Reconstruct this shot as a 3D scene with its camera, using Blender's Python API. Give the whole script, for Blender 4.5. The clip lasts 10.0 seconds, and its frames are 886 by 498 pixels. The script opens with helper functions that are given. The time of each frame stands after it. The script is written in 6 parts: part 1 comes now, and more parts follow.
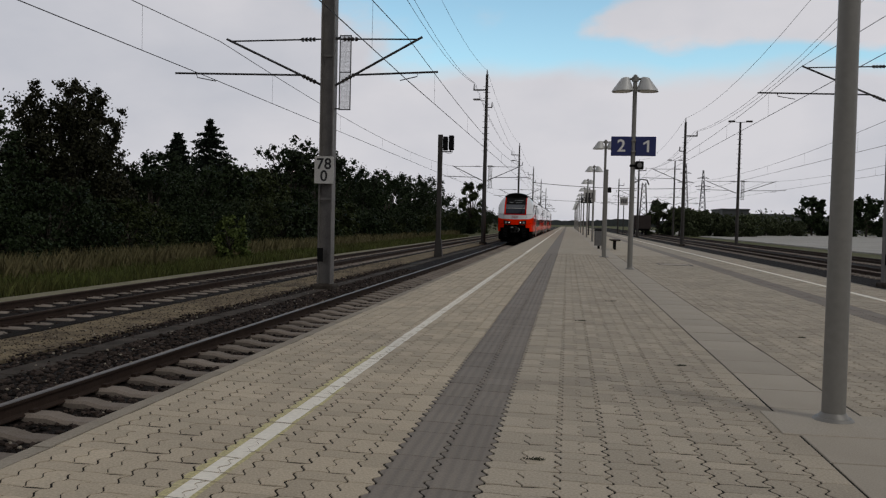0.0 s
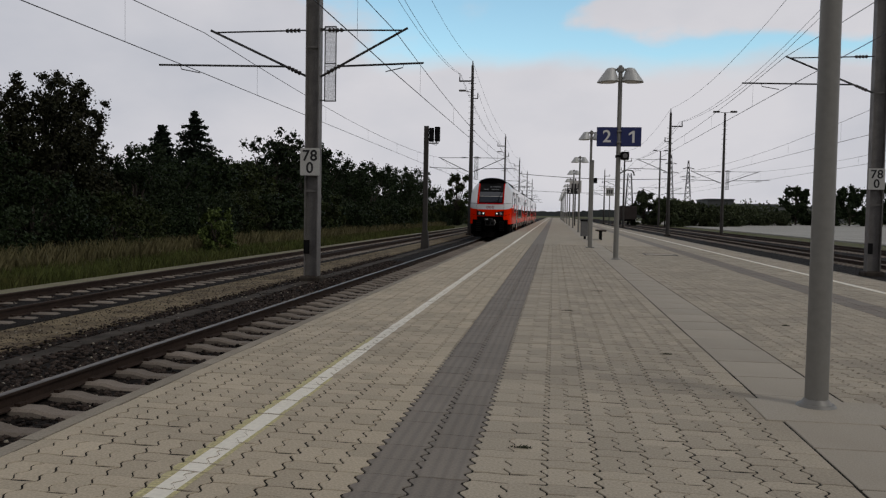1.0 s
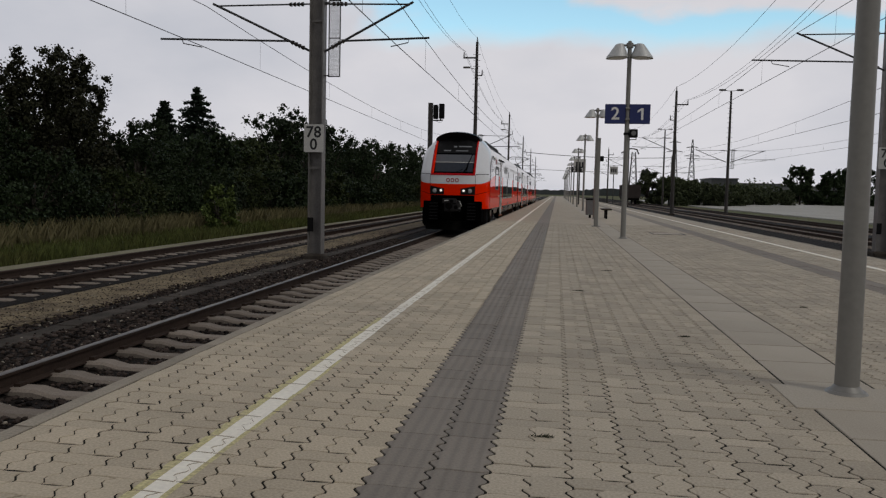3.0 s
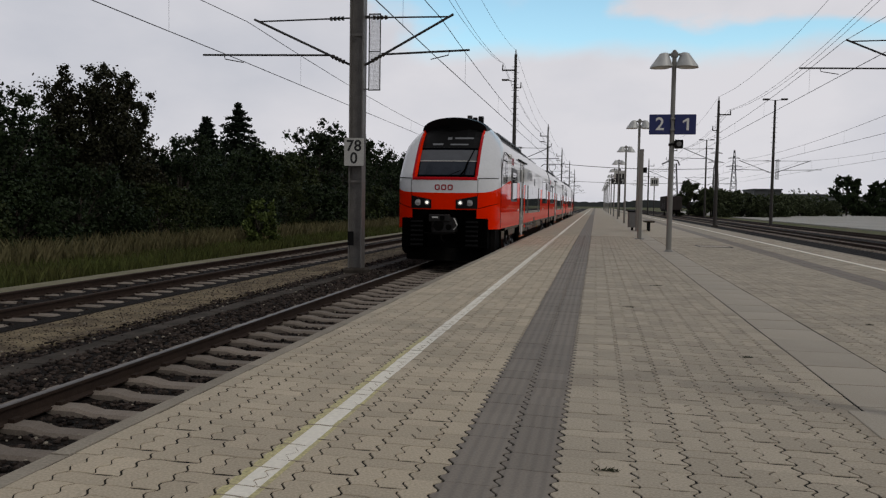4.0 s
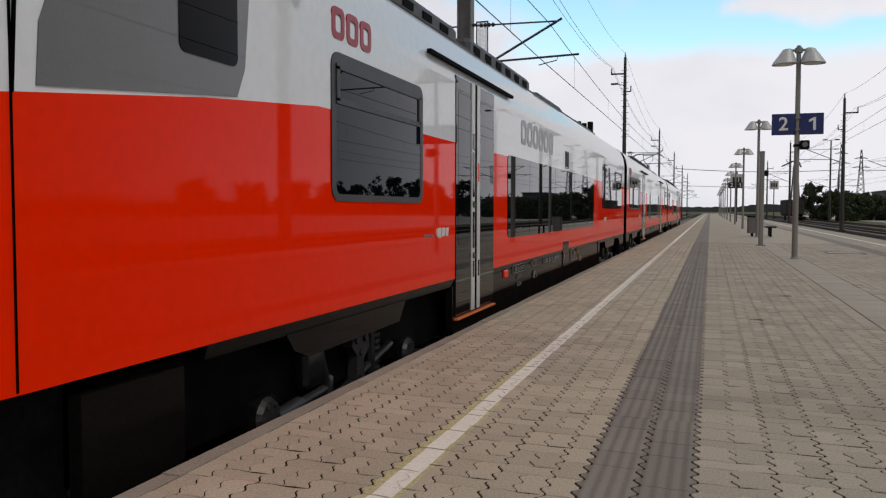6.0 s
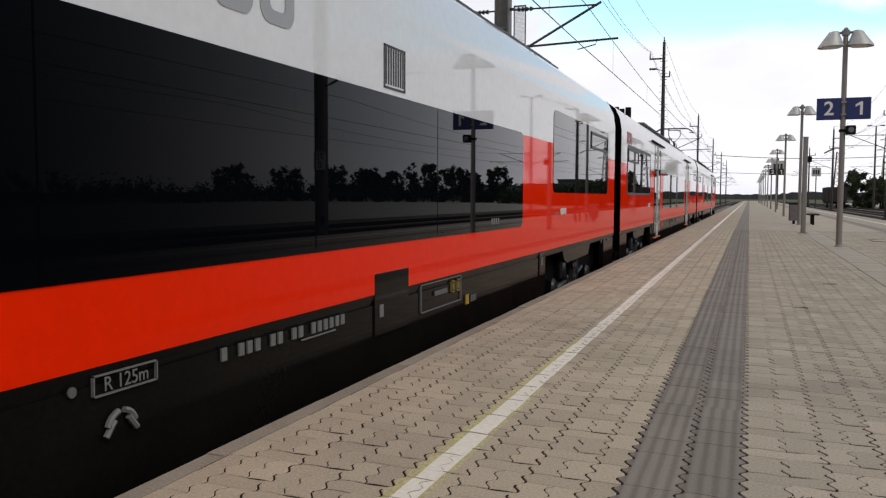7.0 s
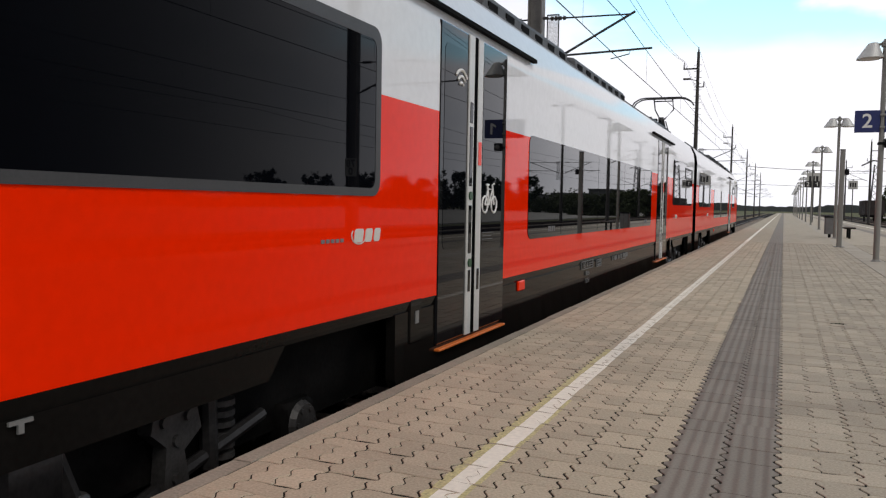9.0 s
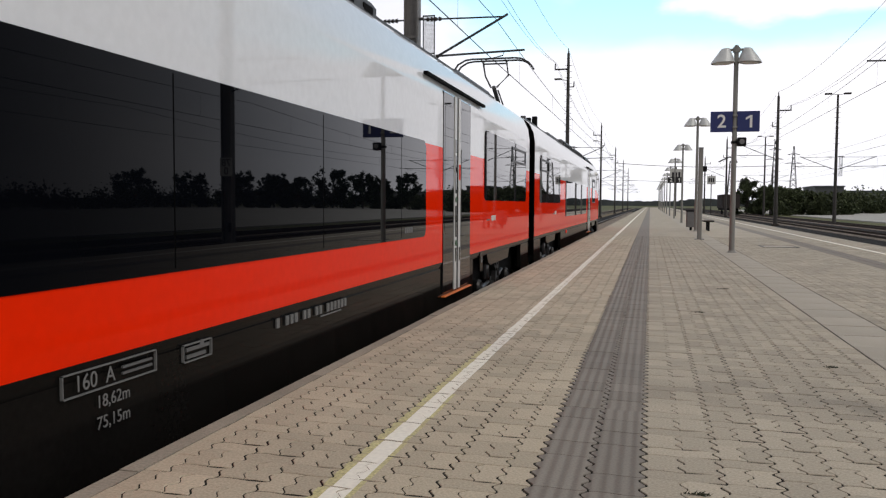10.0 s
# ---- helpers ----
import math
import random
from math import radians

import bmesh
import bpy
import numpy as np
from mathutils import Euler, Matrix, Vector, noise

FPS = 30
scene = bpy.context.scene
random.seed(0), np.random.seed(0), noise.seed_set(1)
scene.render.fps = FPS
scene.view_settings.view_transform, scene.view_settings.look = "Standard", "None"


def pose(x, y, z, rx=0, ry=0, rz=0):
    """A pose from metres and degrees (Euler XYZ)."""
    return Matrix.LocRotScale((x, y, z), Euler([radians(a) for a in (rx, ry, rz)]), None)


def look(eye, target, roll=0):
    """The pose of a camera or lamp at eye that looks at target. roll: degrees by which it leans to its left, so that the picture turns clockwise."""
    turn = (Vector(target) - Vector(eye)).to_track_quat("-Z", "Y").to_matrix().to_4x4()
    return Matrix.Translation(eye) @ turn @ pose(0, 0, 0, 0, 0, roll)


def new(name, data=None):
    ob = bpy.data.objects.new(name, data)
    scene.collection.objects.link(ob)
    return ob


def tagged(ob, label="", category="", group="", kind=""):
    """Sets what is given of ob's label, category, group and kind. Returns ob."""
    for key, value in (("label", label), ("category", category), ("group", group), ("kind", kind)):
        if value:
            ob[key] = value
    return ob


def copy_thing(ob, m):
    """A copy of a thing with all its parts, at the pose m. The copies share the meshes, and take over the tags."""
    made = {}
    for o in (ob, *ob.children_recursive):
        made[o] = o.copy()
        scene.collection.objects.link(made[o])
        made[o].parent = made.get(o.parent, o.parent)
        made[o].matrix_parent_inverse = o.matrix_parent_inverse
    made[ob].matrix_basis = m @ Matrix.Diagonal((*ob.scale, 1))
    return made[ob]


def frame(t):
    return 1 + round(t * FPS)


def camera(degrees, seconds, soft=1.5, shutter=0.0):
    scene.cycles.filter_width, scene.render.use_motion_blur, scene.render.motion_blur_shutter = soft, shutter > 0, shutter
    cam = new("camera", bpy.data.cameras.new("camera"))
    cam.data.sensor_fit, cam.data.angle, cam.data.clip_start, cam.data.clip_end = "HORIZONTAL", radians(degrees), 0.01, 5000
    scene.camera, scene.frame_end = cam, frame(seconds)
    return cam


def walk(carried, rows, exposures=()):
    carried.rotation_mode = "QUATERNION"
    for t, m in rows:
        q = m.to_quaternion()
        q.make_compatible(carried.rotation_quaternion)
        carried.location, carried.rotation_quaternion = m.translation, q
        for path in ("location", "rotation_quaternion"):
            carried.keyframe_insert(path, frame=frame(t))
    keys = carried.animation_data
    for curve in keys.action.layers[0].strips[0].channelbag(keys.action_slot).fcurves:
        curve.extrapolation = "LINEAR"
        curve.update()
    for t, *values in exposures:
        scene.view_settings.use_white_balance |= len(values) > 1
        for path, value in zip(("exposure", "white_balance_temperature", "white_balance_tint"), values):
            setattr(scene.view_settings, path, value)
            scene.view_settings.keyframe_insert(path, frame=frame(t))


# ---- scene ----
cam = camera(56.9, 10.0, soft=1.25)
PATH = [
    (0, (4.195, -0.513, 1.115), (3.895, 1.464, 1.046), 1.3),
    (0.5, (4.193, -0.541, 1.113), (3.912, 1.437, 1.021), 1.3),
    (1, (4.196, -0.529, 1.11), (3.929, 1.451, 1.021), 1.0),
    (1.5, (4.188, -0.516, 1.103), (3.879, 1.458, 0.997), 1.0),
    (2, (4.173, -0.484, 1.104), (3.846, 1.486, 0.995), 0.8),
    (2.5, (4.147, -0.421, 1.092), (3.836, 1.55, 0.96), 1.6),
    (2.7, (4.129, -0.377, 1.096), (3.863, 1.601, 0.953), 1.4),
    (3.8, (4.015, -0.164, 1.101), (3.693, 1.807, 0.978), 0.4),
    (4, (3.994, -0.101, 1.107), (3.629, 1.863, 0.994), 0.9),
    (4.5, (3.933, 0.041, 1.094), (3.407, 1.969, 1.002), 0.0),
    (5, (3.921, 0.093, 1.114), (3.301, 1.993, 1.016), 0.0),
    (5.5, (3.912, 0.113, 1.12), (3.297, 2.014, 1.026), 0.0),
    (6.8, (3.871, 0.138, 1.112), (3.196, 2.017, 0.995), 0.2),
    (7, (3.855, 0.143, 1.1), (3.156, 2.012, 0.972), 0.2),
    (7.5, (3.842, 0.153, 1.108), (3.135, 2.02, 0.983), 0.7),
    (8, (3.821, 0.186, 1.115), (3.133, 2.062, 1.028), 0.9),
    (8.5, (3.846, 0.181, 1.102), (3.127, 2.045, 1.003), 0.4),
    (9, (3.845, 0.16, 1.108), (3.079, 2.004, 0.998), 1.0),
    (9.5, (3.868, 0.095, 1.11), (3.196, 1.976, 1.009), 0.7),
    (10, (3.867, 0.038, 1.135), (3.378, 1.974, 1.023), 0.3),
]
walk(cam, [(t, look(eye, target, roll)) for t, eye, target, roll in PATH],
     exposures=[(0.0, -0.56), (2.5, -0.52), (4.5, -0.43), (5.5, -0.30), (6.8, 0.06), (8.0, 0.20), (10.0, 0.21)])

# ---------- world, sun ----------
world = bpy.data.worlds.new("world")
scene.world = world
world.use_nodes = True
wn, wl = world.node_tree.nodes, world.node_tree.links
wn.clear()
SUN_EL, SUN_AZ = radians(48), radians(125)


def wnode(kind, **kw):
    n = wn.new(kind)
    for k, v in kw.items():
        n.inputs[k].default_value = v
    return n


def wmath(op, a, b=None, clamp=False):
    n = wn.new("ShaderNodeMath")
    n.operation, n.use_clamp = op, clamp
    for i, v in enumerate((a, b)):
        if v is None:
            continue
        if isinstance(v, (int, float)):
            n.inputs[i].default_value = v
        else:
            wl.new(v, n.inputs[i])
    return n.outputs[0]


sky = wn.new("ShaderNodeTexSky")
sky.sky_type, sky.sun_disc, sky.sun_elevation, sky.sun_rotation = "NISHITA", False, SUN_EL, SUN_AZ
coord = wn.new("ShaderNodeTexCoord")
sepd = wn.new("ShaderNodeSeparateXYZ")
wl.new(coord.outputs["Generated"], sepd.inputs[0])
# cloud layer: direction, stretched sideways
zc = wmath("MAXIMUM", wmath("ADD", sepd.outputs["Z"], 0.10), 0.02)
n1 = wnode("ShaderNodeTexNoise", Scale=3.4, Detail=9.0, Roughness=0.56)
n2 = wnode("ShaderNodeTexNoise", Scale=2.9, Detail=6.0, Roughness=0.5)
mp = wn.new("ShaderNodeMapping")
mp.inputs["Location"].default_value = (5.3, 0.2, 1.9)
mp.inputs["Scale"].default_value = (1.0, 1.0, 2.0)
wl.new(coord.outputs["Generated"], mp.inputs[0])
wl.new(mp.outputs[0], n1.inputs["Vector"])
wl.new(mp.outputs[0], n2.inputs["Vector"])
# a clearing low in the north sky, ragged by the noise, with one long cloud drifting in it


def wstep(v, a, b, lo=0.0, hi=1.0):
    n = wn.new("ShaderNodeMapRange")
    n.interpolation_type = "SMOOTHSTEP"
    for key, x in (("From Min", a), ("From Max", b), ("To Min", lo), ("To Max", hi)):
        n.inputs[key].default_value = x
    wl.new(v, n.inputs["Value"])
    return n.outputs[0]


north = wmath("MAXIMUM", sepd.outputs["Y"], 0.05)
wob = wmath("SUBTRACT", n1.outputs["Fac"], 0.5)
wob2 = wmath("SUBTRACT", n2.outputs["Fac"], 0.5)
east = wmath("ADD", wmath("DIVIDE", sepd.outputs["X"], north), wmath("MULTIPLY", wob, 0.60))
high = wmath("ADD", wmath("DIVIDE", sepd.outputs["Z"], north), wmath("MULTIPLY", wob2, 0.15))
hole = wmath("MULTIPLY", wstep(east, -0.30, -0.16), wstep(east, 0.75, 0.35))
hole = wmath("MULTIPLY", hole, wmath("MULTIPLY", wstep(high, 0.176, 0.212), wstep(high, 0.75, 0.42)))
hole = wmath("MULTIPLY", hole, wstep(sepd.outputs["Y"], 0.3, 0.6))
ex = wmath("DIVIDE", wmath("SUBTRACT", east, 0.24), 0.23)
hz = wmath("DIVIDE", wmath("SUBTRACT", high, 0.252), 0.034)
drift = wmath("SQRT", wmath("ADD", wmath("MULTIPLY", ex, ex), wmath("MULTIPLY", hz, hz)))
clear = wmath("MULTIPLY", hole, wstep(drift, 0.72, 1.08))
cl = wn.new("ShaderNodeValToRGB")
cl.color_ramp.elements[0].position, cl.color_ramp.elements[0].color = 0.3, (0.62, 0.64, 0.71, 1)
cl.color_ramp.elements[1].position, cl.color_ramp.elements[1].color = 0.60, (0.825, 0.812, 0.855, 1)
wl.new(n2.outputs["Fac"], cl.inputs[0])
blue = wn.new("ShaderNodeMix")
blue.data_type, blue.blend_type = "RGBA", "MIX"
skys = wn.new("ShaderNodeVectorMath")
skys.operation = "MULTIPLY"
skys.inputs[1].default_value = (0.21, 0.243, 0.216)
wl.new(sky.outputs[0], skys.inputs[0])
wl.new(clear, blue.inputs["Factor"])
wl.new(cl.outputs[0], blue.inputs["A"])
wl.new(skys.outputs[0], blue.inputs["B"])
# the overcast is brighter ahead and low, heavier overhead and behind
up = wn.new("ShaderNodeMapRange")
up.interpolation_type = "SMOOTHSTEP"
up.inputs["From Min"].default_value, up.inputs["From Max"].default_value = 0.18, 0.75
up.inputs["To Min"].default_value, up.inputs["To Max"].default_value = 1.0, 0.50
wl.new(sepd.outputs["Z"], up.inputs["Value"])
ahead = wn.new("ShaderNodeMapRange")
ahead.interpolation_type = "SMOOTHSTEP"
ahead.inputs["From Min"].default_value, ahead.inputs["From Max"].default_value = -0.8, 0.7
ahead.inputs["To Min"].default_value, ahead.inputs["To Max"].default_value = 0.55, 1.0
wl.new(sepd.outputs["Y"], ahead.inputs["Value"])
gain = wmath("MULTIPLY", up.outputs[0], ahead.outputs[0])
bg = wn.new("ShaderNodeBackground")
wl.new(blue.outputs["Result"], bg.inputs[0])
wl.new(wmath("MULTIPLY", gain, 1.17), bg.inputs[1])
wout = wn.new("ShaderNodeOutputWorld")
wl.new(bg.outputs[0], wout.inputs[0])

sun = new("sun", bpy.data.lights.new("sun", "SUN"))
sun.data.energy, sun.data.angle, sun.data.color = 0.95, radians(14), (1.0, 0.95, 0.88)
sun.matrix_world = look((40 * math.sin(SUN_AZ), 40 * math.cos(SUN_AZ), 44), (0, 0, 0))

# ---------- materials ----------


def material(name, base, rough=0.6, metal=0.0, spec=0.5, coat=0.0, var=0.25, scale=6.0, fine=60.0, bump=0.15,
             second=None, depth=0.01, island=0.0, objrand=0.0, emit=None, stretch=(1, 1, 1), roughvar=0.1):
    """A surface with variation at two scales, fine relief and, where asked, a tint that differs piece by piece."""
    m = bpy.data.materials.new(name)
    m.use_nodes = True
    nt = m.node_tree
    b = nt.nodes["Principled BSDF"]
    b.inputs["Metallic"].default_value = metal
    b.inputs["Specular IOR Level"].default_value = spec
    b.inputs["Coat Weight"].default_value = coat
    b.inputs["Coat Roughness"].default_value = 0.04
    tc = nt.nodes.new("ShaderNodeTexCoord")
    mpn = nt.nodes.new("ShaderNodeMapping")
    mpn.inputs["Scale"].default_value = stretch
    nt.links.new(tc.outputs["Object"], mpn.inputs[0])
    a = nt.nodes.new("ShaderNodeTexNoise")
    a.inputs["Scale"].default_value, a.inputs["Detail"].default_value = scale, 5
    f = nt.nodes.new("ShaderNodeTexNoise")
    f.inputs["Scale"].default_value, f.inputs["Detail"].default_value = fine, 3
    nt.links.new(mpn.outputs[0], a.inputs["Vector"])
    nt.links.new(mpn.outputs[0], f.inputs["Vector"])
    c2 = second or tuple(v * 0.6 for v in base)
    mix = nt.nodes.new("ShaderNodeMix")
    mix.data_type = "RGBA"
    mix.inputs["A"].default_value, mix.inputs["B"].default_value = (*base, 1), (*c2, 1)
    ramp = nt.nodes.new("ShaderNodeMapRange")
    ramp.inputs["From Min"].default_value, ramp.inputs["From Max"].default_value = 0.35, 0.75
    ramp.inputs["To Max"].default_value = min(1.0, var * 2)
    nt.links.new(a.outputs["Fac"], ramp.inputs["Value"])
    nt.links.new(ramp.outputs[0], mix.inputs["Factor"])
    hsv = nt.nodes.new("ShaderNodeHueSaturation")
    nt.links.new(mix.outputs["Result"], hsv.inputs["Color"])
    val = nt.nodes.new("ShaderNodeMapRange")
    val.inputs["From Min"].default_value, val.inputs["From Max"].default_value = 0.3, 0.7
    val.inputs["To Min"].default_value, val.inputs["To Max"].default_value = 1 - var * 0.6, 1 + var * 0.6
    nt.links.new(f.outputs["Fac"], val.inputs["Value"])
    last = val.outputs[0]
    for amount, socket in ((island, ("ShaderNodeNewGeometry", "Random Per Island")), (objrand, ("ShaderNodeObjectInfo", "Random"))):
        if amount:
            g = nt.nodes.new(socket[0])
            r = nt.nodes.new("ShaderNodeMapRange")
            r.inputs["To Min"].default_value, r.inputs["To Max"].default_value = 1 - amount, 1 + amount
            nt.links.new(g.outputs[socket[1]], r.inputs["Value"])
            mul = nt.nodes.new("ShaderNodeMath")
            mul.operation = "MULTIPLY"
            nt.links.new(last, mul.inputs[0])
            nt.links.new(r.outputs[0], mul.inputs[1])
            last = mul.outputs[0]
    nt.links.new(last, hsv.inputs["Value"])
    nt.links.new(hsv.outputs[0], b.inputs["Base Color"])
    rv = nt.nodes.new("ShaderNodeMapRange")
    rv.inputs["To Min"].default_value, rv.inputs["To Max"].default_value = max(0.01, rough - roughvar * rough), min(1, rough + roughvar * rough)
    nt.links.new(a.outputs["Fac"], rv.inputs["Value"])
    nt.links.new(rv.outputs[0], b.inputs["Roughness"])
    if bump:
        bp = nt.nodes.new("ShaderNodeBump")
        bp.inputs["Strength"].default_value, bp.inputs["Distance"].default_value = bump, depth
        nt.links.new(f.outputs["Fac"], bp.inputs["Height"])
        nt.links.new(bp.outputs[0], b.inputs["Normal"])
    if emit:
        b.inputs["Emission Color"].default_value = (*emit[0], 1)
        b.inputs["Emission Strength"].default_value = emit[1]
    return m


def lacquer(m, most, power=3.0, rough=0.02):
    """A clear gloss over a surface, faint when seen straight on and strong at a glancing angle."""
    nt = m.node_tree
    b = nt.nodes["Principled BSDF"]
    b.inputs["Specular IOR Level"].default_value = 0.0
    b.inputs["Coat Weight"].default_value = 0.0
    lw = nt.nodes.new("ShaderNodeLayerWeight")
    lw.inputs["Blend"].default_value = 0.5
    pw = nt.nodes.new("ShaderNodeMath")
    pw.operation = "POWER"
    pw.inputs[1].default_value = power
    mu = nt.nodes.new("ShaderNodeMath")
    mu.operation = "MULTIPLY"
    mu.inputs[1].default_value = most
    gl = nt.nodes.new("ShaderNodeBsdfGlossy")
    gl.inputs["Roughness"].default_value = rough
    gl.inputs["Color"].default_value = (1, 1, 1, 1)
    mx = nt.nodes.new("ShaderNodeMixShader")
    nt.links.new(lw.outputs["Facing"], pw.inputs[0])
    nt.links.new(pw.outputs[0], mu.inputs[0])
    nt.links.new(mu.outputs[0], mx.inputs[0])
    nt.links.new(b.outputs[0], mx.inputs[1])
    nt.links.new(gl.outputs[0], mx.inputs[2])
    nt.links.new(mx.outputs[0], nt.nodes["Material Output"].inputs["Surface"])
    return m


PAVER = material("paver", (0.475, 0.404, 0.298), 0.85, var=0.30, scale=1.3, fine=90, second=(0.315, 0.275, 0.205), island=0.11, objrand=0.11, bump=0.3, depth=0.004)
PAVER_GREY = material("paver_grey", (0.445, 0.386, 0.295), 0.85, var=0.32, scale=1.1, fine=90, second=(0.30, 0.262, 0.205), island=0.12, objrand=0.12, bump=0.3, depth=0.004)
PAVER_DARK = material("paver_dark", (0.228, 0.200, 0.168), 0.85, var=0.2, scale=1.2, fine=90, second=(0.20, 0.176, 0.148), island=0.08, objrand=0.08, bump=0.3, depth=0.004)
SLABC = material("slab_concrete", (0.42, 0.375, 0.305), 0.85, var=0.2, scale=1.5, fine=120, second=(0.31, 0.268, 0.208), objrand=0.06, bump=0.2, depth=0.003)
JOINT = material("joint_sand", (0.016, 0.014, 0.012), 0.95, spec=0.12, var=0.3, scale=2, fine=80, second=(0.035, 0.033, 0.022), bump=0.3)
KERBC = material("kerb_concrete", (0.33, 0.295, 0.238), 0.85, spec=0.12, var=0.3, scale=3, fine=70, bump=0.25, objrand=0.08)
DUCTC = material("duct_concrete", (0.075, 0.064, 0.054), 0.9, spec=0.12, var=0.5, scale=2.2, fine=50, second=(0.028, 0.024, 0.020), bump=0.3)
PAINTW = material("line_paint", (0.90, 0.86, 0.75), 0.7, var=0.12, scale=5, fine=40, second=(0.70, 0.64, 0.52), bump=0.2, depth=0.003)
PAINTY = material("line_paint_yellow", (0.56, 0.51, 0.25), 0.75, var=0.5, scale=9, fine=60, second=(0.49, 0.43, 0.25), bump=0.2, depth=0.003)
BALLAST = material("ballast", (0.015, 0.012, 0.010), 0.9, spec=0.12, var=0.5, scale=1.3, fine=22, second=(0.012, 0.010, 0.009), bump=0.9, depth=0.05)
STONE = material("ballast_stone", (0.042, 0.032, 0.027), 0.85, spec=0.12, var=0.35, scale=9, fine=60, island=0.9, bump=0.3)
SAND = material("sandy_ground", (0.235, 0.19, 0.12), 0.95, spec=0.12, var=0.6, scale=2.2, fine=38, second=(0.075, 0.058, 0.042), bump=0.6, depth=0.02)
VERGE = material("pale_verge", (0.25, 0.235, 0.165), 0.95, spec=0.12, var=0.45, scale=1.2, fine=40, second=(0.17, 0.16, 0.105), bump=0.5, depth=0.02)
SLEEPERC = material("sleeper_concrete", (0.235, 0.202, 0.17), 0.85, spec=0.12, var=0.3, scale=4, fine=60, second=(0.17, 0.142, 0.118), objrand=0.18, island=0.15, bump=0.25)
RAILSIDE = material("rail_rust", (0.050, 0.034, 0.026), 0.75, spec=0.12, metal=0.2, var=0.3, scale=5, fine=60, second=(0.028, 0.020, 0.017), bump=0.2)
RAILTOP = material("rail_head", (0.20, 0.185, 0.175), 0.5, metal=0.7, var=0.2, scale=2, fine=40, bump=0.05)
EARTH = material("earth", (0.13, 0.125, 0.07), 0.95, spec=0.12, var=0.6, scale=0.25, fine=9, second=(0.07, 0.085, 0.03), bump=0.5, depth=0.05)
GRAVEL = material("pale_gravel", (0.40, 0.39, 0.36), 0.95, var=0.35, scale=0.15, fine=8, second=(0.27, 0.26, 0.22), bump=0.4, depth=0.03)
GRASS = material("grass", (0.078, 0.098, 0.026), 0.8, spec=0.15, var=0.4, scale=0.5, fine=6, second=(0.078, 0.070, 0.028), island=0.35, bump=0)
DRYGRASS = material("dry_grass", (0.135, 0.118, 0.06), 0.8, spec=0.15, var=0.4, scale=0.6, fine=6, second=(0.105, 0.10, 0.045), island=0.3, bump=0)
LEAF = material("leaf", (0.019, 0.031, 0.011), 0.6, spec=0.15, var=0.4, scale=0.7, fine=5, second=(0.018, 0.030, 0.012), island=0.3, objrand=0.15, bump=0)
LEAF2 = material("leaf_olive", (0.034, 0.045, 0.014), 0.6, spec=0.15, var=0.4, scale=0.7, fine=5, second=(0.028, 0.040, 0.014), island=0.45, objrand=0.15, bump=0)
LEAF3 = material("leaf_young", (0.085, 0.115, 0.030), 0.6, spec=0.15, var=0.4, scale=0.7, fine=5, second=(0.05, 0.07, 0.02), island=0.4, bump=0)
# paler green for far shrubs; distance haze is put into the leaf colour
LEAF4 = material("leaf_hazy", (0.060, 0.074, 0.034), 0.6, spec=0.15, var=0.4, scale=0.3, fine=3, second=(0.036, 0.048, 0.024), island=0.4, objrand=0.2, bump=0)
LEAFR = material("leaf_reddish", (0.025, 0.025, 0.012), 0.6, spec=0.15, var=0.4, scale=0.7, fine=5, second=(0.019, 0.024, 0.010), island=0.35, bump=0)
NEEDLE = material("needle", (0.014, 0.024, 0.014), 0.7, spec=0.15, var=0.4, scale=0.8, fine=5, island=0.4, bump=0)
BARK = material("bark", (0.060, 0.048, 0.038), 0.9, var=0.5, scale=5, fine=40, bump=0.8, depth=0.02)
POLEG = material("galvanised", (0.235, 0.23, 0.212), 0.5, metal=0.3, var=0.08, scale=2, fine=25, second=(0.20, 0.195, 0.18), bump=0.08)
MASTG = material("mast_steel", (0.20, 0.19, 0.18), 0.6, metal=0.3, var=0.3, scale=2.5, fine=40, second=(0.085, 0.08, 0.078), bump=0.15)
MASTD = material("mast_dark", (0.055, 0.050, 0.046), 0.7, metal=0.2, var=0.35, scale=3, fine=40, bump=0.2)
ARMG = material("arm_steel", (0.060, 0.060, 0.062), 0.6, metal=0.3, var=0.2, bump=0.05)
INSUL = material("insulator", (0.030, 0.022, 0.020), 0.35, var=0.2, bump=0)
WIREM = material("wire", (0.055, 0.055, 0.058), 0.6, metal=0.4, var=0.1, bump=0)
SHADEM = material("lamp_shade", (0.56, 0.57, 0.56), 0.5, metal=0.2, var=0.15, bump=0.03)
SHADEIN = material("lamp_lens", (0.62, 0.62, 0.60), 0.3, var=0.15, bump=0)
SIGNBLUE = material("sign_blue", (0.012, 0.022, 0.125), 0.35, var=0.12, scale=2, bump=0.02)
SIGNWHITE = material("sign_white", (0.78, 0.78, 0.76), 0.45, var=0.12, scale=3, bump=0.02)
SIGNBLACK = material("sign_black", (0.012, 0.012, 0.013), 0.5, var=0.2, bump=0)
BOARDW = material("board_white", (0.55, 0.545, 0.52), 0.6, var=0.25, scale=4, second=(0.42, 0.41, 0.38), bump=0.05)
BLACKM = material("black_plastic", (0.006, 0.006, 0.0065), 0.5, spec=0.15, var=0.25, bump=0.05)
BINM = material("bin_steel", (0.20, 0.20, 0.20), 0.5, metal=0.5, var=0.2, bump=0.05)
WOODM = material("bench_wood", (0.10, 0.075, 0.055), 0.7, var=0.3, bump=0.2, stretch=(8, 1, 8))
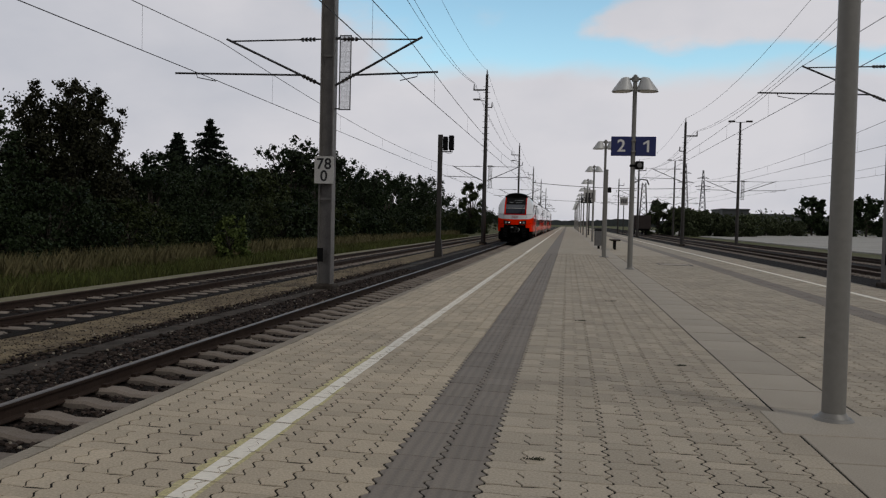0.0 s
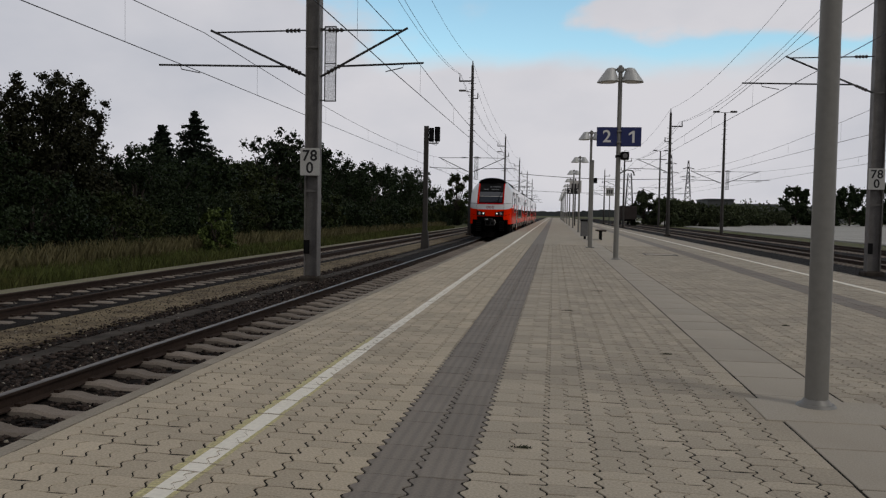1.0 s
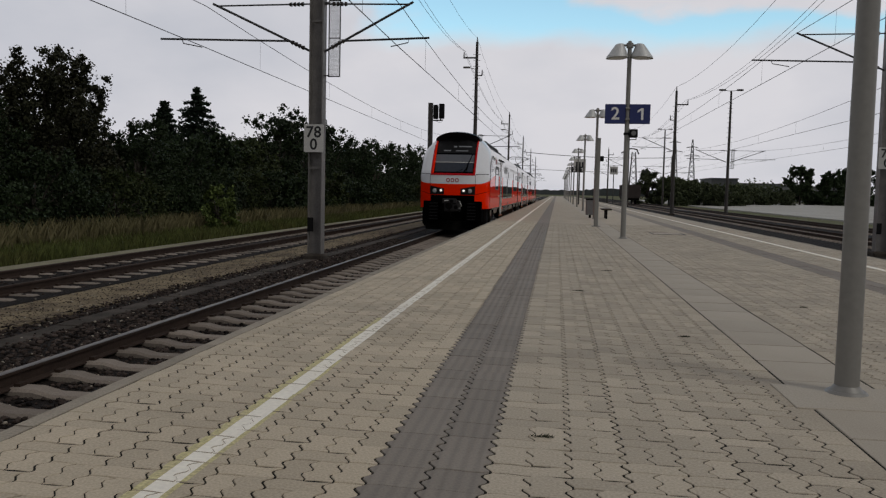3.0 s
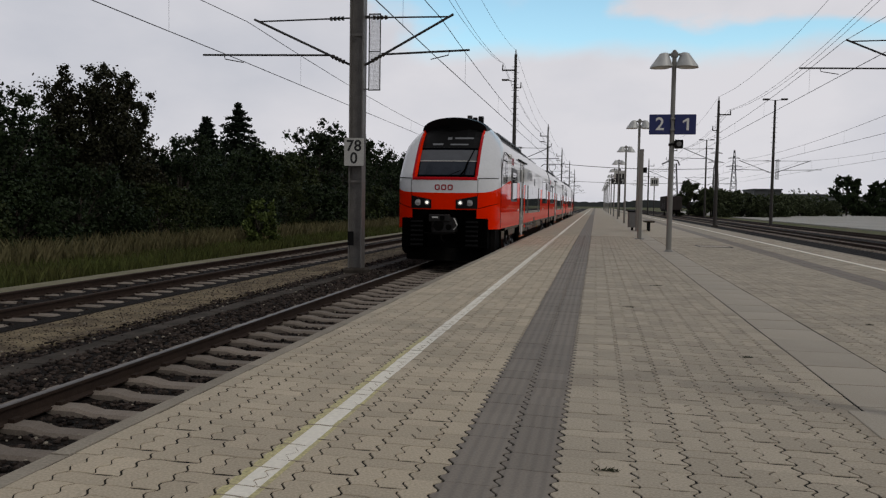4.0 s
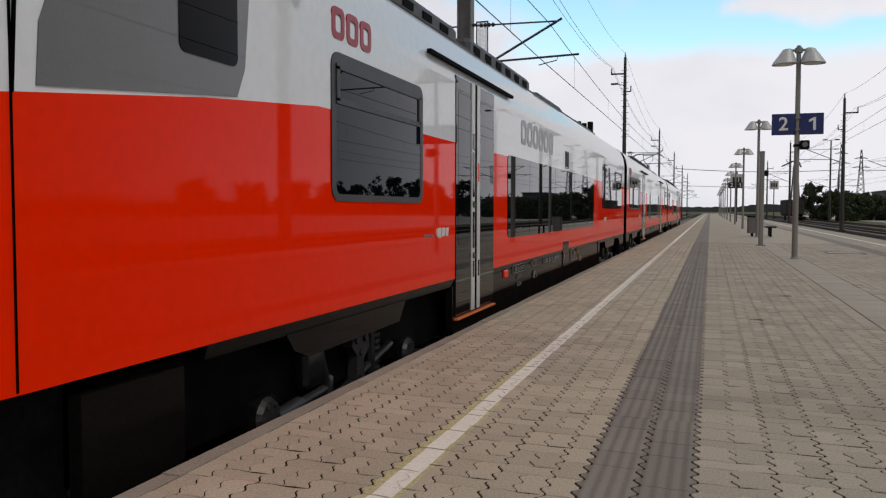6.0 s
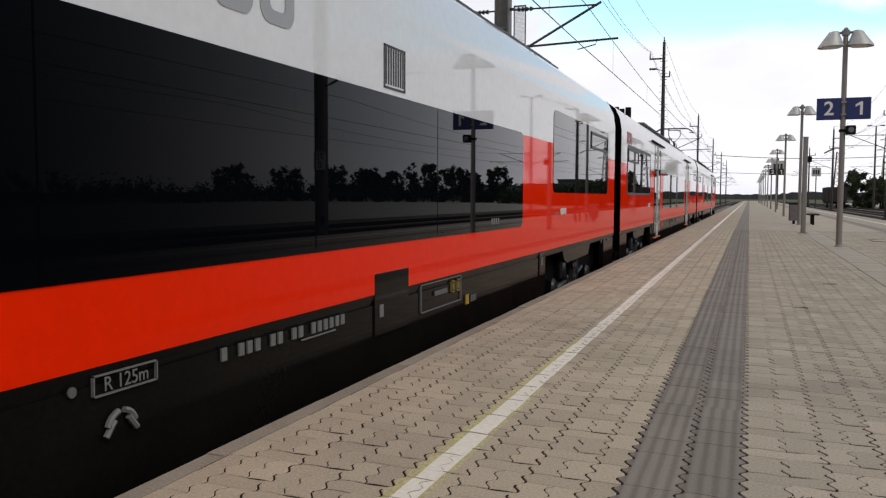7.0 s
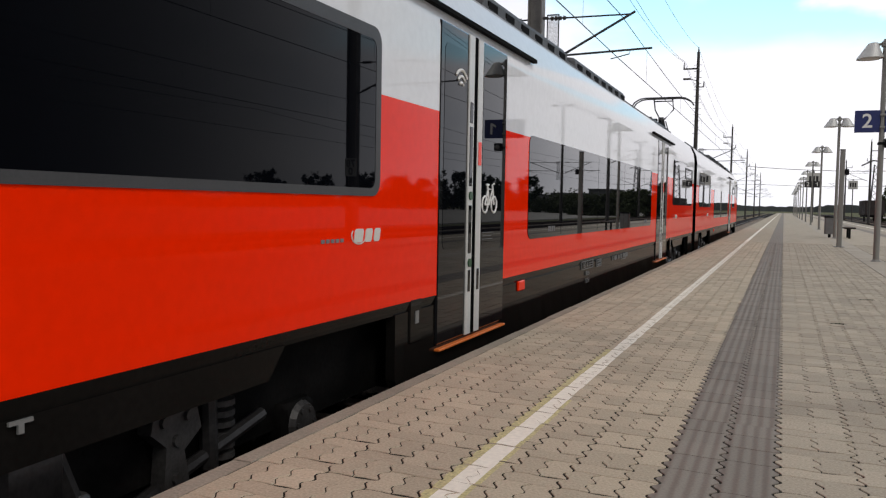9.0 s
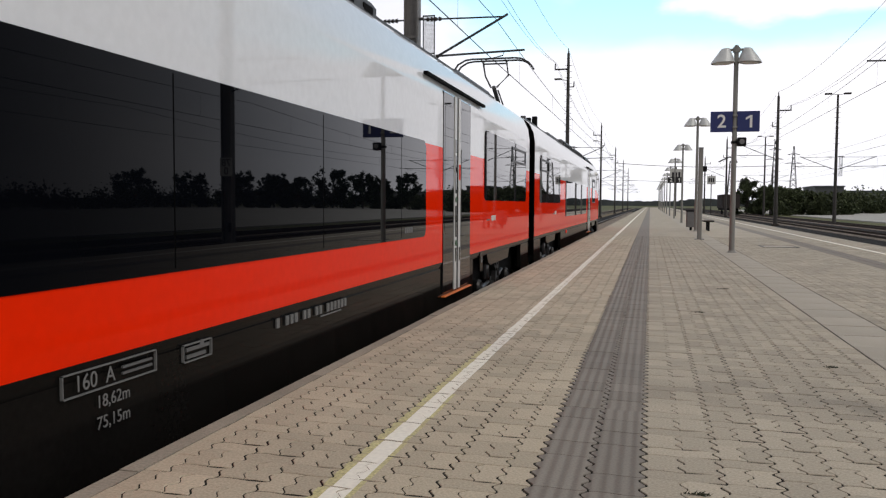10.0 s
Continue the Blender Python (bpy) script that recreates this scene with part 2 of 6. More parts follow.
T_WHITE = material("train_white", (0.75, 0.77, 0.795), 0.28, spec=0.5, coat=0.3, var=0.05, scale=0.8, fine=14, second=(0.68, 0.695, 0.72), bump=0.01, roughvar=0.3)
T_RED = material("train_red", (0.88, 0.022, 0.0005), 0.36, spec=0.05, coat=0.05, var=0.05, scale=0.8, fine=14, second=(0.82, 0.019, 0.0004), bump=0.0, roughvar=0.3)
T_CRIM = material("train_crimson", (0.48, 0.012, 0.018), 0.3, coat=0.4, var=0.05, bump=0.01)
T_GREY = material("train_grey", (0.0065, 0.006, 0.0055), 0.5, spec=0.07, coat=0.02, var=0.3, scale=1.5, fine=30, second=(0.011, 0.010, 0.009), bump=0.05)
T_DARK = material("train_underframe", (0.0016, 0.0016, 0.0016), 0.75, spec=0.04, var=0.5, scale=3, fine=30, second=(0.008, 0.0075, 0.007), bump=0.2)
T_ROOF = material("train_roof", (0.060, 0.062, 0.066), 0.6, var=0.35, scale=3, fine=20, bump=0.1)
T_GLASS = material("tinted_glass", (0.002, 0.0025, 0.004), 0.02, spec=0.10, coat=0.0, var=0.15, scale=0.7, fine=3, bump=0, roughvar=0.2)
T_DOOR = material("train_door", (0.008, 0.008, 0.009), 0.2, spec=0.12, coat=0.0, var=0.1, scale=1, bump=0.01)
T_ALU = material("door_edge", (0.62, 0.62, 0.60), 0.4, metal=0.2, var=0.12, scale=4, bump=0.03)
T_STEEL = material("bogie_steel", (0.030, 0.029, 0.029), 0.42, spec=0.3, metal=0.5, var=0.4, scale=6, fine=40, second=(0.018, 0.016, 0.015), bump=0.15)
T_RUBBER = material("rubber", (0.0012, 0.0012, 0.0012), 0.8, spec=0.02, var=0.2, bump=0.05)
T_MARK = material("white_marking", (0.16, 0.16, 0.156), 0.5, var=0.1, bump=0)
T_ORANGE = material("step_orange", (0.70, 0.16, 0.015), 0.5, var=0.15, bump=0.05)
T_YELLOW = material("yellow_plate", (0.40, 0.23, 0.02), 0.5, var=0.1, bump=0)
T_GREEN = material("green_button", (0.012, 0.07, 0.02), 0.4, var=0.1, bump=0)
T_LOGO = material("logo_red", (0.33, 0.010, 0.022), 0.4, var=0.05, bump=0)
T_LIGHT = material("headlight_lens", (0.8, 0.8, 0.78), 0.15, var=0.1, bump=0, emit=((1.0, 0.95, 0.85), 1.3))
T_LAMP = material("lamp_lens_off", (0.45, 0.45, 0.45), 0.15, metal=0.4, var=0.3, fine=30, bump=0.3)
T_DISPLAY = material("display_glow", (0.09, 0.09, 0.095), 0.4, var=0.2, bump=0, emit=((0.75, 0.8, 0.85), 0.07))
HILL = material("far_woods", (0.020, 0.026, 0.025), 0.9, var=0.5, scale=0.02, fine=0.2, bump=0)
HALL = material("far_hall", (0.22, 0.23, 0.24), 0.8, var=0.2, scale=0.1, fine=1, bump=0)
HALLD = material("far_hall_dark", (0.08, 0.085, 0.09), 0.8, var=0.2, scale=0.1, fine=1, bump=0)
WAGON = material("wagon_brown", (0.035, 0.025, 0.022), 0.8, var=0.4, scale=1, fine=10, bump=0.1)
FINEMESH = material("guard_mesh", (0.36, 0.37, 0.38), 0.5, metal=0.3, var=0.2, bump=0)


# the train's paint and glass are polished: they mirror the platform, the yard and the sky
for m_, most_, power_, rough_ in ((T_WHITE, 0.60, 3.6, 0.03), (T_RED, 0.55, 4.0, 0.03), (T_GREY, 0.52, 4.4, 0.06), (T_GLASS, 1.0, 5.0, 0.012), (T_DOOR, 0.9, 4.4, 0.02), (T_CRIM, 0.5, 3.2, 0.05)):
    lacquer(m_, most_, power_, rough_)

# ribs along the guide strip's stones
nt_ = PAVER_DARK.node_tree
wv = nt_.nodes.new("ShaderNodeTexWave")
wv.bands_direction, wv.inputs["Scale"].default_value = "X", 5.6
wv.inputs["Distortion"].default_value = 0.3
tc_ = nt_.nodes.new("ShaderNodeTexCoord")
nt_.links.new(tc_.outputs["Object"], wv.inputs["Vector"])
bp_ = nt_.nodes.new("ShaderNodeBump")
bp_.inputs["Strength"].default_value, bp_.inputs["Distance"].default_value = 0.9, 0.006
nt_.links.new(wv.outputs["Fac"], bp_.inputs["Height"])
nt_.links.new(bp_.outputs[0], nt_.nodes["Principled BSDF"].inputs["Normal"])

# ---------- mesh building ----------


class Shape:
    """Vertices and faces gathered from simple solids, then made into one mesh."""

    def __init__(self):
        self.v, self.f, self.m = [], [], []

    def add(self, verts, faces, mat=0):
        o = len(self.v)
        self.v += [tuple(p) for p in verts]
        self.f += [tuple(o + i for i in f) for f in faces]
        self.m += [mat] * len(faces)
        return self

    def box(self, x0, x1, y0, y1, z0, z1, mat=0, c=0.0):
        if not c:
            v = [(x, y, z) for z in (z0, z1) for y in (y0, y1) for x in (x0, x1)]
            return self.add(v, [(0, 2, 3, 1), (4, 5, 7, 6), (0, 1, 5, 4), (2, 6, 7, 3), (0, 4, 6, 2), (1, 3, 7, 5)], mat)
        # chamfered all round: three layers of eight-sided outlines
        def ring(i, z):
            return [(x0 + c + i, y0 + i, z), (x1 - c - i, y0 + i, z), (x1 - i, y0 + c + i, z), (x1 - i, y1 - c - i, z),
                    (x1 - c - i, y1 - i, z), (x0 + c + i, y1 - i, z), (x0 + i, y1 - c - i, z), (x0 + i, y0 + c + i, z)]
        return self.rings([ring(c * 0.7, z0), ring(0, z0 + c), ring(0, z1 - c), ring(c * 0.7, z1)], mat)

    def rings(self, rings, mat=0, cap=True, closed=True):
        n = len(rings[0])
        v = [p for r in rings for p in r]
        f = []
        for k in range(len(rings) - 1):
            for i in range(n if closed else n - 1):
                j = (i + 1) % n
                f.append((k * n + i, k * n + j, (k + 1) * n + j, (k + 1) * n + i))
        if cap:
            f.append(tuple(range(n - 1, -1, -1)))
            f.append(tuple((len(rings) - 1) * n + i for i in range(n)))
        return self.add(v, f, mat)

    def tube(self, path, r, n=8, mat=0, r2=None):
        """A round bar along a list of points."""
        pts = [Vector(p) for p in path]
        rings = []
        for k, p in enumerate(pts):
            d = (pts[min(k + 1, len(pts) - 1)] - pts[max(k - 1, 0)]).normalized()
            side = d.cross(Vector((0, 0, 1)) if abs(d.z) < 0.9 else Vector((1, 0, 0))).normalized()
            up = side.cross(d)
            rad = r if r2 is None else r + (r2 - r) * k / (len(pts) - 1)
            rings.append([p + side * (rad * math.cos(a)) + up * (rad * math.sin(a)) for a in (2 * math.pi * i / n for i in range(n))])
        return self.rings(rings, mat)

    def prism(self, outline, axis, a, b, mat=0):
        """An outline of (u, v) pairs pushed from a to b along x (u=y, v=z), y (u=x, v=z) or z (u=x, v=y)."""
        def at(u, v, w):
            return {"x": (w, u, v), "y": (u, w, v), "z": (u, v, w)}[axis]
        return self.rings([[at(u, v, a) for u, v in outline], [at(u, v, b) for u, v in outline]], mat)

    def disc(self, c, axis, r, h, n=16, mat=0, r2=None):
        ring = [(math.cos(2 * math.pi * i / n), math.sin(2 * math.pi * i / n)) for i in range(n)]
        r2 = r if r2 is None else r2
        def at(u, v, w):
            return {"x": (c[0] + w, c[1] + u, c[2] + v), "y": (c[0] + u, c[1] + w, c[2] + v), "z": (c[0] + u, c[1] + v, c[2] + w)}[axis]
        return self.rings([[at(u * r, v * r, 0) for u, v in ring], [at(u * r2, v * r2, h) for u, v in ring]], mat)

    def make(self, name, mats, parent=None, label="", smooth=None, bevel=0.0, shift=(0, 0, 0), category="", kind="", group=""):
        me = bpy.data.meshes.new(name)
        v = self.v if not any(shift) else [(p[0] + shift[0], p[1] + shift[1], p[2] + shift[2]) for p in self.v]
        me.from_pydata(v, [], self.f)
        for m in mats if isinstance(mats, (list, tuple)) else [mats]:
            me.materials.append(m)
        me.polygons.foreach_set("material_index", self.m)
        bm = bmesh.new()
        bm.from_mesh(me)
        if len(self.f) < 6000:
            bmesh.ops.recalc_face_normals(bm, faces=bm.faces)
        if bevel:
            edges = [e for e in bm.edges if len(e.link_faces) == 2 and e.calc_face_angle() > 0.6]
            bmesh.ops.bevel(bm, geom=edges, offset=bevel, segments=1, affect="EDGES", clamp_overlap=True)
        if smooth:
            for fc in bm.faces:
                fc.smooth = True
            for e in bm.edges:
                if len(e.link_faces) == 1 or (len(e.link_faces) == 2 and e.calc_face_angle() > radians(smooth)):
                    e.smooth = False
        bm.to_mesh(me)
        bm.free()
        ob = new(name, me)
        if parent is not None:
            ob.parent = parent
        return tagged(ob, label, category, group, kind)


def base(name, m, label, category, group="", kind=""):
    ob = new(name)
    ob.matrix_world = m
    ob.empty_display_size = 0.2
    return tagged(ob, label, category, group, kind)


def lettering(name, text, size, material_, parent, m, label="", thick=0.002, align="CENTER", spacing=1.0, bold=0.0):
    """Letters of the built-in font as a mesh; they stand in the x-z plane of m and face -y."""
    cu = bpy.data.curves.new(name, "FONT")
    cu.body, cu.size, cu.extrude, cu.align_x, cu.align_y, cu.space_character = text, size, thick, align, "CENTER", spacing
    cu.offset = bold
    tmp = bpy.data.objects.new(name, cu)
    scene.collection.objects.link(tmp)
    bpy.context.view_layer.update()
    me = bpy.data.meshes.new_from_object(tmp.evaluated_get(bpy.context.evaluated_depsgraph_get()))
    bpy.data.objects.remove(tmp)
    me.materials.clear()
    me.materials.append(material_)
    ob = new(name, me)
    ob.parent = parent
    ob.matrix_basis = m @ pose(0, 0, 0, 90)
    return tagged(ob, label)


def round_rect(u0, u1, v0, v1, r, n=4):
    out = []
    for cu, cv, a0 in ((u1 - r, v1 - r, 0), (u0 + r, v1 - r, 90), (u0 + r, v0 + r, 180), (u1 - r, v0 + r, 270)):
        for k in range(n + 1):
            a = radians(a0 + 90 * k / n)
            out.append((cu + r * math.cos(a), cv + r * math.sin(a)))
    return out

# ---------- structure: ground, platform, tracks ----------
RAIL_Z = -0.61
EDGE_L, EDGE_R = 1.70, 10.2
rnd = random.Random(7)


def ground():
    s = Shape()
    s.box(-1500, 1500, -600, 2600, -1.6, -0.92)
    s.make("ground", EARTH, kind="structure", label="flat grassy earth reaching the horizon", category="ground")
    g = Shape()
    g.box(30, 190, 20, 330, -0.93, -0.80)
    g.make("ground_gravel", GRAVEL, kind="structure", label="pale gravel yard beyond the tracks", category="ground")
    b = Shape()
    # ballast beds as low trapezoids
    for x0, x1, zb in ((-7.0, -4.05, -0.772), (10.35, 25.0, -0.80)):
        b.prism([(x0 - 0.25, -0.95), (x1 + 0.3, -0.95), (x1, zb), (x0, zb)], "y", -30, 420)
    b.prism([(-3.0, -0.95), (1.68, -0.95), (1.66, -0.825), (-0.62, -0.825), (-0.80, -0.79), (-1.9, -0.785), (-2.75, -0.80)], "y", -30, 420)
    b.make("ground_ballast", BALLAST, kind="structure", label="dark brown track ballast", category="ballast")
    c = Shape()
    c.box(-4.3, -2.85, -30, 420, -0.93, -0.785)
    c.make("ground_path", SAND, kind="structure", label="sandy strip between the two tracks", category="ground")
    d = Shape()
    for k in range(60):
        y = -4 + k * 1.5
        d.box(-2.38 + 0.02 * math.sin(k * 1.7), -2.05 + 0.02 * math.sin(k * 1.1), y + 0.01, y + 1.49, -0.93, -0.765 + 0.006 * math.sin(k * 2.3), c=0.012)
    d.make("cable_duct", DUCTC, kind="structure", label="weathered concrete cable duct covers along the track", category="cable duct")
    e = Shape()
    e.box(-7.55, -6.98, -30, 420, -0.93, -0.72)
    e.make("ground_verge", VERGE, kind="structure", label="sandy verge along the grass", category="ground")


def rail_profile(x):
    h, z = 0.16, RAIL_Z
    return [(x - 0.07, z - h), (x + 0.07, z - h), (x + 0.07, z - h + 0.012), (x + 0.012, z - h + 0.03), (x + 0.012, z - 0.045), (x + 0.036, z - 0.035),
            (x + 0.036, z - 0.008), (x + 0.026, z), (x - 0.026, z), (x - 0.036, z - 0.008), (x - 0.036, z - 0.035), (x - 0.012, z - 0.045), (x - 0.012, z - h + 0.03), (x - 0.07, z - h + 0.012)]


def sleeper_shape(s, y, zoff=0.0, w=1.3):
    # prestressed sleeper: high ends, dipped middle
    prof = [(-w, -0.17), (-w, -0.035), (-w + 0.1, 0.0), (-0.48, 0.0), (-0.3, -0.04), (0.3, -0.04), (0.48, 0.0), (w - 0.1, 0.0), (w, -0.035), (w, -0.17)]
    z = RAIL_Z - 0.165 + zoff
    a = [(u, y - 0.115, z + v if v > -0.1 else z + v) for u, v in prof]
    b = [(u, y - 0.085, z + v + 0.025 if v > -0.1 else z + v) for u, v in prof]
    c = [(u, y + 0.085, z + v + 0.025 if v > -0.1 else z + v) for u, v in prof]
    d = [(u, y + 0.115, z + v if v > -0.1 else z + v) for u, v in prof]
    s.rings([a, b, c, d])


def track(name, x, y0, y1, near, label, zoff=0.0, head=None):
    t = base(name, pose(x, 0, 0), label, "railway track", kind="structure")
    for side in (-0.7535, 0.7535):
        s = Shape()
        p = rail_profile(side)
        s.rings([[(u, yy, v) for u, v in p] for yy in (y0, y1)])
        for i in range(len(s.f)):
            vs = [s.v[j] for j in s.f[i]]
            if all(v[2] > RAIL_Z - 0.01 for v in vs):
                s.m[i] = 1
        s.make("rail", [RAILSIDE, head or RAILSIDE], t)
        # clips
        cl = Shape()
        k = near[0]
        while k < near[1]:
            for sg in (-1, 1):
                cl.box(side + sg * 0.085 - 0.03, side + sg * 0.085 + 0.03, k - 0.05, k + 0.05, RAIL_Z - 0.15, RAIL_Z - 0.11)
            k += 0.6
        if cl.f:
            cl.make("rail_clips", RAILSIDE, t, kind="stuff")
    one = Shape()
    sleeper_shape(one, 0, zoff)
    first = None
    y = near[0]
    while y < near[1]:
        if first is None:
            first = one.make("sleeper", SLEEPERC, t)
            ob = first
        else:
            ob = new("sleeper", first.data)
            ob.parent = t
        ob.location = (rnd.uniform(-0.015, 0.015), y + rnd.uniform(-0.02, 0.02), rnd.uniform(-0.006, 0.004))
        y += 0.6
    rest = Shape()
    y = near[0] - 0.6
    while y > y0:
        sleeper_shape(rest, y, zoff)
        y -= 0.6
    y = near[1] + 0.05
    while y < min(y1, 200):
        sleeper_shape(rest, y, zoff)
        y += 0.6
    rest.make("sleepers", SLEEPERC, t, kind="stuff")
    return t


def pale(s, ico_v, ico_f):
    for _ in range(620):
        x, y, r = rnd.uniform(-4.2, 0.3), 3 + 20 * rnd.random() ** 1.4, rnd.uniform(0.007, 0.022)
        if -0.84 < x < -0.66:
            continue
        z = -0.781 if x < -2.9 else -0.765 if x < -0.7 else -0.80
        s.add([(x + p[0] * r * rnd.uniform(0.8, 1.3), y + p[1] * r * rnd.uniform(0.8, 1.3), z + p[2] * r * 0.8) for p in ico_v], ico_f)


def ballast_stones():
    s = Shape()
    ico_v = [(-0.53, 0.85, 0), (0.53, 0.85, 0), (-0.53, -0.85, 0), (0.53, -0.85, 0), (0, -0.53, 0.85), (0, 0.53, 0.85), (0, -0.53, -0.85), (0, 0.53, -0.85),
             (0.85, 0, -0.53), (0.85, 0, 0.53), (-0.85, 0, -0.53), (-0.85, 0, 0.53)]
    ico_f = [(0, 11, 5), (0, 5, 1), (0, 1, 7), (0, 7, 10), (0, 10, 11), (1, 5, 9), (5, 11, 4), (11, 10, 2), (10, 7, 6), (7, 1, 8), (3, 9, 4), (3, 4, 2), (3, 2, 6), (3, 6, 8), (3, 8, 9),
             (4, 9, 5), (2, 4, 11), (6, 2, 10), (8, 6, 7), (9, 8, 1)]

    def scatter(n, x0, x1, y0, y1, z, r0, r1, power=1.0, bays=False):
        for _ in range(n):
            x = rnd.uniform(x0, x1)
            y = y0 + (y1 - y0) * rnd.random() ** power
            if bays and abs((y - 1.0 + 0.3) % 0.6 - 0.3) < 0.145:
                continue
            r = rnd.uniform(r0, r1)
            sx, sy, sz = r * rnd.uniform(0.7, 1.3), r * rnd.uniform(0.7, 1.3), r * rnd.uniform(0.5, 0.9)
            a = rnd.uniform(0, 6.28)
            ca, sa = math.cos(a), math.sin(a)
            vs = []
            for p in ico_v:
                k = rnd.uniform(0.8, 1.15)
                px, py, pz = p[0] * sx * k, p[1] * sy * k, p[2] * sz * k
                vs.append((x + px * ca - py * sa, y + px * sa + py * ca, z + pz + sz * 0.4))
            s.add(vs, ico_f)
    scatter(5200, -0.66, 0.5, 2.5, 26, -0.822, 0.016, 0.034, 1.5, True)
    scatter(8400, -2.06, -0.84, 0.0, 30, -0.785, 0.020, 0.042, 1.6)
    scatter(3000, -2.95, -2.40, 4, 34, -0.795, 0.014, 0.034, 1.6)
    scatter(120, -2.4, -2.0, 4, 26, -0.768, 0.010, 0.022, 1.5)
    scatter(4000, -6.9, -4.3, 8, 40, -0.778, 0.018, 0.040, 1.4, True)
    scatter(5200, -4.25, -2.9, 5, 36, -0.787, 0.006, 0.016, 1.6)
    s.make("ballast_stones", STONE, label="loose dark brown ballast stones", category="ballast", kind="stuff")
    s = Shape()
    scatter_into = s
    pale(scatter_into, ico_v, ico_f)
    s.make("pale_stones", KERBC, label="a few pale stones lying in the dark ballast", category="ballast", kind="stuff")


LINE_L, LINE_R = 2.70, 9.22
STRIP_L, STRIP_R = (3.41, 3.86), (7.93, 8.38)
SLAB = (5.47, 5.97)
PAVE_Y1 = 30.0


def platform():
    s = Shape()
    s.box(EDGE_L + 0.10, EDGE_R - 0.10, -14, 300, -0.97, -0.0042)
    core = s.make("platform", JOINT, kind="structure", label="long island platform paved with wavy concrete pavers", category="platform")
    # kerb stones
    k = Shape()
    k.prism([(0, -0.95), (0, -0.012), (0.012, 0.0), (0.10, 0.0), (0.10, -0.95)], "y", 0.004, 0.996)
    first = k.make("kerb_stone", KERBC, core)
    for i in range(-6, 60):
        for x, turn in ((EDGE_L, 0), (EDGE_R, 180)):
            ob = first if (i == -6 and turn == 0) else new("kerb_stone", first.data)
            ob.parent = core
            ob.matrix_basis = pose(x, i + turn / 180, rnd.uniform(-0.004, 0.004), 0, 0, turn)
    f = Shape()
    for x0, x1 in ((EDGE_L, EDGE_L + 0.10), (EDGE_R - 0.10, EDGE_R)):
        f.box(x0, x1, 60, 300, -0.95, 0.0)
        f.box(x0, x1, -14, -6, -0.95, 0.0)
    f.make("kerb_far", KERBC, core, kind="stuff")
    # far paving, where single stones can no longer be told apart
    def far(name, mat, spans):
        q = Shape()
        for x0, x1 in spans:
            q.box(x0, x1, PAVE_Y1 + 0.06, 300, -0.06, -0.002)
            q.box(x0, x1, -14, -4.58, -0.06, -0.002)
        q.make(name, mat, core, kind="stuff")
    zones = [(EDGE_L + 0.10, STRIP_L[0], 0), (STRIP_L[0], STRIP_L[1], 1), (STRIP_L[1], SLAB[0] - 0.003, 2), (SLAB[1] + 0.003, STRIP_R[0], 2), (STRIP_R[0], STRIP_R[1], 1), (STRIP_R[1], EDGE_R - 0.10, 2)]
    for d_, nm, mt in ((0, "paving_far", PAVER), (2, "paving_far", PAVER_GREY), (1, "guide_strip_far", PAVER_DARK)):
        far(nm, mt, [(a, b) for a, b, d in zones if d == d_])
    far("slab_far", SLABC, [SLAB])

    U = 0.1117   # short side of a stone; the long side is two of them

    def columns(x0, x1):
        if x0 < 2:
            cuts = [x0] + [1.907 + 0.23 * k for k in range(7)] + [x1]
        elif x0 == STRIP_L[1]:
            cuts = [x0] + [4.18 + 0.2275 * k for k in range(6)] + [x1]
        else:
            n = max(1, round((x1 - x0) / 0.23))
            cuts = [x0 + (x1 - x0) * i / n for i in range(n + 1)]
        return list(zip(cuts, cuts[1:]))

    # one stone: its lengthwise edges follow a stepped wave and its ends a slow one, so that neighbours interlock
    def stone(w, l, gl, gr, gy, amp, sl, sr):
        def wx(v):
            q = (v / U) % 1.0
            k = 0.5 if q < 0.18 else 0.5 - (q - 0.18) / 0.36 if q < 0.54 else -0.5 if q < 0.72 else -0.5 + (q - 0.72) / 0.28
            return amp * 2 * k
        def wy(u):
            return 0.007 * math.sin(u / 0.23 * 2 * math.pi)
        marks = [0.0, 0.18, 0.54, 0.72]
        vs = [U * (m + q) for m in range(round(l / U)) for q in marks]
        n = 6 if w > 0.15 else 4
        us = [w * k / n for k in range(1, n)]
        def ring(d, z):
            left = [((0 if sl else wx(v)) + gl + d, min(max(v, gy + d), l - gy - d) + wy(0)) for v in vs + [l]]
            right = [(w + (0 if sr else wx(v)) - gr - d, min(max(v, gy + d), l - gy - d) + wy(w)) for v in vs + [l]]
            return [(x, y, z) for x, y in [left[0]] + [(u, gy + d + wy(u)) for u in us] + right + [(u, l - gy - d + wy(u)) for u in reversed(us)] + left[:0:-1]]
        return ring(0.0, -0.03), ring(0.0, -0.003), ring(0.0022, 0.0)

    def clip(ring, xa, xb):
        for lim, sg in ((xa, 1), (xb, -1)):
            out = []
            for p, q in zip(ring, ring[1:] + ring[:1]):
                pi, qi = sg * (p[0] - lim) >= 0, sg * (q[0] - lim) >= 0
                if pi:
                    out.append(p)
                if pi != qi:
                    f = (lim - p[0]) / (q[0] - p[0])
                    out.append(tuple(p[i] + (q[i] - p[i]) * f for i in range(3)))
            ring = out
            if len(ring) < 3:
                return []
        return ring

    meshes = {}
    joined = {0: Shape(), 1: Shape(), 2: Shape()}
    white, yellow = Shape(), Shape()
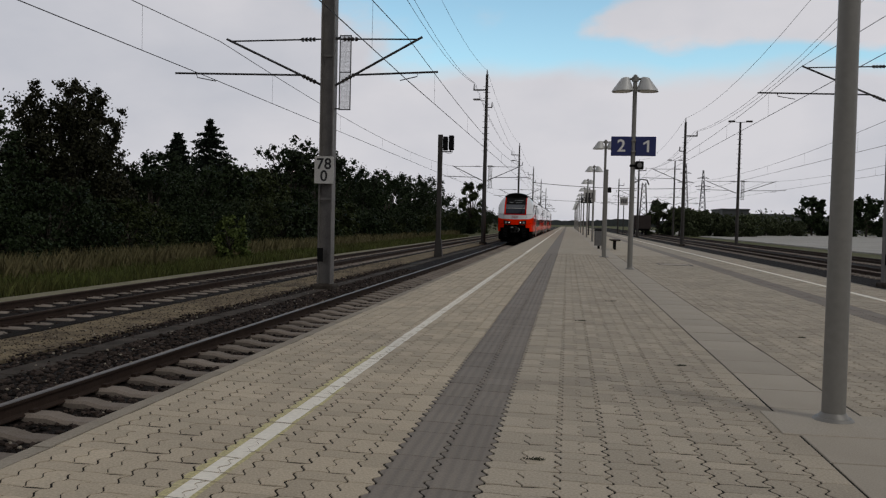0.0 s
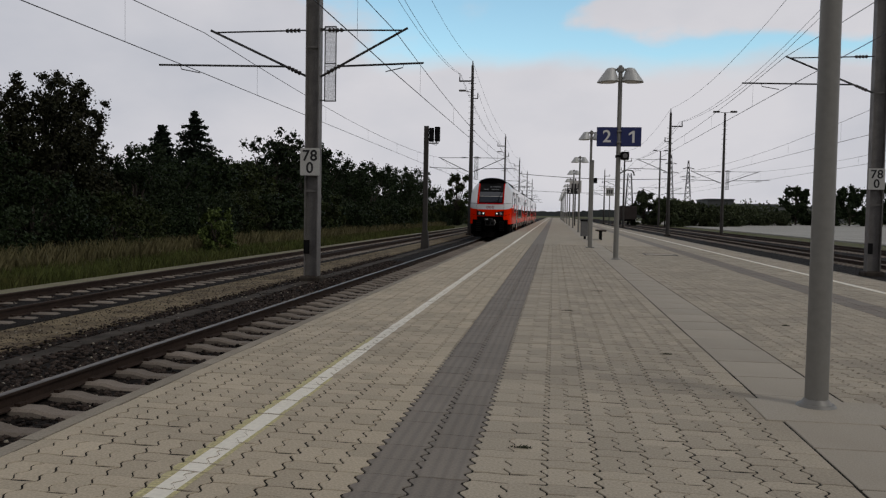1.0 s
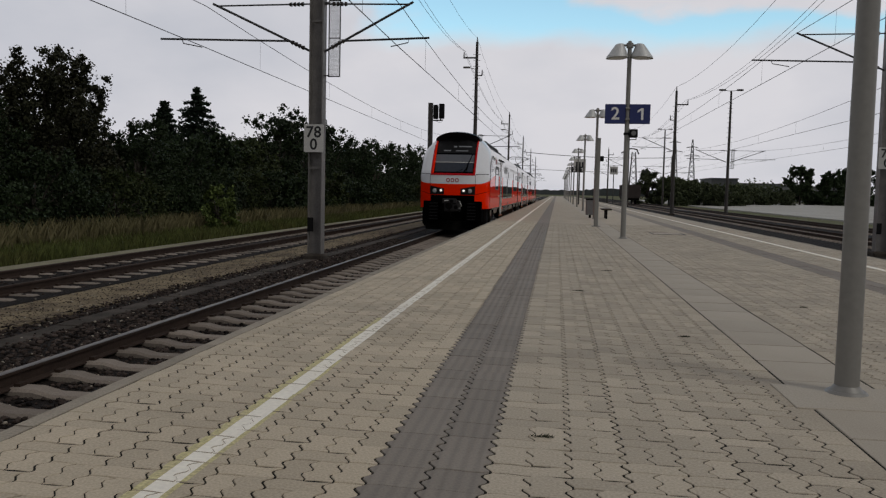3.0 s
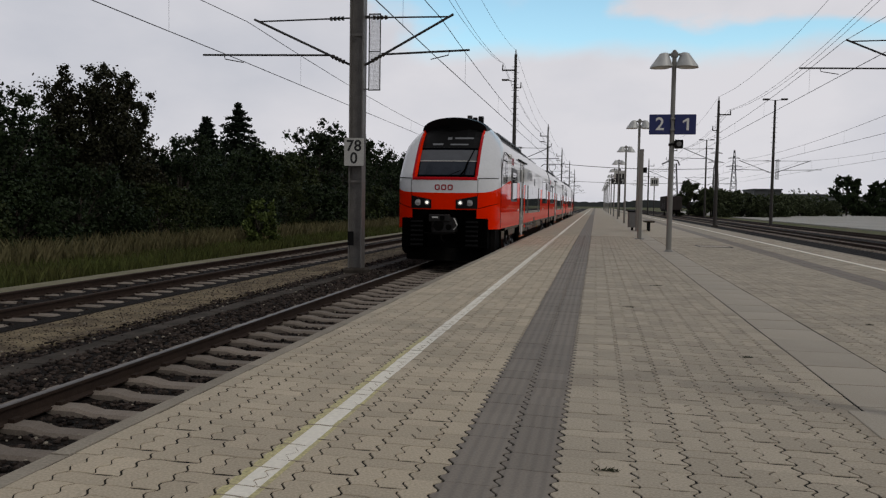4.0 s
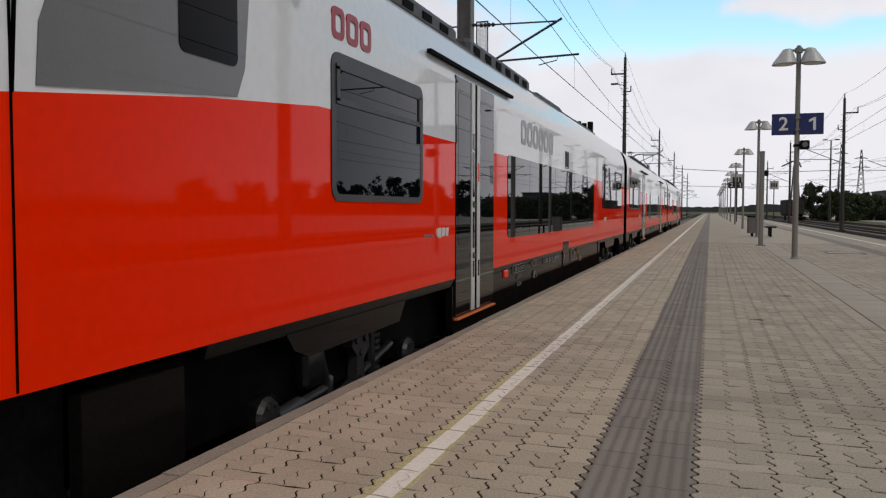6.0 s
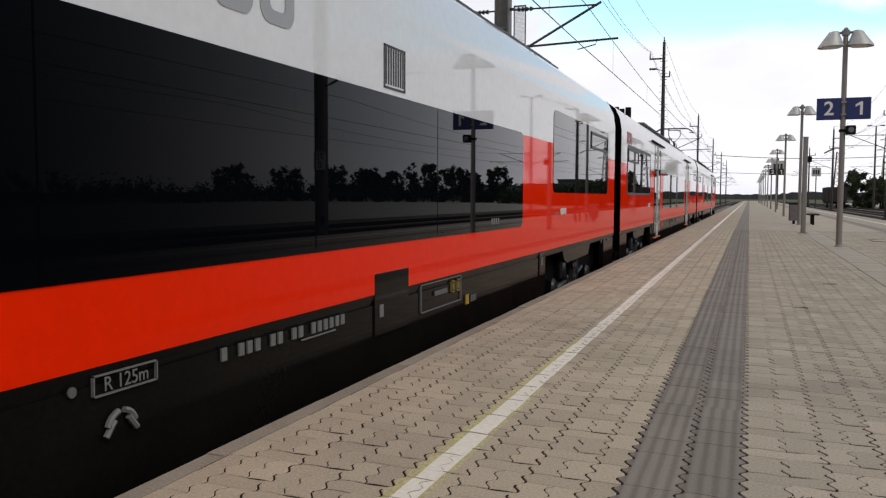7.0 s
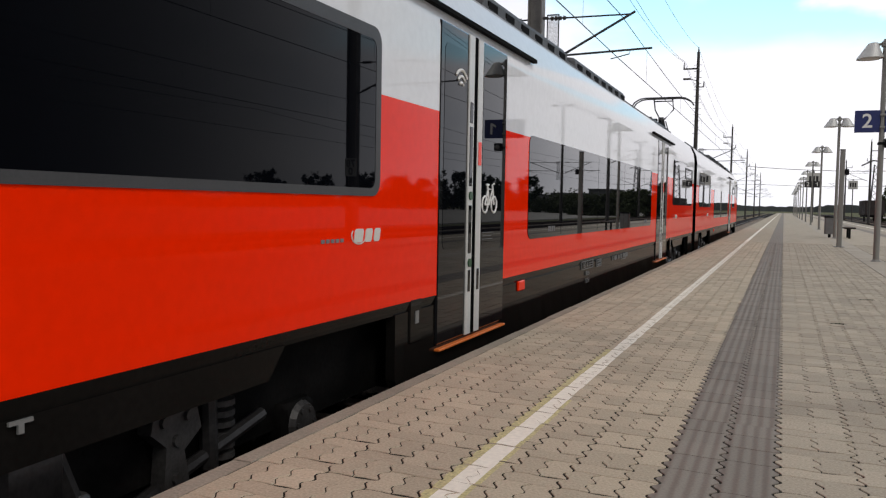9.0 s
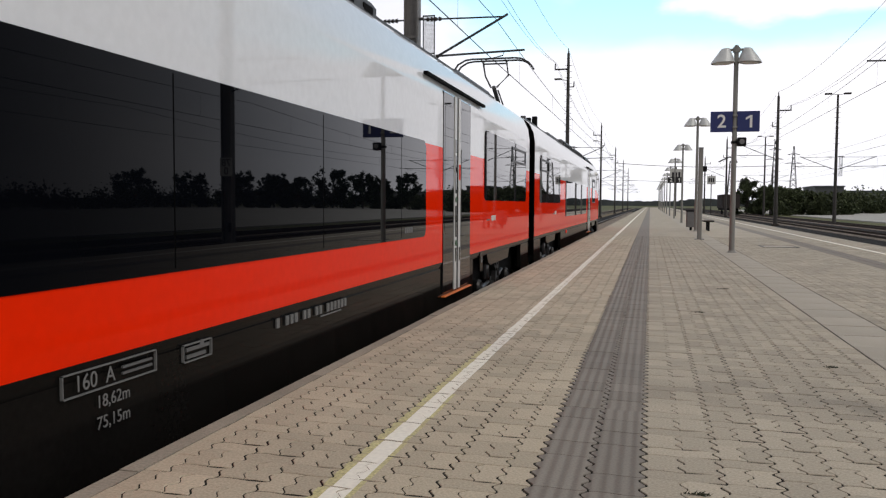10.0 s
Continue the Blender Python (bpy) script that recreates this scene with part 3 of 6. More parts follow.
    for zi, (x0, x1, tone) in enumerate(zones):
        dark = tone == 1
        cs = columns(x0, x1)
        for ci, (a, b) in enumerate(cs):
            cw = b - a
            wide = cw > 0.17
            gaps = (0.0045, 0.0038, 0.0047, 0.0036)
            gc, gn = (gaps[ci % 4], gaps[(ci + 1) % 4]) if not dark else (0.0046, 0.0046)
            y = 0.47 - 15 * 3 * U + U * ((ci * 2) % 3)
            row = 0
            while y < PAVE_Y1:
                # a stone laid across, then a pair laid lengthwise
                if wide and not dark:
                    laid = ((0.0, cw, U, gc, gn),) if row % 2 == 0 else ((0.0, cw / 2, 2 * U, gc, 0.0026), (cw / 2, cw / 2, 2 * U, 0.0026, gn))
                else:
                    laid = ((0.0, cw, 2 * U, gc, gn),)
                for off, w, l, gl, gr in laid:
                    sl = zi in (0, 3) and ci == 0 and off == 0
                    sr = zi in (2, 5) and ci == len(cs) - 1 and off + w > cw - 0.001
                    key = (round(w, 4), l, tone, gl, gr, sl, sr)
                    if key not in meshes:
                        sh = Shape()
                        sh.rings([list(r) for r in stone(w, l, gl, gr, 0.0006 if dark else 0.0024, 0.0135, sl, sr)])
                        sh.f.pop(-2), sh.m.pop(-2)
                        meshes[key] = (sh, None)
                    sh, me = meshes[key]
                    dz = rnd.uniform(-0.003, 0.001)
                    n = len(sh.v) // 3
                    if 2.35 < y < 4.5 and 2.3 < a < 5.3:
                        if me is None:
                            ob = sh.make("paver", (PAVER, PAVER_DARK, PAVER_GREY)[tone], core)
                            me = ob.data
                            meshes[key] = (sh, me)
                        else:
                            ob = new("paver", me)
                            ob.parent = core
                        ob.location = (a + off, y, dz)
                    elif 1.5 < y < 12:
                        joined[tone].add([(p[0] + a + off, p[1] + y, p[2] + dz) for p in sh.v], sh.f)
                    else:
                        joined[tone].add([(p[0] + a + off, p[1] + y, p[2] + dz) for p in sh.v[n:]], [tuple(i - n for i in f) for f in sh.f if min(f) >= n])
                    # paint lies on each stone it crosses, the joints stay open
                    if a - 0.02 < LINE_L + 0.075 and b > LINE_L - 0.12:
                        top = [(p[0] + a + off, p[1] + y, dz + 0.0012) for p in sh.v[2 * n:]]
                        e1, e2 = rnd.uniform(-0.004, 0.004), rnd.uniform(-0.004, 0.004)
                        spans = [(white, LINE_L - 0.048 + e1, LINE_L + 0.048 + e2)]
                        if y < 6.4:
                            spans.append((yellow, LINE_L - 0.092 + e1, LINE_L - 0.048 + e1))
                        if y < 4.6:
                            spans.append((yellow, LINE_L + 0.048 + e2, LINE_L + 0.072 + e2))
                        for tgt, xa, xb in spans:
                            poly = clip(top, xa, xb)
                            if poly:
                                tgt.add(poly, [tuple(range(len(poly)))])
                y += U if (wide and not dark and row % 2 == 0) else 2 * U
                row += 1
    joined[0].make("pavers", PAVER, core, kind="stuff")
    joined[1].make("guide_pavers", PAVER_DARK, core, kind="stuff")
    joined[2].make("pavers", PAVER_GREY, core, kind="stuff")
    # slab strip down the middle
    one = Shape()
    one.box(SLAB[0] + 0.004, SLAB[1] - 0.004, 0.004, 0.596, -0.05, 0.0, c=0.006)
    first = one.make("slab", SLABC, core)
    ob = first
    for i in range(-9, 50):
        if ob is None:
            ob = new("slab", first.data)
            ob.parent = core
        ob.location = (0, 0.6 + i * 0.6, rnd.uniform(-0.003, 0.002))
        ob = None
    # painted safety lines, thin coats on the stones; the nearer edge of one has an older yellow coat
    white.box(LINE_L - 0.044, LINE_L + 0.044, -4.5, PAVE_Y1 + 0.1, -0.011, -0.0025)
    white.box(LINE_L - 0.055, LINE_L + 0.055, PAVE_Y1 + 0.1, 300, -0.008, 0.0035)
    white.box(LINE_L - 0.055, LINE_L + 0.055, -14, -4.55, -0.008, 0.0035)
    white.make("safety_line", PAINTW, core, "worn white painted safety line", kind="stuff")
    yellow.make("old_line", PAINTY, core, "remains of an older yellow line", kind="stuff")
    l1 = Shape()
    l1.box(LINE_R - 0.055, LINE_R + 0.055, -14, 300, -0.008, 0.0035)
    l1.make("safety_line", PAINTW, core, "worn white painted safety line")
    return core


ground()
near_track = track("track_near", 0.0, -30, 400, (1.0, 58.0), "near railway track with concrete sleepers and worn rails", head=RAILTOP)
far_track = track("track_far", -5.56, -30, 400, (6.0, 66.0), "second railway track with pale concrete sleepers")
for n_, x_ in (("track_right", 11.95), ("track_yard", 17.5), ("track_siding", 22.2)):
    track(n_, x_, -20, 400, (20.0, 44.0), "yard railway track with dark rails")
ballast_stones()
core = platform()

# ---------- the train ----------
TZ = 0.61  # platform level above the rail head
train = base("train", pose(0, 64.99, RAIL_Z), "red, white and grey three-car electric commuter train pulling in", "train")
SEC = [(1.39, 0.33), (1.41, 0.41), (1.41, 0.44), (1.41, 1.81), (1.41, 2.42), (1.41, 2.45), (1.375, 2.68), (1.28, 2.88), (1.10, 3.02), (0.85, 3.11), (0.45, 3.17), (0.0, 3.18)]


def tmake(s, name, mats, parent=None, label="", **kw):
    return s.make(name, mats, parent or train, label, shift=(0, 0, TZ), **kw)


def mirror_y(s, total):
    """The same shape at the other end of the train: turned half round."""
    s.v = [(-x, total - y, z) for x, y, z in s.v]
    return s


TOTAL = 74.94
CARS = [(0.0, 24.05), (24.89, 50.05), (50.89, TOTAL)]
BOGIES = [4.46, 20.7, 28.16, 46.78, 54.24, 70.48]


def body(name, y0, y1, ramp=None, label=""):
    """The side walls and roof of a car; ramp: how the red band starts at the nose."""
    s = Shape()
    sec = [(x, z) for x, z in SEC]
    full = sec + [(-x, z) for x, z in reversed(sec[:-1])]
    cuts = [y0] + ([ramp[0], ramp[1]] if ramp else []) + [y1]
    cuts = sorted(set(cuts))
    n = len(full)
    rings = []
    for y in cuts:
        r = []
        for x, z in full:
            zz = z
            if ramp and abs(z - 1.81) < 1e-6:
                lo, hi = ramp[2], ramp[3]
                k = (y - ramp[0]) / (ramp[1] - ramp[0])
                zz = lo + (hi - lo) * min(1, max(0, k))
            r.append((x, y, zz))
        rings.append(r)
    v = [p for r in rings for p in r]
    f, m = [], []
    band = lambda i: 2 if i in (0, n - 2) else 1 if i in (1, 2, n - 3, n - 4) else 0
    for k in range(len(rings) - 1):
        for i in range(n - 1):
            f.append((k * n + i, k * n + i + 1, (k + 1) * n + i + 1, (k + 1) * n + i))
            m.append(band(i))
        f.append((k * n + n - 1, k * n, (k + 1) * n, (k + 1) * n + n - 1))
        m.append(2)
    s.v, s.f, s.m = v, f, m
    for k in (0, len(rings) - 1):
        s.f.append(tuple(k * n + i for i in range(n)))
        s.m.append(3)
    return s


def nose_front(x, z):
    """How far back the nose's surface lies at x and z."""
    n = 0.07 if z < 1.77 else 0.07 + 0.72 * (z - 1.77) + 0.10 * (z - 1.77) ** 2
    n += 0.05 * max(0.0, 0.9 - z)
    w = section_x(z)
    ell = 1.11 + 0.25 * max(0, z - 1.77)
    t = min(1.0, (abs(x) / w)) ** (1 / 0.62)
    return n + ell * (1 - math.sqrt(max(0.0, 1 - t * t)) ** 0.75)


NOSE_SEC = SEC[:8] + [(1.18, 3.02), (1.08, 3.12), (0.98, 3.24), (0.93, 3.30)]


def section_x(z):
    """Half width of the driver's cab at z; its crown stands a little higher than the roof behind."""
    for (xa, za), (xb, zb) in zip(NOSE_SEC, NOSE_SEC[1:]):
        if za <= z <= zb:
            return xa + (xb - xa) * (z - za) / (zb - za)
    return SEC[0][0] if z < SEC[0][1] else 0.3


def red_top(y):
    """Upper edge of the red band on the nose."""
    pts = [(0.0, 1.365), (0.3, 1.40), (0.72, 1.50), (1.15, 1.56), (2.4, 1.70), (3.7, 1.81), (99, 1.81)]
    for (a, za), (b, zb) in zip(pts, pts[1:]):
        if y <= b:
            return za + (zb - za) * max(0, (y - a)) / (b - a)
    return 1.81


NOSE_END = 2.4
HX = 0.88
ROWS = [0.41, 0.70, 0.93, 1.34, 1.76, 1.95, 2.2, 2.45, 2.68, 2.88, 3.02, 3.12, 3.24]


def nose(flip):
    s = Shape()
    def cols(w):
        inner = min(HX, w * 0.86)
        xs = [inner * k / 4 for k in range(5)] + [inner + (w - inner) * g for g in (0.2, 0.4, 0.58, 0.74, 0.87, 0.95, 0.99, 1.0)]
        return xs
    grid = []
    for z in ROWS:
        w = section_x(z)
        half = []
        for x in cols(w):
            y = nose_front(x, z)
            half.append((x, min(y, NOSE_END - 0.02), red_top(y) if z == 1.34 else z))
        ye = min(half[-1][1] + 0.05, NOSE_END - 0.01)
        for ym in (ye, min(ye + 0.10, NOSE_END - 0.008), min(ye + 0.25, NOSE_END - 0.006)):
            half.append((w, ym, red_top(ym) if z == 1.34 else z))
        half.append((w, NOSE_END, red_top(NOSE_END) if z == 1.34 else z))
        grid.append([(-x, y, zz) for x, y, zz in reversed(half[1:])] + half)
    n = len(grid[0])
    mid = n // 2
    v = [p for r in grid for p in r]
    f, m = [], []
    for k in range(len(grid) - 1):
        for i in range(n - 1):
            c = min(abs(i - mid), abs(i + 1 - mid))
            if ROWS[k] >= 1.75 and c < 4:
                continue  # opening for the windscreen
            if ROWS[k] < 0.92 and c < 4:
                continue  # opening for the coupler
            if ROWS[k] < 0.69 and c < 6:
                continue
            f.append((k * n + i, k * n + i + 1, (k + 1) * n + i + 1, (k + 1) * n + i))
            m.append(1 if ROWS[k] < 1.33 else 0)
    s.v, s.f, s.m = v, f, m
    # roof of the nose behind the top row
    top = grid[-1]
    s.add(top + [(x, NOSE_END, 3.17 if abs(x) < 0.5 else z) for x, y, z in top], [(i, i + 1, n + i + 1, n + i) for i in range(n - 1) if min(abs(i - mid), abs(i + 1 - mid)) >= 4], 0)
    if flip:
        mirror_y(s, TOTAL)
    body_ = tmake(s, "nose", [T_WHITE, T_RED], label="rounded white and red driver's cab nose", smooth=35)
    md = body_.modifiers.new("shell", "SOLIDIFY")
    md.thickness, md.offset = 0.03, -1.0

    def sheet(x0, x1, z0, z1, back, nx=8, nz=8, depth=0.03, slant=0.0):
        q = Shape()
        rows = []
        for b in (back, back + depth):
            for j in range(nz + 1):
                row = []
                for i in range(nx + 1):
                    x = x0 + (x1 - x0) * i / nx
                    z = z0 + (z1 + slant * (i / nx - 1) - z0) * j / nz
                    row.append((x, nose_front(x, z) + b, z))
                rows.append(row)
        vv = [p for r in rows for p in r]
        c = nx + 1
        ff = []
        for j in range(nz):
            for i in range(nx):
                ff.append((j * c + i, j * c + i + 1, (j + 1) * c + i + 1, (j + 1) * c + i))
                o = (nz + 1) * c
                ff.append((o + j * c + i, o + (j + 1) * c + i, o + (j + 1) * c + i + 1, o + j * c + i + 1))
        o = (nz + 1) * c
        for j in range(nz):
            ff.append((j * c, (j + 1) * c, o + (j + 1) * c, o + j * c))
            ff.append((j * c + nx, o + j * c + nx, o + (j + 1) * c + nx, (j + 1) * c + nx))
        for i in range(nx):
            ff.append((i, o + i, o + i + 1, i + 1))
            t = nz * c
            ff.append((t + i, t + i + 1, o + t + i + 1, o + t + i))
        q.add(vv, ff)
        return q

    def put(q, name, mats, label="", **kw):
        if flip:
            mirror_y(q, TOTAL)
        return tmake(q, name, mats, body_, label, **kw)
    # red surround: a thin face frame and the reveal that runs back to the glass
    for sgn in (-1, 1):
        put(sheet(sgn * (HX - 0.045), sgn * (HX + 0.012), 1.725, 3.22, -0.008, 2, 10, 0.02), "screen_frame", T_CRIM)
        q = Shape()
        rows = []
        for j in range(9):
            z = 1.76 + 1.46 * j / 8
            y = nose_front(HX - 0.04, z)
            rows.append([(sgn * (HX - 0.03), y, z), (sgn * (HX - 0.11), y + 0.20, z), (sgn * (HX - 0.05), y + 0.22, z), (sgn * (HX + 0.0), y + 0.03, z)])
        q.rings(rows)
        put(q, "screen_reveal", T_RED, "red window reveal")
    put(sheet(-HX, HX, 1.715, 1.795, -0.010, 8, 2, 0.03), "screen_sill", T_CRIM)
    put(sheet(-HX + 0.03, HX - 0.03, 1.80, 2.62, 0.17, 8, 6, 0.02), "windscreen", T_GLASS, "dark curved windscreen")
    put(sheet(-HX + 0.10, HX - 0.10, 2.262, 2.56, 0.166, 8, 3, 0.004), "sun_blind", T_BLIND, "grey sun blind at the windscreen")
    put(sheet(-HX + 0.10, HX - 0.10, 2.235, 2.257, 0.165, 8, 1, 0.006), "blind_rail", T_ALU, "pale lower rail of the sun blind")
    put(sheet(-HX + 0.12, HX - 0.12, 1.86, 2.225, 0.167, 8, 3, 0.003), "dashboard", T_DASH, "dark blue-grey driver's desk behind the glass")
    put(sheet(-HX + 0.03, HX - 0.03, 2.62, 3.26, 0.15, 8, 4, 0.03), "display_panel", BLACKM, "black destination display panel")
    for x0, x1, z0, z1 in ((-0.10, 0.02, 2.86, 2.93), (0.10, 0.62, 2.88, 2.93), (-0.5, -0.2, 2.70, 2.75), (0.0, 0.5, 2.70, 2.74)):
        put(sheet(x0, x1, z0, z1, 0.142, 3, 1, 0.004), "display_text", T_DISPLAY)
    # wipers
    wq = Shape()
    def surf(x, z, d):
        return (x, nose_front(x, z) + d, z)
    wq.tube([surf(0.50, 1.82, 0.08), surf(0.57, 2.20, 0.085), surf(0.70, 2.58, 0.085)], 0.016, 6)
    wq.tube([surf(0.57, 2.24, 0.085), surf(0.52, 2.0, 0.085), surf(0.40, 1.82, 0.085)], 0.022, 6)
    wq.tube([surf(0.40, 1.98, 0.085), surf(0.1, 1.84, 0.085)], 0.010, 6)
    put(wq, "wiper", T_RUBBER)
    # headlights
    for sgn in (-1, 1):
        put(sheet(sgn * 0.33, sgn * 0.90, 0.955, 1.30, -0.010, 6, 3, 0.04, 0.11), "headlight_panel", BLACKM, "black headlight housing")
        for x, mat, r, nm in ((0.45, T_LAMP, 0.07, "headlight"), (0.70, T_LAMP, 0.085, "tail_light")):
            q = Shape()
            y = nose_front(x, 1.11)
            q.disc((sgn * x, y - 0.022, 1.11), "y", r * 0.75, -0.012, 16, 0, r * 0.45)
            q.disc((sgn * x, y - 0.022, 1.11), "y", r, 0.03, 16)
            if flip:
                mat = T_LAMP
            put(q, nm, mat, smooth=40)
            if nm == "headlight" and not flip:
                q = Shape()
                q.disc((sgn * x, y - 0.030, 1.11), "y", 0.040, -0.010, 14, 0, 0.03)
                put(q, "headlight_bulb", T_LIGHT, "lit white headlight")
    # emblem on the white front as plain crimson shapes
    for x in (-0.175, 0.0, 0.175):
        q = Shape()
        y = nose_front(x, 1.52)
        outer, inner = round_rect(x - 0.07, x + 0.07, 1.445, 1.595, 0.045), round_rect(x - 0.038, x + 0.038, 1.477, 1.563, 0.022)
        nn = len(outer)
        q.add([(u, y - 0.008, w) for u, w in outer] + [(u, y - 0.008, w) for u, w in inner] + [(u, y + 0.03, w) for u, w in outer] + [(u, y + 0.03, w) for u, w in inner],
              [(i, (i + 1) % nn, nn + (i + 1) % nn, nn + i) for i in range(nn)] + [(i, 2 * nn + i, 2 * nn + (i + 1) % nn, (i + 1) % nn) for i in range(nn)]
              + [(nn + i, nn + (i + 1) % nn, 3 * nn + (i + 1) % nn, 3 * nn + i) for i in range(nn)])
        put(q, "emblem", T_LOGO)
    # seams
    for sgn in (-1, 1):
        q = Shape()
        q.tube([(sgn * x, nose_front(x, 1.76) - 0.002, 1.76 + 0.05 * (x - 0.9)) for x in (0.9, 1.0, 1.1, 1.2, 1.28, 1.34, 1.38)], 0.010, 5)
        put(q, "panel_seam", T_RUBBER)
        q = Shape()
        q.tube([(sgn * 0.90, nose_front(0.90, z) - 0.002, z) for z in (1.30, 1.4, 1.5, 1.6, 1.75)], 0.006, 5)
        put(q, "panel_seam", T_RUBBER)
        q = Shape()
        q.tube([(sgn * x, nose_front(x, 0.98) - 0.002, 0.97 + 0.30 * max(0, x - 0.95)) for x in (0.92, 1.0, 1.1, 1.2, 1.3, 1.37)], 0.008, 5)
        put(q, "panel_seam", T_RUBBER)
        q = Shape()
        q.tube([(sgn * 1.412, 1.16, z) for z in (0.42, 1.0, 1.5, 2.0, 2.35)], 0.006, 5)
        put(q, "panel_seam", T_RUBBER)
    # domed hood over the windscreen, closed in front
    q = Shape()
    rows = []
    for k in range(9):
        y = 1.22 + 3.0 * k / 8
        wd, ht = (0.92, 0.33) if k == 0 else (0.97, 0.39 - 0.012 * k)
        arch = [(wd * math.cos(a), y + (0.42 * math.cos(a) ** 2 if k < 2 else 0.3 * math.cos(a) ** 2 * (1 - k / 8)), 3.15 + ht * math.sin(a) ** 0.85) for a in (math.pi * i / 16 for i in range(17))]
        rows.append(arch + [(0.0, y + 0.1, 3.13)])
    q.rings(rows)
    put(q, "roof_hood", BLACKM, "black domed hood over the windscreen", smooth=40)
    # absorbers, coupler, plough
    for sgn in (-1, 1):
        q = Shape()
        q.box(min(sgn * 0.56, sgn * 1.17), max(sgn * 0.56, sgn * 1.17), 0.22, 1.1, -0.12, 0.70, c=0.03)
        put(q, "crash_absorber", T_RUBBER, "ribbed black crash absorber")
        for j in range(6):
            q = Shape()
            z = -0.05 + j * 0.125
            q.box(min(sgn * 0.58, sgn * 0.92), max(sgn * 0.58, sgn * 0.92), 0.195, 0.24, z, z + 0.05, c=0.006)
            put(q, "absorber_rib", BLACKM)
    q = Shape()
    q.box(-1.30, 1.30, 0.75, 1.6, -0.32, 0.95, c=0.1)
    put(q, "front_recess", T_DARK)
    q = Shape()
    q.box(-0.32, 0.32, 0.02, 0.5, 0.28, 0.72, c=0.05)
    q.box(-0.38, 0.20, -0.06, 0.06, 0.60, 0.80, c=0.03)
    q.disc((-0.12, -0.05, 0.50), "y", 0.13, 0.12, 16, 1, 0.15)
    q.disc((0.16, -0.02, 0.46), "y", 0.08, 0.12, 12, 1)
    q.tube([(-0.5, 0.0, 0.30), (0.0, -0.05, 0.26), (0.42, 0.0, 0.34)], 0.022, 6, 1)
    q.tube([(-0.05, -0.04, 0.30), (-0.02, -0.06, 0.14), (0.06, -0.05, 0.04)], 0.02, 6, 1)
    q.tube([(0.30, 0.0, 0.70), (0.40, -0.03, 0.52), (0.30, -0.02, 0.40)], 0.014, 6, 2)
    q.box(-0.28, -0.12, -0.075, -0.05, 0.70, 0.74, 2)
    q.box(-0.06, 0.06, -0.075, -0.05, 0.64, 0.76, 1)
    put(q, "coupler", [T_STEEL, T_DARK, T_ALU], "grey steel automatic coupler")
    q = Shape()
    q.prism([(-1.15, 0.75), (0, 0.35), (1.15, 0.75), (1.15, 0.95), (-1.15, 0.95)], "z", -0.46, -0.12)
    put(q, "plough", T_DARK)
    return body_


def side_window(parent, y0, y1, z0, z1, hopper=None, rim=False):
    """Flush dark window on both sides, with an inner rubber seam and, where it has one, a framed vent."""
    for sg in (-1, 1):
        s = Shape()
        xa, xb = sorted((sg * 1.395, sg * 1.416))
        s.prism(round_rect(y0, y1, z0, z1, 0.10), "x", xa, xb)
        pane = tmake(s, "window", T_GLASS, parent)
        k = y0 + 1.35
        while k < y1 - 0.8 and y1 - y0 > 5:
            joints = Shape()
            joints.box(min(sg * 1.40, sg * 1.4165), max(sg * 1.40, sg * 1.4165), k - 0.006, k + 0.006, z0 + 0.02, z1 - 0.02)
            tmake(joints, "window_joint", T_RUBBER, pane)
            k += 2.05
        if rim:
            o, i_ = round_rect(y0, y1, z0, z1, 0.10), round_rect(y0 + 0.07, y1 - 0.07, z0 + 0.05, z1 - 0.08, 0.06)
            n = len(o)
            h = Shape()
            h.add([(sg * 1.4185, u, v) for u, v in o] + [(sg * 1.4185, u, v) for u, v in i_] + [(sg * 1.408, u, v) for u, v in o] + [(sg * 1.408, u, v) for u, v in i_],
                  [(j, (j + 1) % n, n + (j + 1) % n, n + j) for j in range(n)] + [(j, 2 * n + j, 2 * n + (j + 1) % n, (j + 1) % n) for j in range(n)]
                  + [(n + j, n + (j + 1) % n, 3 * n + (j + 1) % n, 3 * n + j) for j in range(n)])
            tmake(h, "window_rim", T_FRAME, pane, "dark grey window rim")
        for a, b in (hopper or ()):
            h = Shape()
            for o0, o1, p0, p1 in ((a, b, z1 - 0.36, z1 - 0.32), (a, b, z1 - 0.12, z1 - 0.08), (a, a + 0.05, z1 - 0.34, z1 - 0.1), (b - 0.05, b, z1 - 0.34, z1 - 0.1)):
                h.box(min(sg * 1.41, sg * 1.428), max(sg * 1.41, sg * 1.428), o0, o1, p0, p1)
            tmake(h, "vent_frame", T_FRAME, parent, "dark grey tilting vent frame")


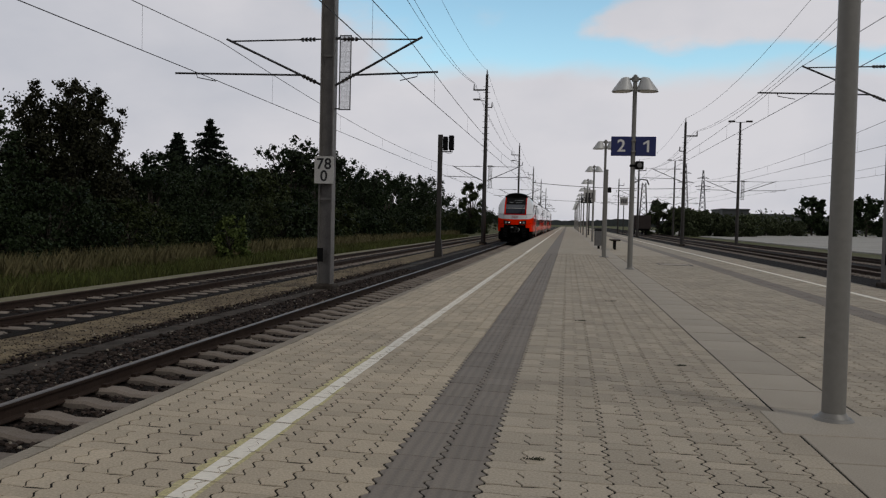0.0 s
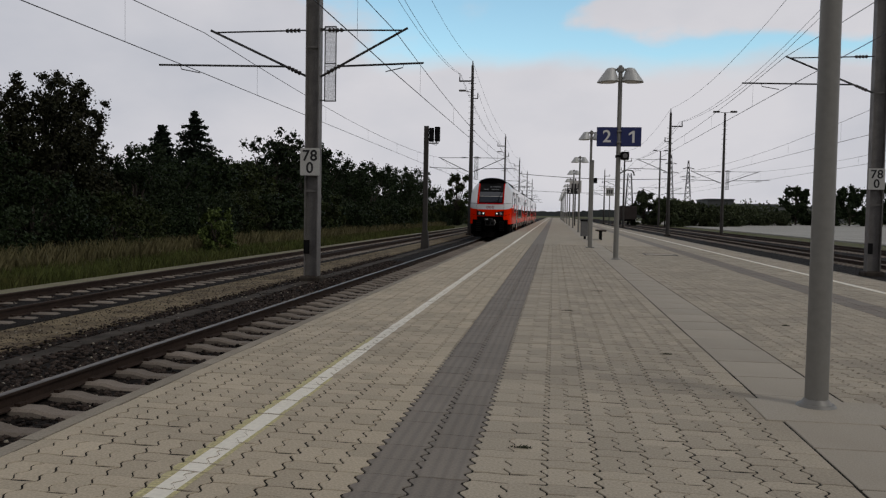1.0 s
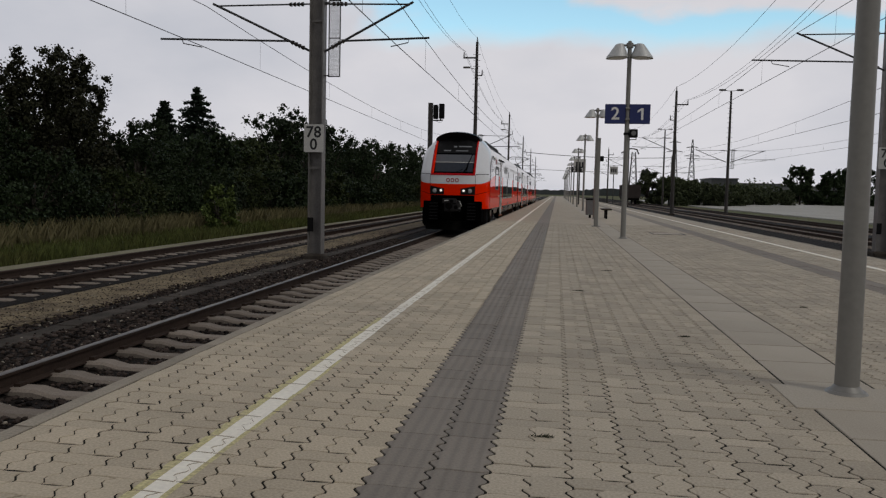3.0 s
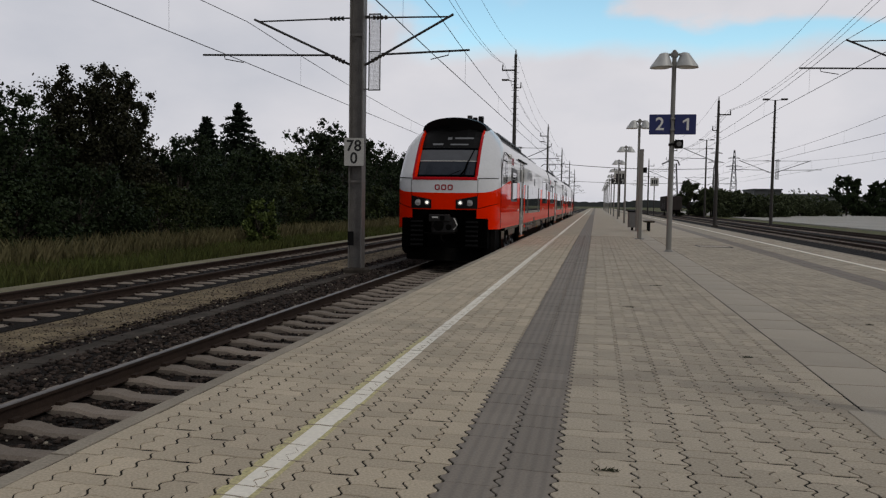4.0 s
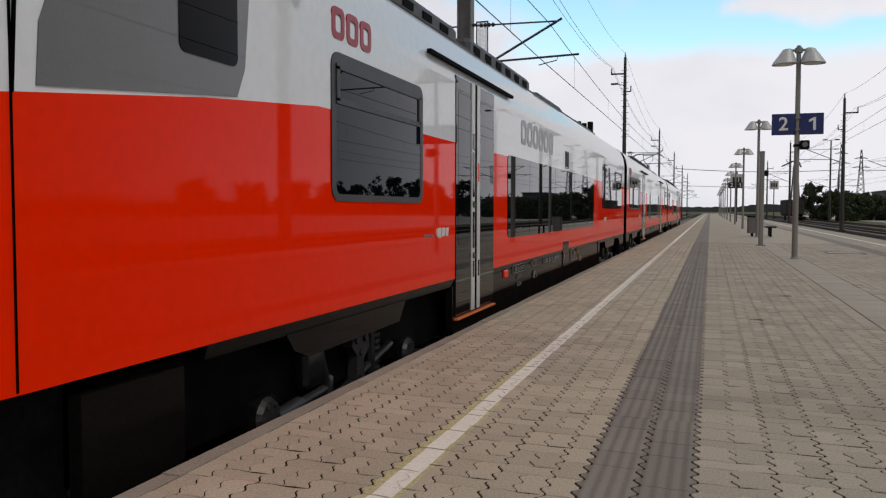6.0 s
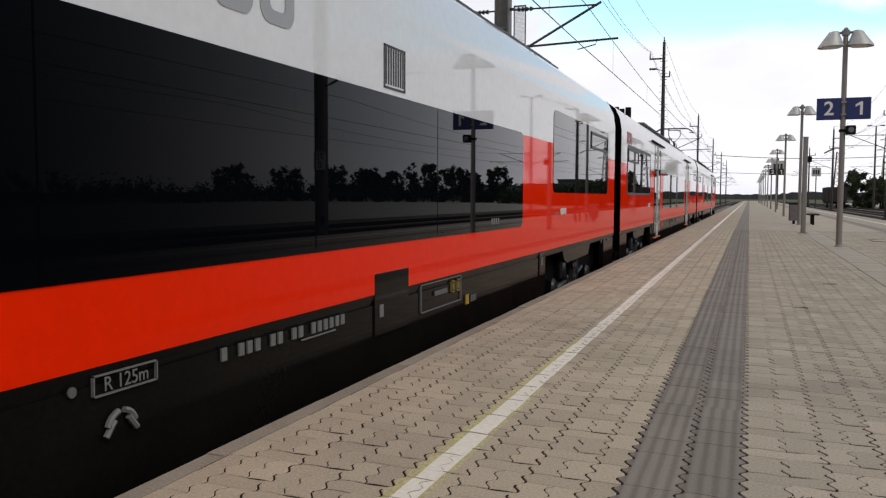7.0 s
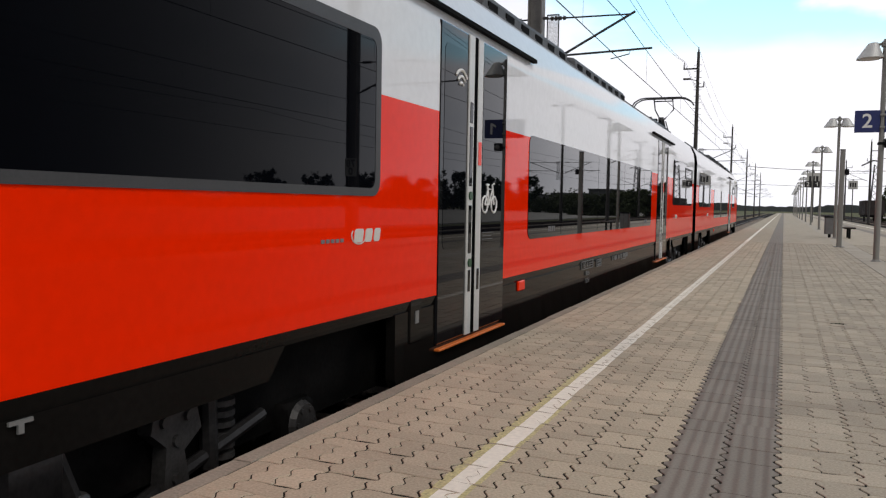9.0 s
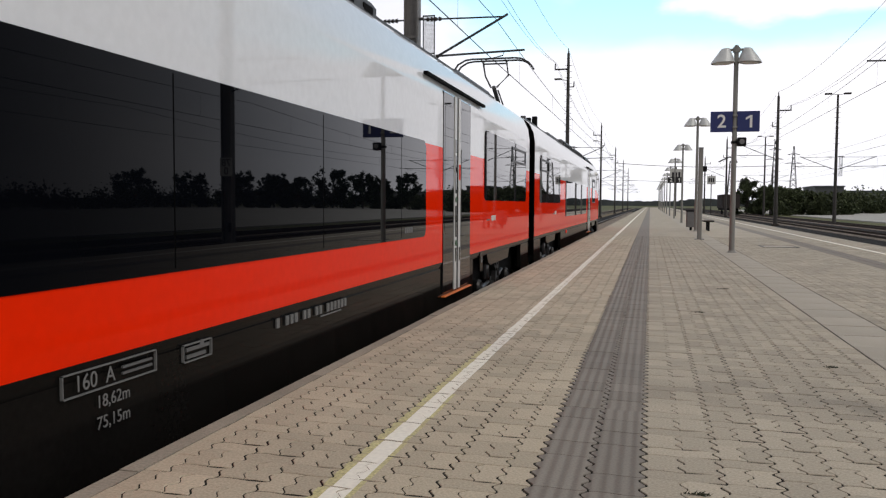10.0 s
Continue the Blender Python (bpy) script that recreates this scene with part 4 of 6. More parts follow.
def door(parent, y0, y1):
    for sg in (-1, 1):
        x = sorted((sg * 1.39, sg * 1.418))
        xp = sorted((sg * 1.41, sg * 1.430))
        c = (y0 + y1) / 2 - 0.05
        s = Shape()
        s.box(*sorted((sg * 1.40, sg * 1.424)), c - 0.044, c + 0.044, 0.02, 2.50)
        tmake(s, "door_seal", T_RUBBER, parent)
        for a, b, name in ((y0 + 0.02, c - 0.004, "door_leaf"), (c + 0.004, y1 - 0.02, "door_leaf")):
            s = Shape()
            s.box(*x, a, b, 0.02, 2.50, c=0.012)
            leaf = tmake(s, name, T_DOOR, parent, "dark grey sliding plug door")
        for a, b in ((y0 + 0.10, c - 0.20), (c + 0.20, y1 - 0.10)):
            s = Shape()
            xg = sorted((sg * 1.40, sg * 1.4205))
            s.prism(round_rect(a, b, 0.75, 2.35, 0.07), "x", *xg)
            tmake(s, "door_glass", T_GLASS, parent)
        for a, b in ((c - 0.165, c - 0.045), (c + 0.045, c + 0.165)):
            s = Shape()
            s.box(*xp, a, b, 0.02, 2.50, c=0.005)
            tmake(s, "door_edge", T_ALU, parent, "pale aluminium door edge")
        for z in (0.62, 1.18):
            s = Shape()
            s.disc((sg * 1.430, c - 0.105, z), "x", 0.036, sg * 0.012, 14)
            tmake(s, "door_button", T_GREEN, parent, "round green door button")
        for p0, p1, r0, r1 in ((c - 0.14, c - 0.075, 0.70, 1.10), (c - 0.14, c - 0.075, 1.26, 1.75), (c - 0.14, c - 0.075, 1.78, 1.95), (c - 0.13, c - 0.08, 0.38, 0.56), (c + 0.08, c + 0.13, 0.38, 0.56)):
            s = Shape()
            s.box(*sorted((sg * 1.428, sg * 1.435)), p0, p1, r0, r1, c=0.003)
            tmake(s, "door_fitting", T_DOOR, parent)
        s = Shape()
        s.box(*sorted((sg * 1.429, sg * 1.434)), c + 0.07, c + 0.14, 1.44, 1.64)
        tmake(s, "warning_label", T_RED, parent, "red warning label")
        s = Shape()
        s.box(*sorted((sg * 1.38, sg * 1.445)), y0 + 0.02, y1 - 0.02, -0.028, -0.008, c=0.005)
        tmake(s, "door_step", T_ORANGE, parent, "orange-edged folding step")
        s = Shape()
        s.box(*sorted((sg * 1.405, sg * 1.450)), y0 - 0.85, y1 + 0.85, 2.565, 2.60)
        tmake(s, "rain_gutter", T_DARK, parent)


def side_emblem(parent, y, z, h, sg=1, mat=None, wd=0.24):
    """Three ring shapes in a row standing for the operator's mark."""
    for k in range(3):
        s = Shape()
        c = y + sg * k * wd
        o, i_ = round_rect(c - wd * 0.42, c + wd * 0.42, z - h / 2, z + h / 2, wd * 0.22), round_rect(c - wd * 0.19, c + wd * 0.19, z - h * 0.28, z + h * 0.28, wd * 0.10)
        n = len(o)
        xa, xb = (1.405, 1.4155) if sg > 0 else (-1.405, -1.4155)
        s.add([(xb, u, v) for u, v in o] + [(xb, u, v) for u, v in i_], [(j, (j + 1) % n, n + (j + 1) % n, n + j) for j in range(n)])
        s.add([(xa, u, v) for u, v in o] + [(xb, u, v) for u, v in o], [(j, (j + 1) % n, n + (j + 1) % n, n + j) for j in range(n)])
        tmake(s, "emblem", mat or T_LOGO, parent)


def marking_bars(parent, rows, mat=None, x=1.4155):
    for y0, y1, z0, z1 in rows:
        s = Shape()
        s.box(1.405, x, y0, y1, z0, z1)
        tmake(s, "marking", mat or T_MARK, parent)


def partner_mark(parent, y):
    """A small white mark on the red band: three slanted shapes, a thin ring and a faint line of small type."""
    def slab(pts):
        s = Shape()
        s.prism([(y + u + 0.22 * v, 0.86 + v) for u, v in pts], "x", 1.405, 1.4155)
        tmake(s, "mark", T_MARKW, parent)
    for a, b in ((-0.015, 0.095), (0.125, 0.215), (0.245, 0.325)):
        slab(((a + 0.012, 0.0), (b - 0.012, 0.0), (b, 0.014), (b, 0.072), (b - 0.012, 0.085), (a + 0.012, 0.085), (a, 0.072), (a, 0.014)))
    s = Shape()
    s.tube([(1.414, y + 0.05 + 0.095 * math.cos(a), 0.905 + 0.055 * math.sin(a)) for a in (math.pi * k / 12 for k in range(10, 26))], 0.004, 5)
    tmake(s, "mark_ring", T_MARKW, parent)
    marking_bars(parent, [(y - 0.40 + 0.055 * k, y - 0.365 + 0.055 * k, 0.868, 0.89) for k in range(5)])


def outline_box(parent, y0, y1, z0, z1, t=0.005):
    s = Shape()
    for a, b, c, d in ((y0, y1, z0, z0 + t), (y0, y1, z1 - t, z1), (y0, y0 + t, z0, z1), (y1 - t, y1, z0, z1)):
        s.box(1.40, 1.4155, a, b, c, d)
    tmake(s, "marking_frame", T_MARK, parent)


def tletters(parent, text, size, y, z, x=1.413):
    lettering("lettering", text, size, T_MARK, parent, pose(x, y, z + TZ, 0, 0, 90), thick=0.0015)


def skirts(parent, y0, y1, bogies):
    spans, a = [], y0
    for b in bogies:
        spans.append((a, b - 2.25))
        a = b + 2.25
    spans.append((a, y1))
    for sg in (-1, 1):
        for p, q in spans:
            if q - p < 0.2:
                continue
            s = Shape()
            prof = [(p, 0.335), (q, 0.335), (q, -0.12), (q - 0.12, -0.28), (p + 0.12, -0.28), (p, -0.12)]
            xa, xb = sorted((sg * 1.33, sg * 1.40))
            s.prism(prof, "x", xa, xb)
            tmake(s, "skirt", T_GREY, parent, "dark grey lower skirt panel")
    for b in bogies:
        for sg in (-1, 1):
            s = Shape()
            s.prism([(b - 1.2, 0.335), (b + 0.9, 0.335), (b + 0.75, 0.17), (b - 0.9, 0.15), (b - 1.1, 0.22)], "x", *sorted((sg * 1.34, sg * 1.40)))
            tmake(s, "bogie_cover", T_GREY, parent)
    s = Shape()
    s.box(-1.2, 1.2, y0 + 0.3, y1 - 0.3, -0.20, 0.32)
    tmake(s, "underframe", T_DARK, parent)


wheel_sets = []


def bogie(yc):
    s = Shape()
    for sg in (-1, 1):
        x0, x1 = sorted((sg * 0.98, sg * 1.16))
        s.prism([(yc - 1.75, -0.10), (yc - 1.5, 0.02), (yc - 0.7, 0.02), (yc - 0.45, -0.12), (yc + 0.45, -0.12), (yc + 0.7, 0.02), (yc + 1.5, 0.02), (yc + 1.75, -0.10),
                 (yc + 1.6, -0.22), (yc + 0.7, -0.2), (yc + 0.4, -0.3), (yc - 0.4, -0.3), (yc - 0.7, -0.2), (yc - 1.6, -0.22)], "x", x0, x1)
        for d in (-1.25, 1.25):
            s.box(*sorted((sg * 1.10, sg * 1.28)), yc + d - 0.16, yc + d + 0.16, -0.33, -0.05, c=0.03)
            for k in range(5):
                s.disc((sg * 1.08, yc + d * 0.62, -0.16 + k * 0.06), "z", 0.10, 0.035, 10, 1)
        s.tube([(sg * 1.24, yc - 0.55, 0.25), (sg * 1.26, yc - 0.35, -0.25)], 0.05, 8, 1)
        s.tube([(sg * 1.24, yc + 0.45, 0.28), (sg * 1.26, yc + 0.45, -0.22)], 0.045, 8, 1)
        s.tube([(sg * 1.25, yc - 0.2, -0.28), (sg * 1.25, yc + 0.9, -0.05)], 0.035, 8, 1)
        s.box(*sorted((sg * 1.15, sg * 1.30)), yc - 0.75, yc - 0.45, -0.12, 0.22, 1, c=0.03)
    s.box(-1.0, 1.0, yc - 0.35, yc + 0.35, -0.25, 0.15)
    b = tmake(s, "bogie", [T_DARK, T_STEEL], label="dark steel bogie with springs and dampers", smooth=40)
    for sg in (-1, 1):
        q = Shape()
        q.tube([(sg * 1.27, yc - 1.35, -0.24), (sg * 1.27, yc - 0.80, -0.20)], 0.055, 10)
        q.tube([(sg * 1.27, yc - 0.82, -0.20), (sg * 1.27, yc - 0.40, -0.17)], 0.032, 8)
        q.box(*sorted((sg * 1.20, sg * 1.31)), yc - 0.42, yc - 0.34, -0.26, -0.08, c=0.015)
        tmake(q, "damper", T_DAMP, b, "grey hydraulic damper", smooth=40)
        q = Shape()
        q.prism([(yc + 0.02, 0.16), (yc + 0.30, 0.16), (yc + 0.34, 0.02), (yc + 0.22, -0.06), (yc + 0.26, -0.24), (yc + 0.08, -0.24), (yc + 0.10, -0.02), (yc + 0.0, 0.06)], "x", *sorted((sg * 1.22, sg * 1.30)))
        for u, v in ((0.08, 0.10), (0.24, 0.10), (0.16, 0.0), (0.16, -0.18)):
            q.disc((sg * 1.30, yc + u, v), "x", 0.028, sg * 0.018, 8)
        tmake(q, "bracket", T_DAMP, b, "bolted steel bracket")
        for k in range(6):
            q = Shape()
            q.disc((sg * 1.18, yc + 0.62, -0.22 + k * 0.055), "z", 0.085, 0.03, 12)
            tmake(q, "spring_coil", T_DAMP, b)
        for d in (-1.25, 1.25):
            q = Shape()
            q.disc((sg * 1.28, yc + d, -0.18), "x", 0.13, sg * 0.035, 16, 0, 0.11)
            for a in range(6):
                q.disc((sg * 1.305, yc + d + 0.085 * math.cos(a * 1.047), -0.18 + 0.085 * math.sin(a * 1.047)), "x", 0.016, sg * 0.02, 6)
            tmake(q, "axle_cover", T_DAMP, b, "round bolted axle box cover")
    for d in (-1.25, 1.25):
        w = Shape()
        for sg in (-1, 1):
            w.disc((sg * 0.72, 0, 0), "x", 0.425, sg * 0.06, 28, 0, 0.43)
            w.disc((sg * 0.69, 0, 0), "x", 0.455, sg * 0.03, 28)
            w.disc((sg * 0.78, 0, 0), "x", 0.16, sg * 0.12, 12, 1)
            for k in range(6):
                a = k * math.pi / 3
                w.disc((sg * 0.78, 0.30 * math.cos(a), 0.30 * math.sin(a)), "x", 0.035, sg * 0.015, 8, 1)
        w.tube([(-0.75, 0, 0), (0.75, 0, 0)], 0.09, 10, 1)
        ws = w.make("wheelset", [T_DARK, T_STEEL], train)
        ws.location = (0, yc + d, 0.43)
        wheel_sets.append((ws, yc + d))


def roof_boxes(parent, rows):
    for y0, y1, w, h in rows:
        s = Shape()
        s.box(-w, w, y0, y1, 3.12, h, c=0.06)
        tmake(s, "roof_unit", T_ROOF, parent, "grey roof equipment box")
        for k in range(int((y1 - y0) / 0.6)):
            s = Shape()
            s.box(-w - 0.012, w + 0.012, y0 + 0.2 + k * 0.6, y0 + 0.5 + k * 0.6, 3.2, h - 0.08)
            tmake(s, "roof_louvre", T_DARK, parent)
    a, b = min(r[0] for r in rows), max(r[1] for r in rows)
    for sg in (-1, 1):
        s = Shape()
        s.box(*sorted((sg * 0.80, sg * 0.86)), a, b, 3.08, 3.22)
        tmake(s, "roof_rail", T_ROOF, parent)


def pantograph(yc):
    """Single-arm current collector whose head presses on the contact wire above yc."""
    s = Shape()
    s.box(-0.55, 0.55, yc + 0.2, yc + 1.7, 3.26, 3.34, c=0.02)
    for x in (-0.5, 0.5):
        for y in (0.35, 1.55):
            s.disc((x, yc + y, 3.12), "z", 0.07, 0.16, 10, 1)
    pg = tmake(s, "pantograph_base", [ARMG, INSUL], label="pantograph base on insulators")
    s = Shape()
    s.tube([(0, yc + 1.45, 3.36), (0, yc - 0.05, 4.05)], 0.055, 8)
    s.tube([(0.16, yc + 1.25, 3.34), (0.1, yc + 0.0, 3.98)], 0.02, 6)
    tmake(s, "lower_arm", ARMG, pg)
    s = Shape()
    for x in (-0.3, 0.3):
        s.tube([(x * 0.25, yc - 0.05, 4.05), (x, yc + 0.35, 4.40), (x, yc + 0.1, 4.66)], 0.024, 6)
    s.tube([(-0.3, yc + 0.1, 4.66), (0.3, yc + 0.1, 4.66)], 0.022, 6)
    tmake(s, "upper_arm", ARMG, pg)
    for d in (-0.17, 0.17):
        s = Shape()
        s.tube([(-0.98, yc + d, 4.50), (-0.90, yc + d, 4.62), (-0.72, yc + d, 4.72), (-0.55, yc + d, 4.745), (0.55, yc + d, 4.745), (0.72, yc + d, 4.72), (0.90, yc + d, 4.62), (0.98, yc + d, 4.50)], 0.024, 6)
        s.tube([(0.3, yc + d, 4.73), (0.3, yc + 0.1, 4.66)], 0.015, 5)
        s.tube([(-0.3, yc + d, 4.73), (-0.3, yc + 0.1, 4.66)], 0.015, 5)
        tmake(s, "contact_strip", ARMG, pg)


def build_train():
    n1 = nose(False)
    n2 = nose(True)
    ramp1 = (NOSE_END, 3.7, red_top(NOSE_END), 1.81)
    s1 = body("car_body", NOSE_END, CARS[0][1], ramp1)
    c1 = tmake(s1, "car_body", [T_WHITE, T_RED, T_GREY, T_DARK], label="end car with white upper side, red band and grey sill", smooth=25)
    s2 = body("car_body", *CARS[1])
    c2 = tmake(s2, "car_body", [T_WHITE, T_RED, T_GREY, T_DARK], label="middle car with white upper side, red band and grey sill", smooth=25)
    s3 = mirror_y(body("car_body", NOSE_END, TOTAL - CARS[2][0], ramp1), TOTAL)
    c3 = tmake(s3, "car_body", [T_WHITE, T_RED, T_GREY, T_DARK], label="end car with white upper side, red band and grey sill", smooth=25)

    def end_car(c, f):
        pr = lambda a, b: (a, b) if not f else (TOTAL - b, TOTAL - a)
        side_window(c, *pr(3.88, 5.76), 1.18, 2.22, [pr(3.95, 5.69)], True)
        door(c, *pr(6.75, 8.35))
        side_window(c, *pr(9.05, 17.25), 0.76, 1.83)
        side_window(c, *pr(18.80, 23.22), 1.16, 2.25, [pr(21.5, 23.15)])
        skirts(c, *pr(NOSE_END - 0.9, 24.0), sorted(pr(4.46, 20.7)))
        # cab side window with its grey field, and the camera bulge
        for sg in (-1, 1):
            s = Shape()
            out = [(1.28, 1.60), (1.30, 1.85), (1.40, 2.10), (1.58, 2.32), (1.85, 2.46), (2.2, 2.50), (2.75, 2.47), (2.84, 2.38), (2.78, 1.9), (2.70, 1.74)]
            xa, xb = sorted((sg * 1.36, sg * 1.4165))
            s.prism(out, "x", xa, xb)
            if f:
                mirror_y(s, TOTAL)
            tmake(s, "cab_window_field", T_CABGREY, c, "grey cab side field")
            s = Shape()
            s.prism(round_rect(2.18, 2.70, 1.90, 2.43, 0.05), "x", *sorted((sg * 1.40, sg * 1.422)))
            if f:
                mirror_y(s, TOTAL)
            tmake(s, "cab_window", T_GLASS, c)
            s = Shape()
            s.tube([(sg * 1.417, y, z) for y, z in ((1.16, 1.56), (1.18, 1.9), (1.28, 2.18), (1.5, 2.42), (1.85, 2.56), (2.2, 2.58))], 0.009, 5)
            s.tube([(sg * 1.43, 2.15, 2.56), (sg * 1.43, 2.95, 2.50)], 0.02, 6)
            if f:
                mirror_y(s, TOTAL)
            tmake(s, "cab_seam", T_RUBBER, c)
            s = Shape()
            s.disc((sg * 1.38, 3.35, 2.52), "x", 0.10, sg * 0.09, 14, 0, 0.06)
            if f:
                mirror_y(s, TOTAL)
            tmake(s, "camera_dome", T_ALU, c, smooth=60)
        roof_boxes(c, [(*pr(4.6, 8.5), 0.9, 3.36), (*pr(9.2, 13.0), 0.85, 3.40), (*pr(14.0, 16.6), 0.8, 3.34), (*pr(18.5, 21.5), 0.8, 3.30)])
    end_car(c1, False)
    end_car(c3, True)
    side_window(c2, 25.77, 30.12, 1.15, 2.22, [(25.9, 27.6)], True)
    door(c2, 31.08, 32.72)
    side_window(c2, 33.48, 41.92, 0.76, 1.83)
    door(c2, 42.68, 44.28)
    side_window(c2, 45.28, 49.58, 1.18, 2.25, [(47.8, 49.45)])
    skirts(c2, 24.95, 50.0, [28.16, 46.78])
    roof_boxes(c2, [(33.5, 37.2, 0.85, 3.36), (37.6, 41.9, 0.85, 3.36), (46.0, 49.0, 0.8, 3.32)])
    # gangways with bundled cables
    for y0, y1 in ((24.05, 24.89), (50.05, 50.89)):
        s = Shape()
        folds = []
        for k in range(15):
            w = (1.18, 1.18, 1.10)[k % 3]
            yy = y0 + 0.01 + (y1 - y0 - 0.02) * k / 14
            folds.append([(w, yy, -0.1), (w, yy, 2.6), (w - 0.25, yy, 2.95), (-w + 0.25, yy, 2.95), (-w, yy, 2.6), (-w, yy, -0.1)])
        s.rings(folds)
        g = tmake(s, "gangway", T_RUBBER, label="black folded gangway between the cars")
        for k in range(5):
            d = 0.052 * k
            ctrl = [(1.24, y0 + 0.52 + d, 2.6), (1.25, y0 + 0.52 + d, 2.1), (1.27, y0 + 0.50 + d, 1.55), (1.29, y0 + 0.44 + d, 1.20 - 0.01 * k), (1.30, y0 + 0.32 + 0.7 * d, 0.99 - 0.018 * k), (1.30, y0 + 0.15 + 0.5 * d, 0.97 - 0.012 * k),
                    (1.28, y0 + 0.07 + 0.2 * d, 1.10), (1.25, y0 + 0.11 + 0.2 * d, 1.35), (1.23, y0 + 0.19 + 0.2 * d, 1.75), (1.22, y0 + 0.22 + 0.2 * d, 2.6)]
            c4 = [Vector(p) for p in ctrl]
            c4 = [c4[0]] + c4 + [c4[-1]]
            pts = []
            for j in range(1, len(c4) - 2):
                for u in (0, 0.25, 0.5, 0.75):
                    p0, p1, p2, p3 = c4[j - 1:j + 3]
                    pts.append(0.5 * (2 * p1 + (p2 - p0) * u + (2 * p0 - 5 * p1 + 4 * p2 - p3) * u * u + (3 * p1 - p0 - 3 * p2 + p3) * u ** 3))
            s = Shape()
            s.tube(pts, 0.006, 6)
            tmake(s, "cable_loop", T_STEEL, g, "hanging grey cable loop", smooth=50)
        for yy, d in ((y0, 1), (y1, -1)):
            for sg in (-1, 1):
                s = Shape()
                s.box(*sorted((sg * 1.30, sg * 1.40)), yy - 0.01, yy + d * 0.05, 0.0, 2.55)
                tmake(s, "end_seal", T_RUBBER, g)
    for b in BOGIES:
        bogie(b)
    pantograph(53.5)
    # marks on the platform side
    side_emblem(c1, 4.0, 2.42, 0.22)
    side_emblem(c2, 25.80, 2.36, 0.25, wd=0.26)
    side_emblem(c1, 10.0, 2.20, 0.34, mat=T_OUTLINE, wd=0.41)
    side_emblem(c1, 11.23, 2.20, 0.34, mat=T_OUTLINE, wd=0.41)
    for c, y in ((c1, 6.2), (c1, 19.3), (c2, 29.8), (c2, 45.9), (c3, 54.9)):
        partner_mark(c, y)
    for c, y, span in ((c1, 9.4, "16,24m"), (c2, 36.0, "18,62m")):
        outline_box(c, y, y + 0.70, 0.265, 0.375)
        tletters(c, "160  A", 0.105, y + 0.22, 0.318)
        marking_bars(c, [(y + 0.42, y + 0.66, 0.30, 0.312), (y + 0.42, y + 0.66, 0.33, 0.342)], T_DIM)
        tletters(c, span, 0.085, y + 0.35, 0.205)
        tletters(c, "75,15m", 0.085, y + 0.35, 0.105)
        if c is c2:
            outline_box(c, y + 0.95, y + 1.25, 0.25, 0.35, 0.006)
            marking_bars(c, [(y + 0.98, y + 1.22, 0.31, 0.33), (y + 0.98, y + 1.18, 0.27, 0.29)], T_DIM)
        if c is c1:
            outline_box(c, y + 1.25, y + 1.63, 0.285, 0.375, 0.006)
            tletters(c, "R 125m", 0.085, y + 1.44, 0.328)
        q = Shape()
        for a0, a1 in ((20, 80), (100, 160)):
            q.tube([(1.416, y + 1.40 + 0.085 * math.cos(radians(a)), 0.12 + 0.085 * math.sin(radians(a))) for a in range(a0, a1 + 1, 15)], 0.014, 6)
        q.tube([(1.416, y + 1.31, 0.11), (1.416, y + 1.36, 0.17)], 0.014, 6)
        q.tube([(1.416, y + 1.49, 0.11), (1.416, y + 1.44, 0.17)], 0.014, 6)
        if c is c1:
            tmake(q, "pictogram", T_MARK, c, "white arched brake pictogram")
        q = Shape()
        q.disc((1.408, y + 1.14, 0.335), "x", 0.022, 0.008, 12)
        tmake(q, "marking", T_DIM, c)
        for k in range(18):
            if k not in (1, 5, 8, 11):
                marking_bars(c, [(y + 2.10 + k * 0.075, y + 2.145 + k * 0.075, 0.275, 0.34)], T_DULL)
        marking_bars(c, [(y + 2.88, y + 3.3, 0.25, 0.258)])
    for c, y in ((c1, 8.88), (c2, 33.2), (c3, 58.0)):
        s = Shape()
        s.box(1.39, 1.418, y, y + 0.22, 0.245, 0.345, c=0.01)
        tmake(s, "red_flap", T_RED, c, "red filler flap")
    for c, y in ((c1, 13.28), (c2, 30.63), (c2, 45.0), (c1, 18.1)):
        s = Shape()
        s.box(1.39, 1.412, y, y + 0.62 if y == 13.28 else y + 0.2, 0.10, 0.56 if y == 13.28 else 0.42, c=0.008)
        tmake(s, "service_hatch", T_GREY, c)
        marking_bars(c, [(y + 0.08, y + 0.14, 0.24, 0.33)], x=1.418)
    outline_box(c1, 14.15, 15.12, 0.16, 0.39, 0.006)
    marking_bars(c1, [(14.45, 14.75, 0.27, 0.31)], T_DIM)
    for y in (14.86, 15.0):
        s = Shape()
        for a, b, c_, d in ((y, y + 0.085, 0.25, 0.262), (y, y + 0.085, 0.348, 0.36), (y, y + 0.012, 0.25, 0.36), (y + 0.073, y + 0.085, 0.25, 0.36), (y + 0.03, y + 0.055, 0.28, 0.33)):
            s.box(1.39, 1.4155, a, b, c_, d)
        tmake(s, "yellow_symbol", T_DULLYELLOW, c1, "yellow outlined symbol")
    marking_bars(c1, [(15.25, 15.34, 0.10, 0.19)], T_YELLOW)
    marking_bars(c1, [(15.40, 15.44, 0.11, 0.17), (15.46, 15.50, 0.11, 0.17), (15.52, 15.55, 0.11, 0.17)], T_DIM)
    for c, y in ((c1, 16.02), (c2, 34.27), (c2, 41.1), (c1, 9.6)):
        marking_bars(c, [(y + 0.075 * k, y + 0.075 * k + 0.055, 0.82, 0.88) for k in range(4)], T_DIM, x=1.4175)
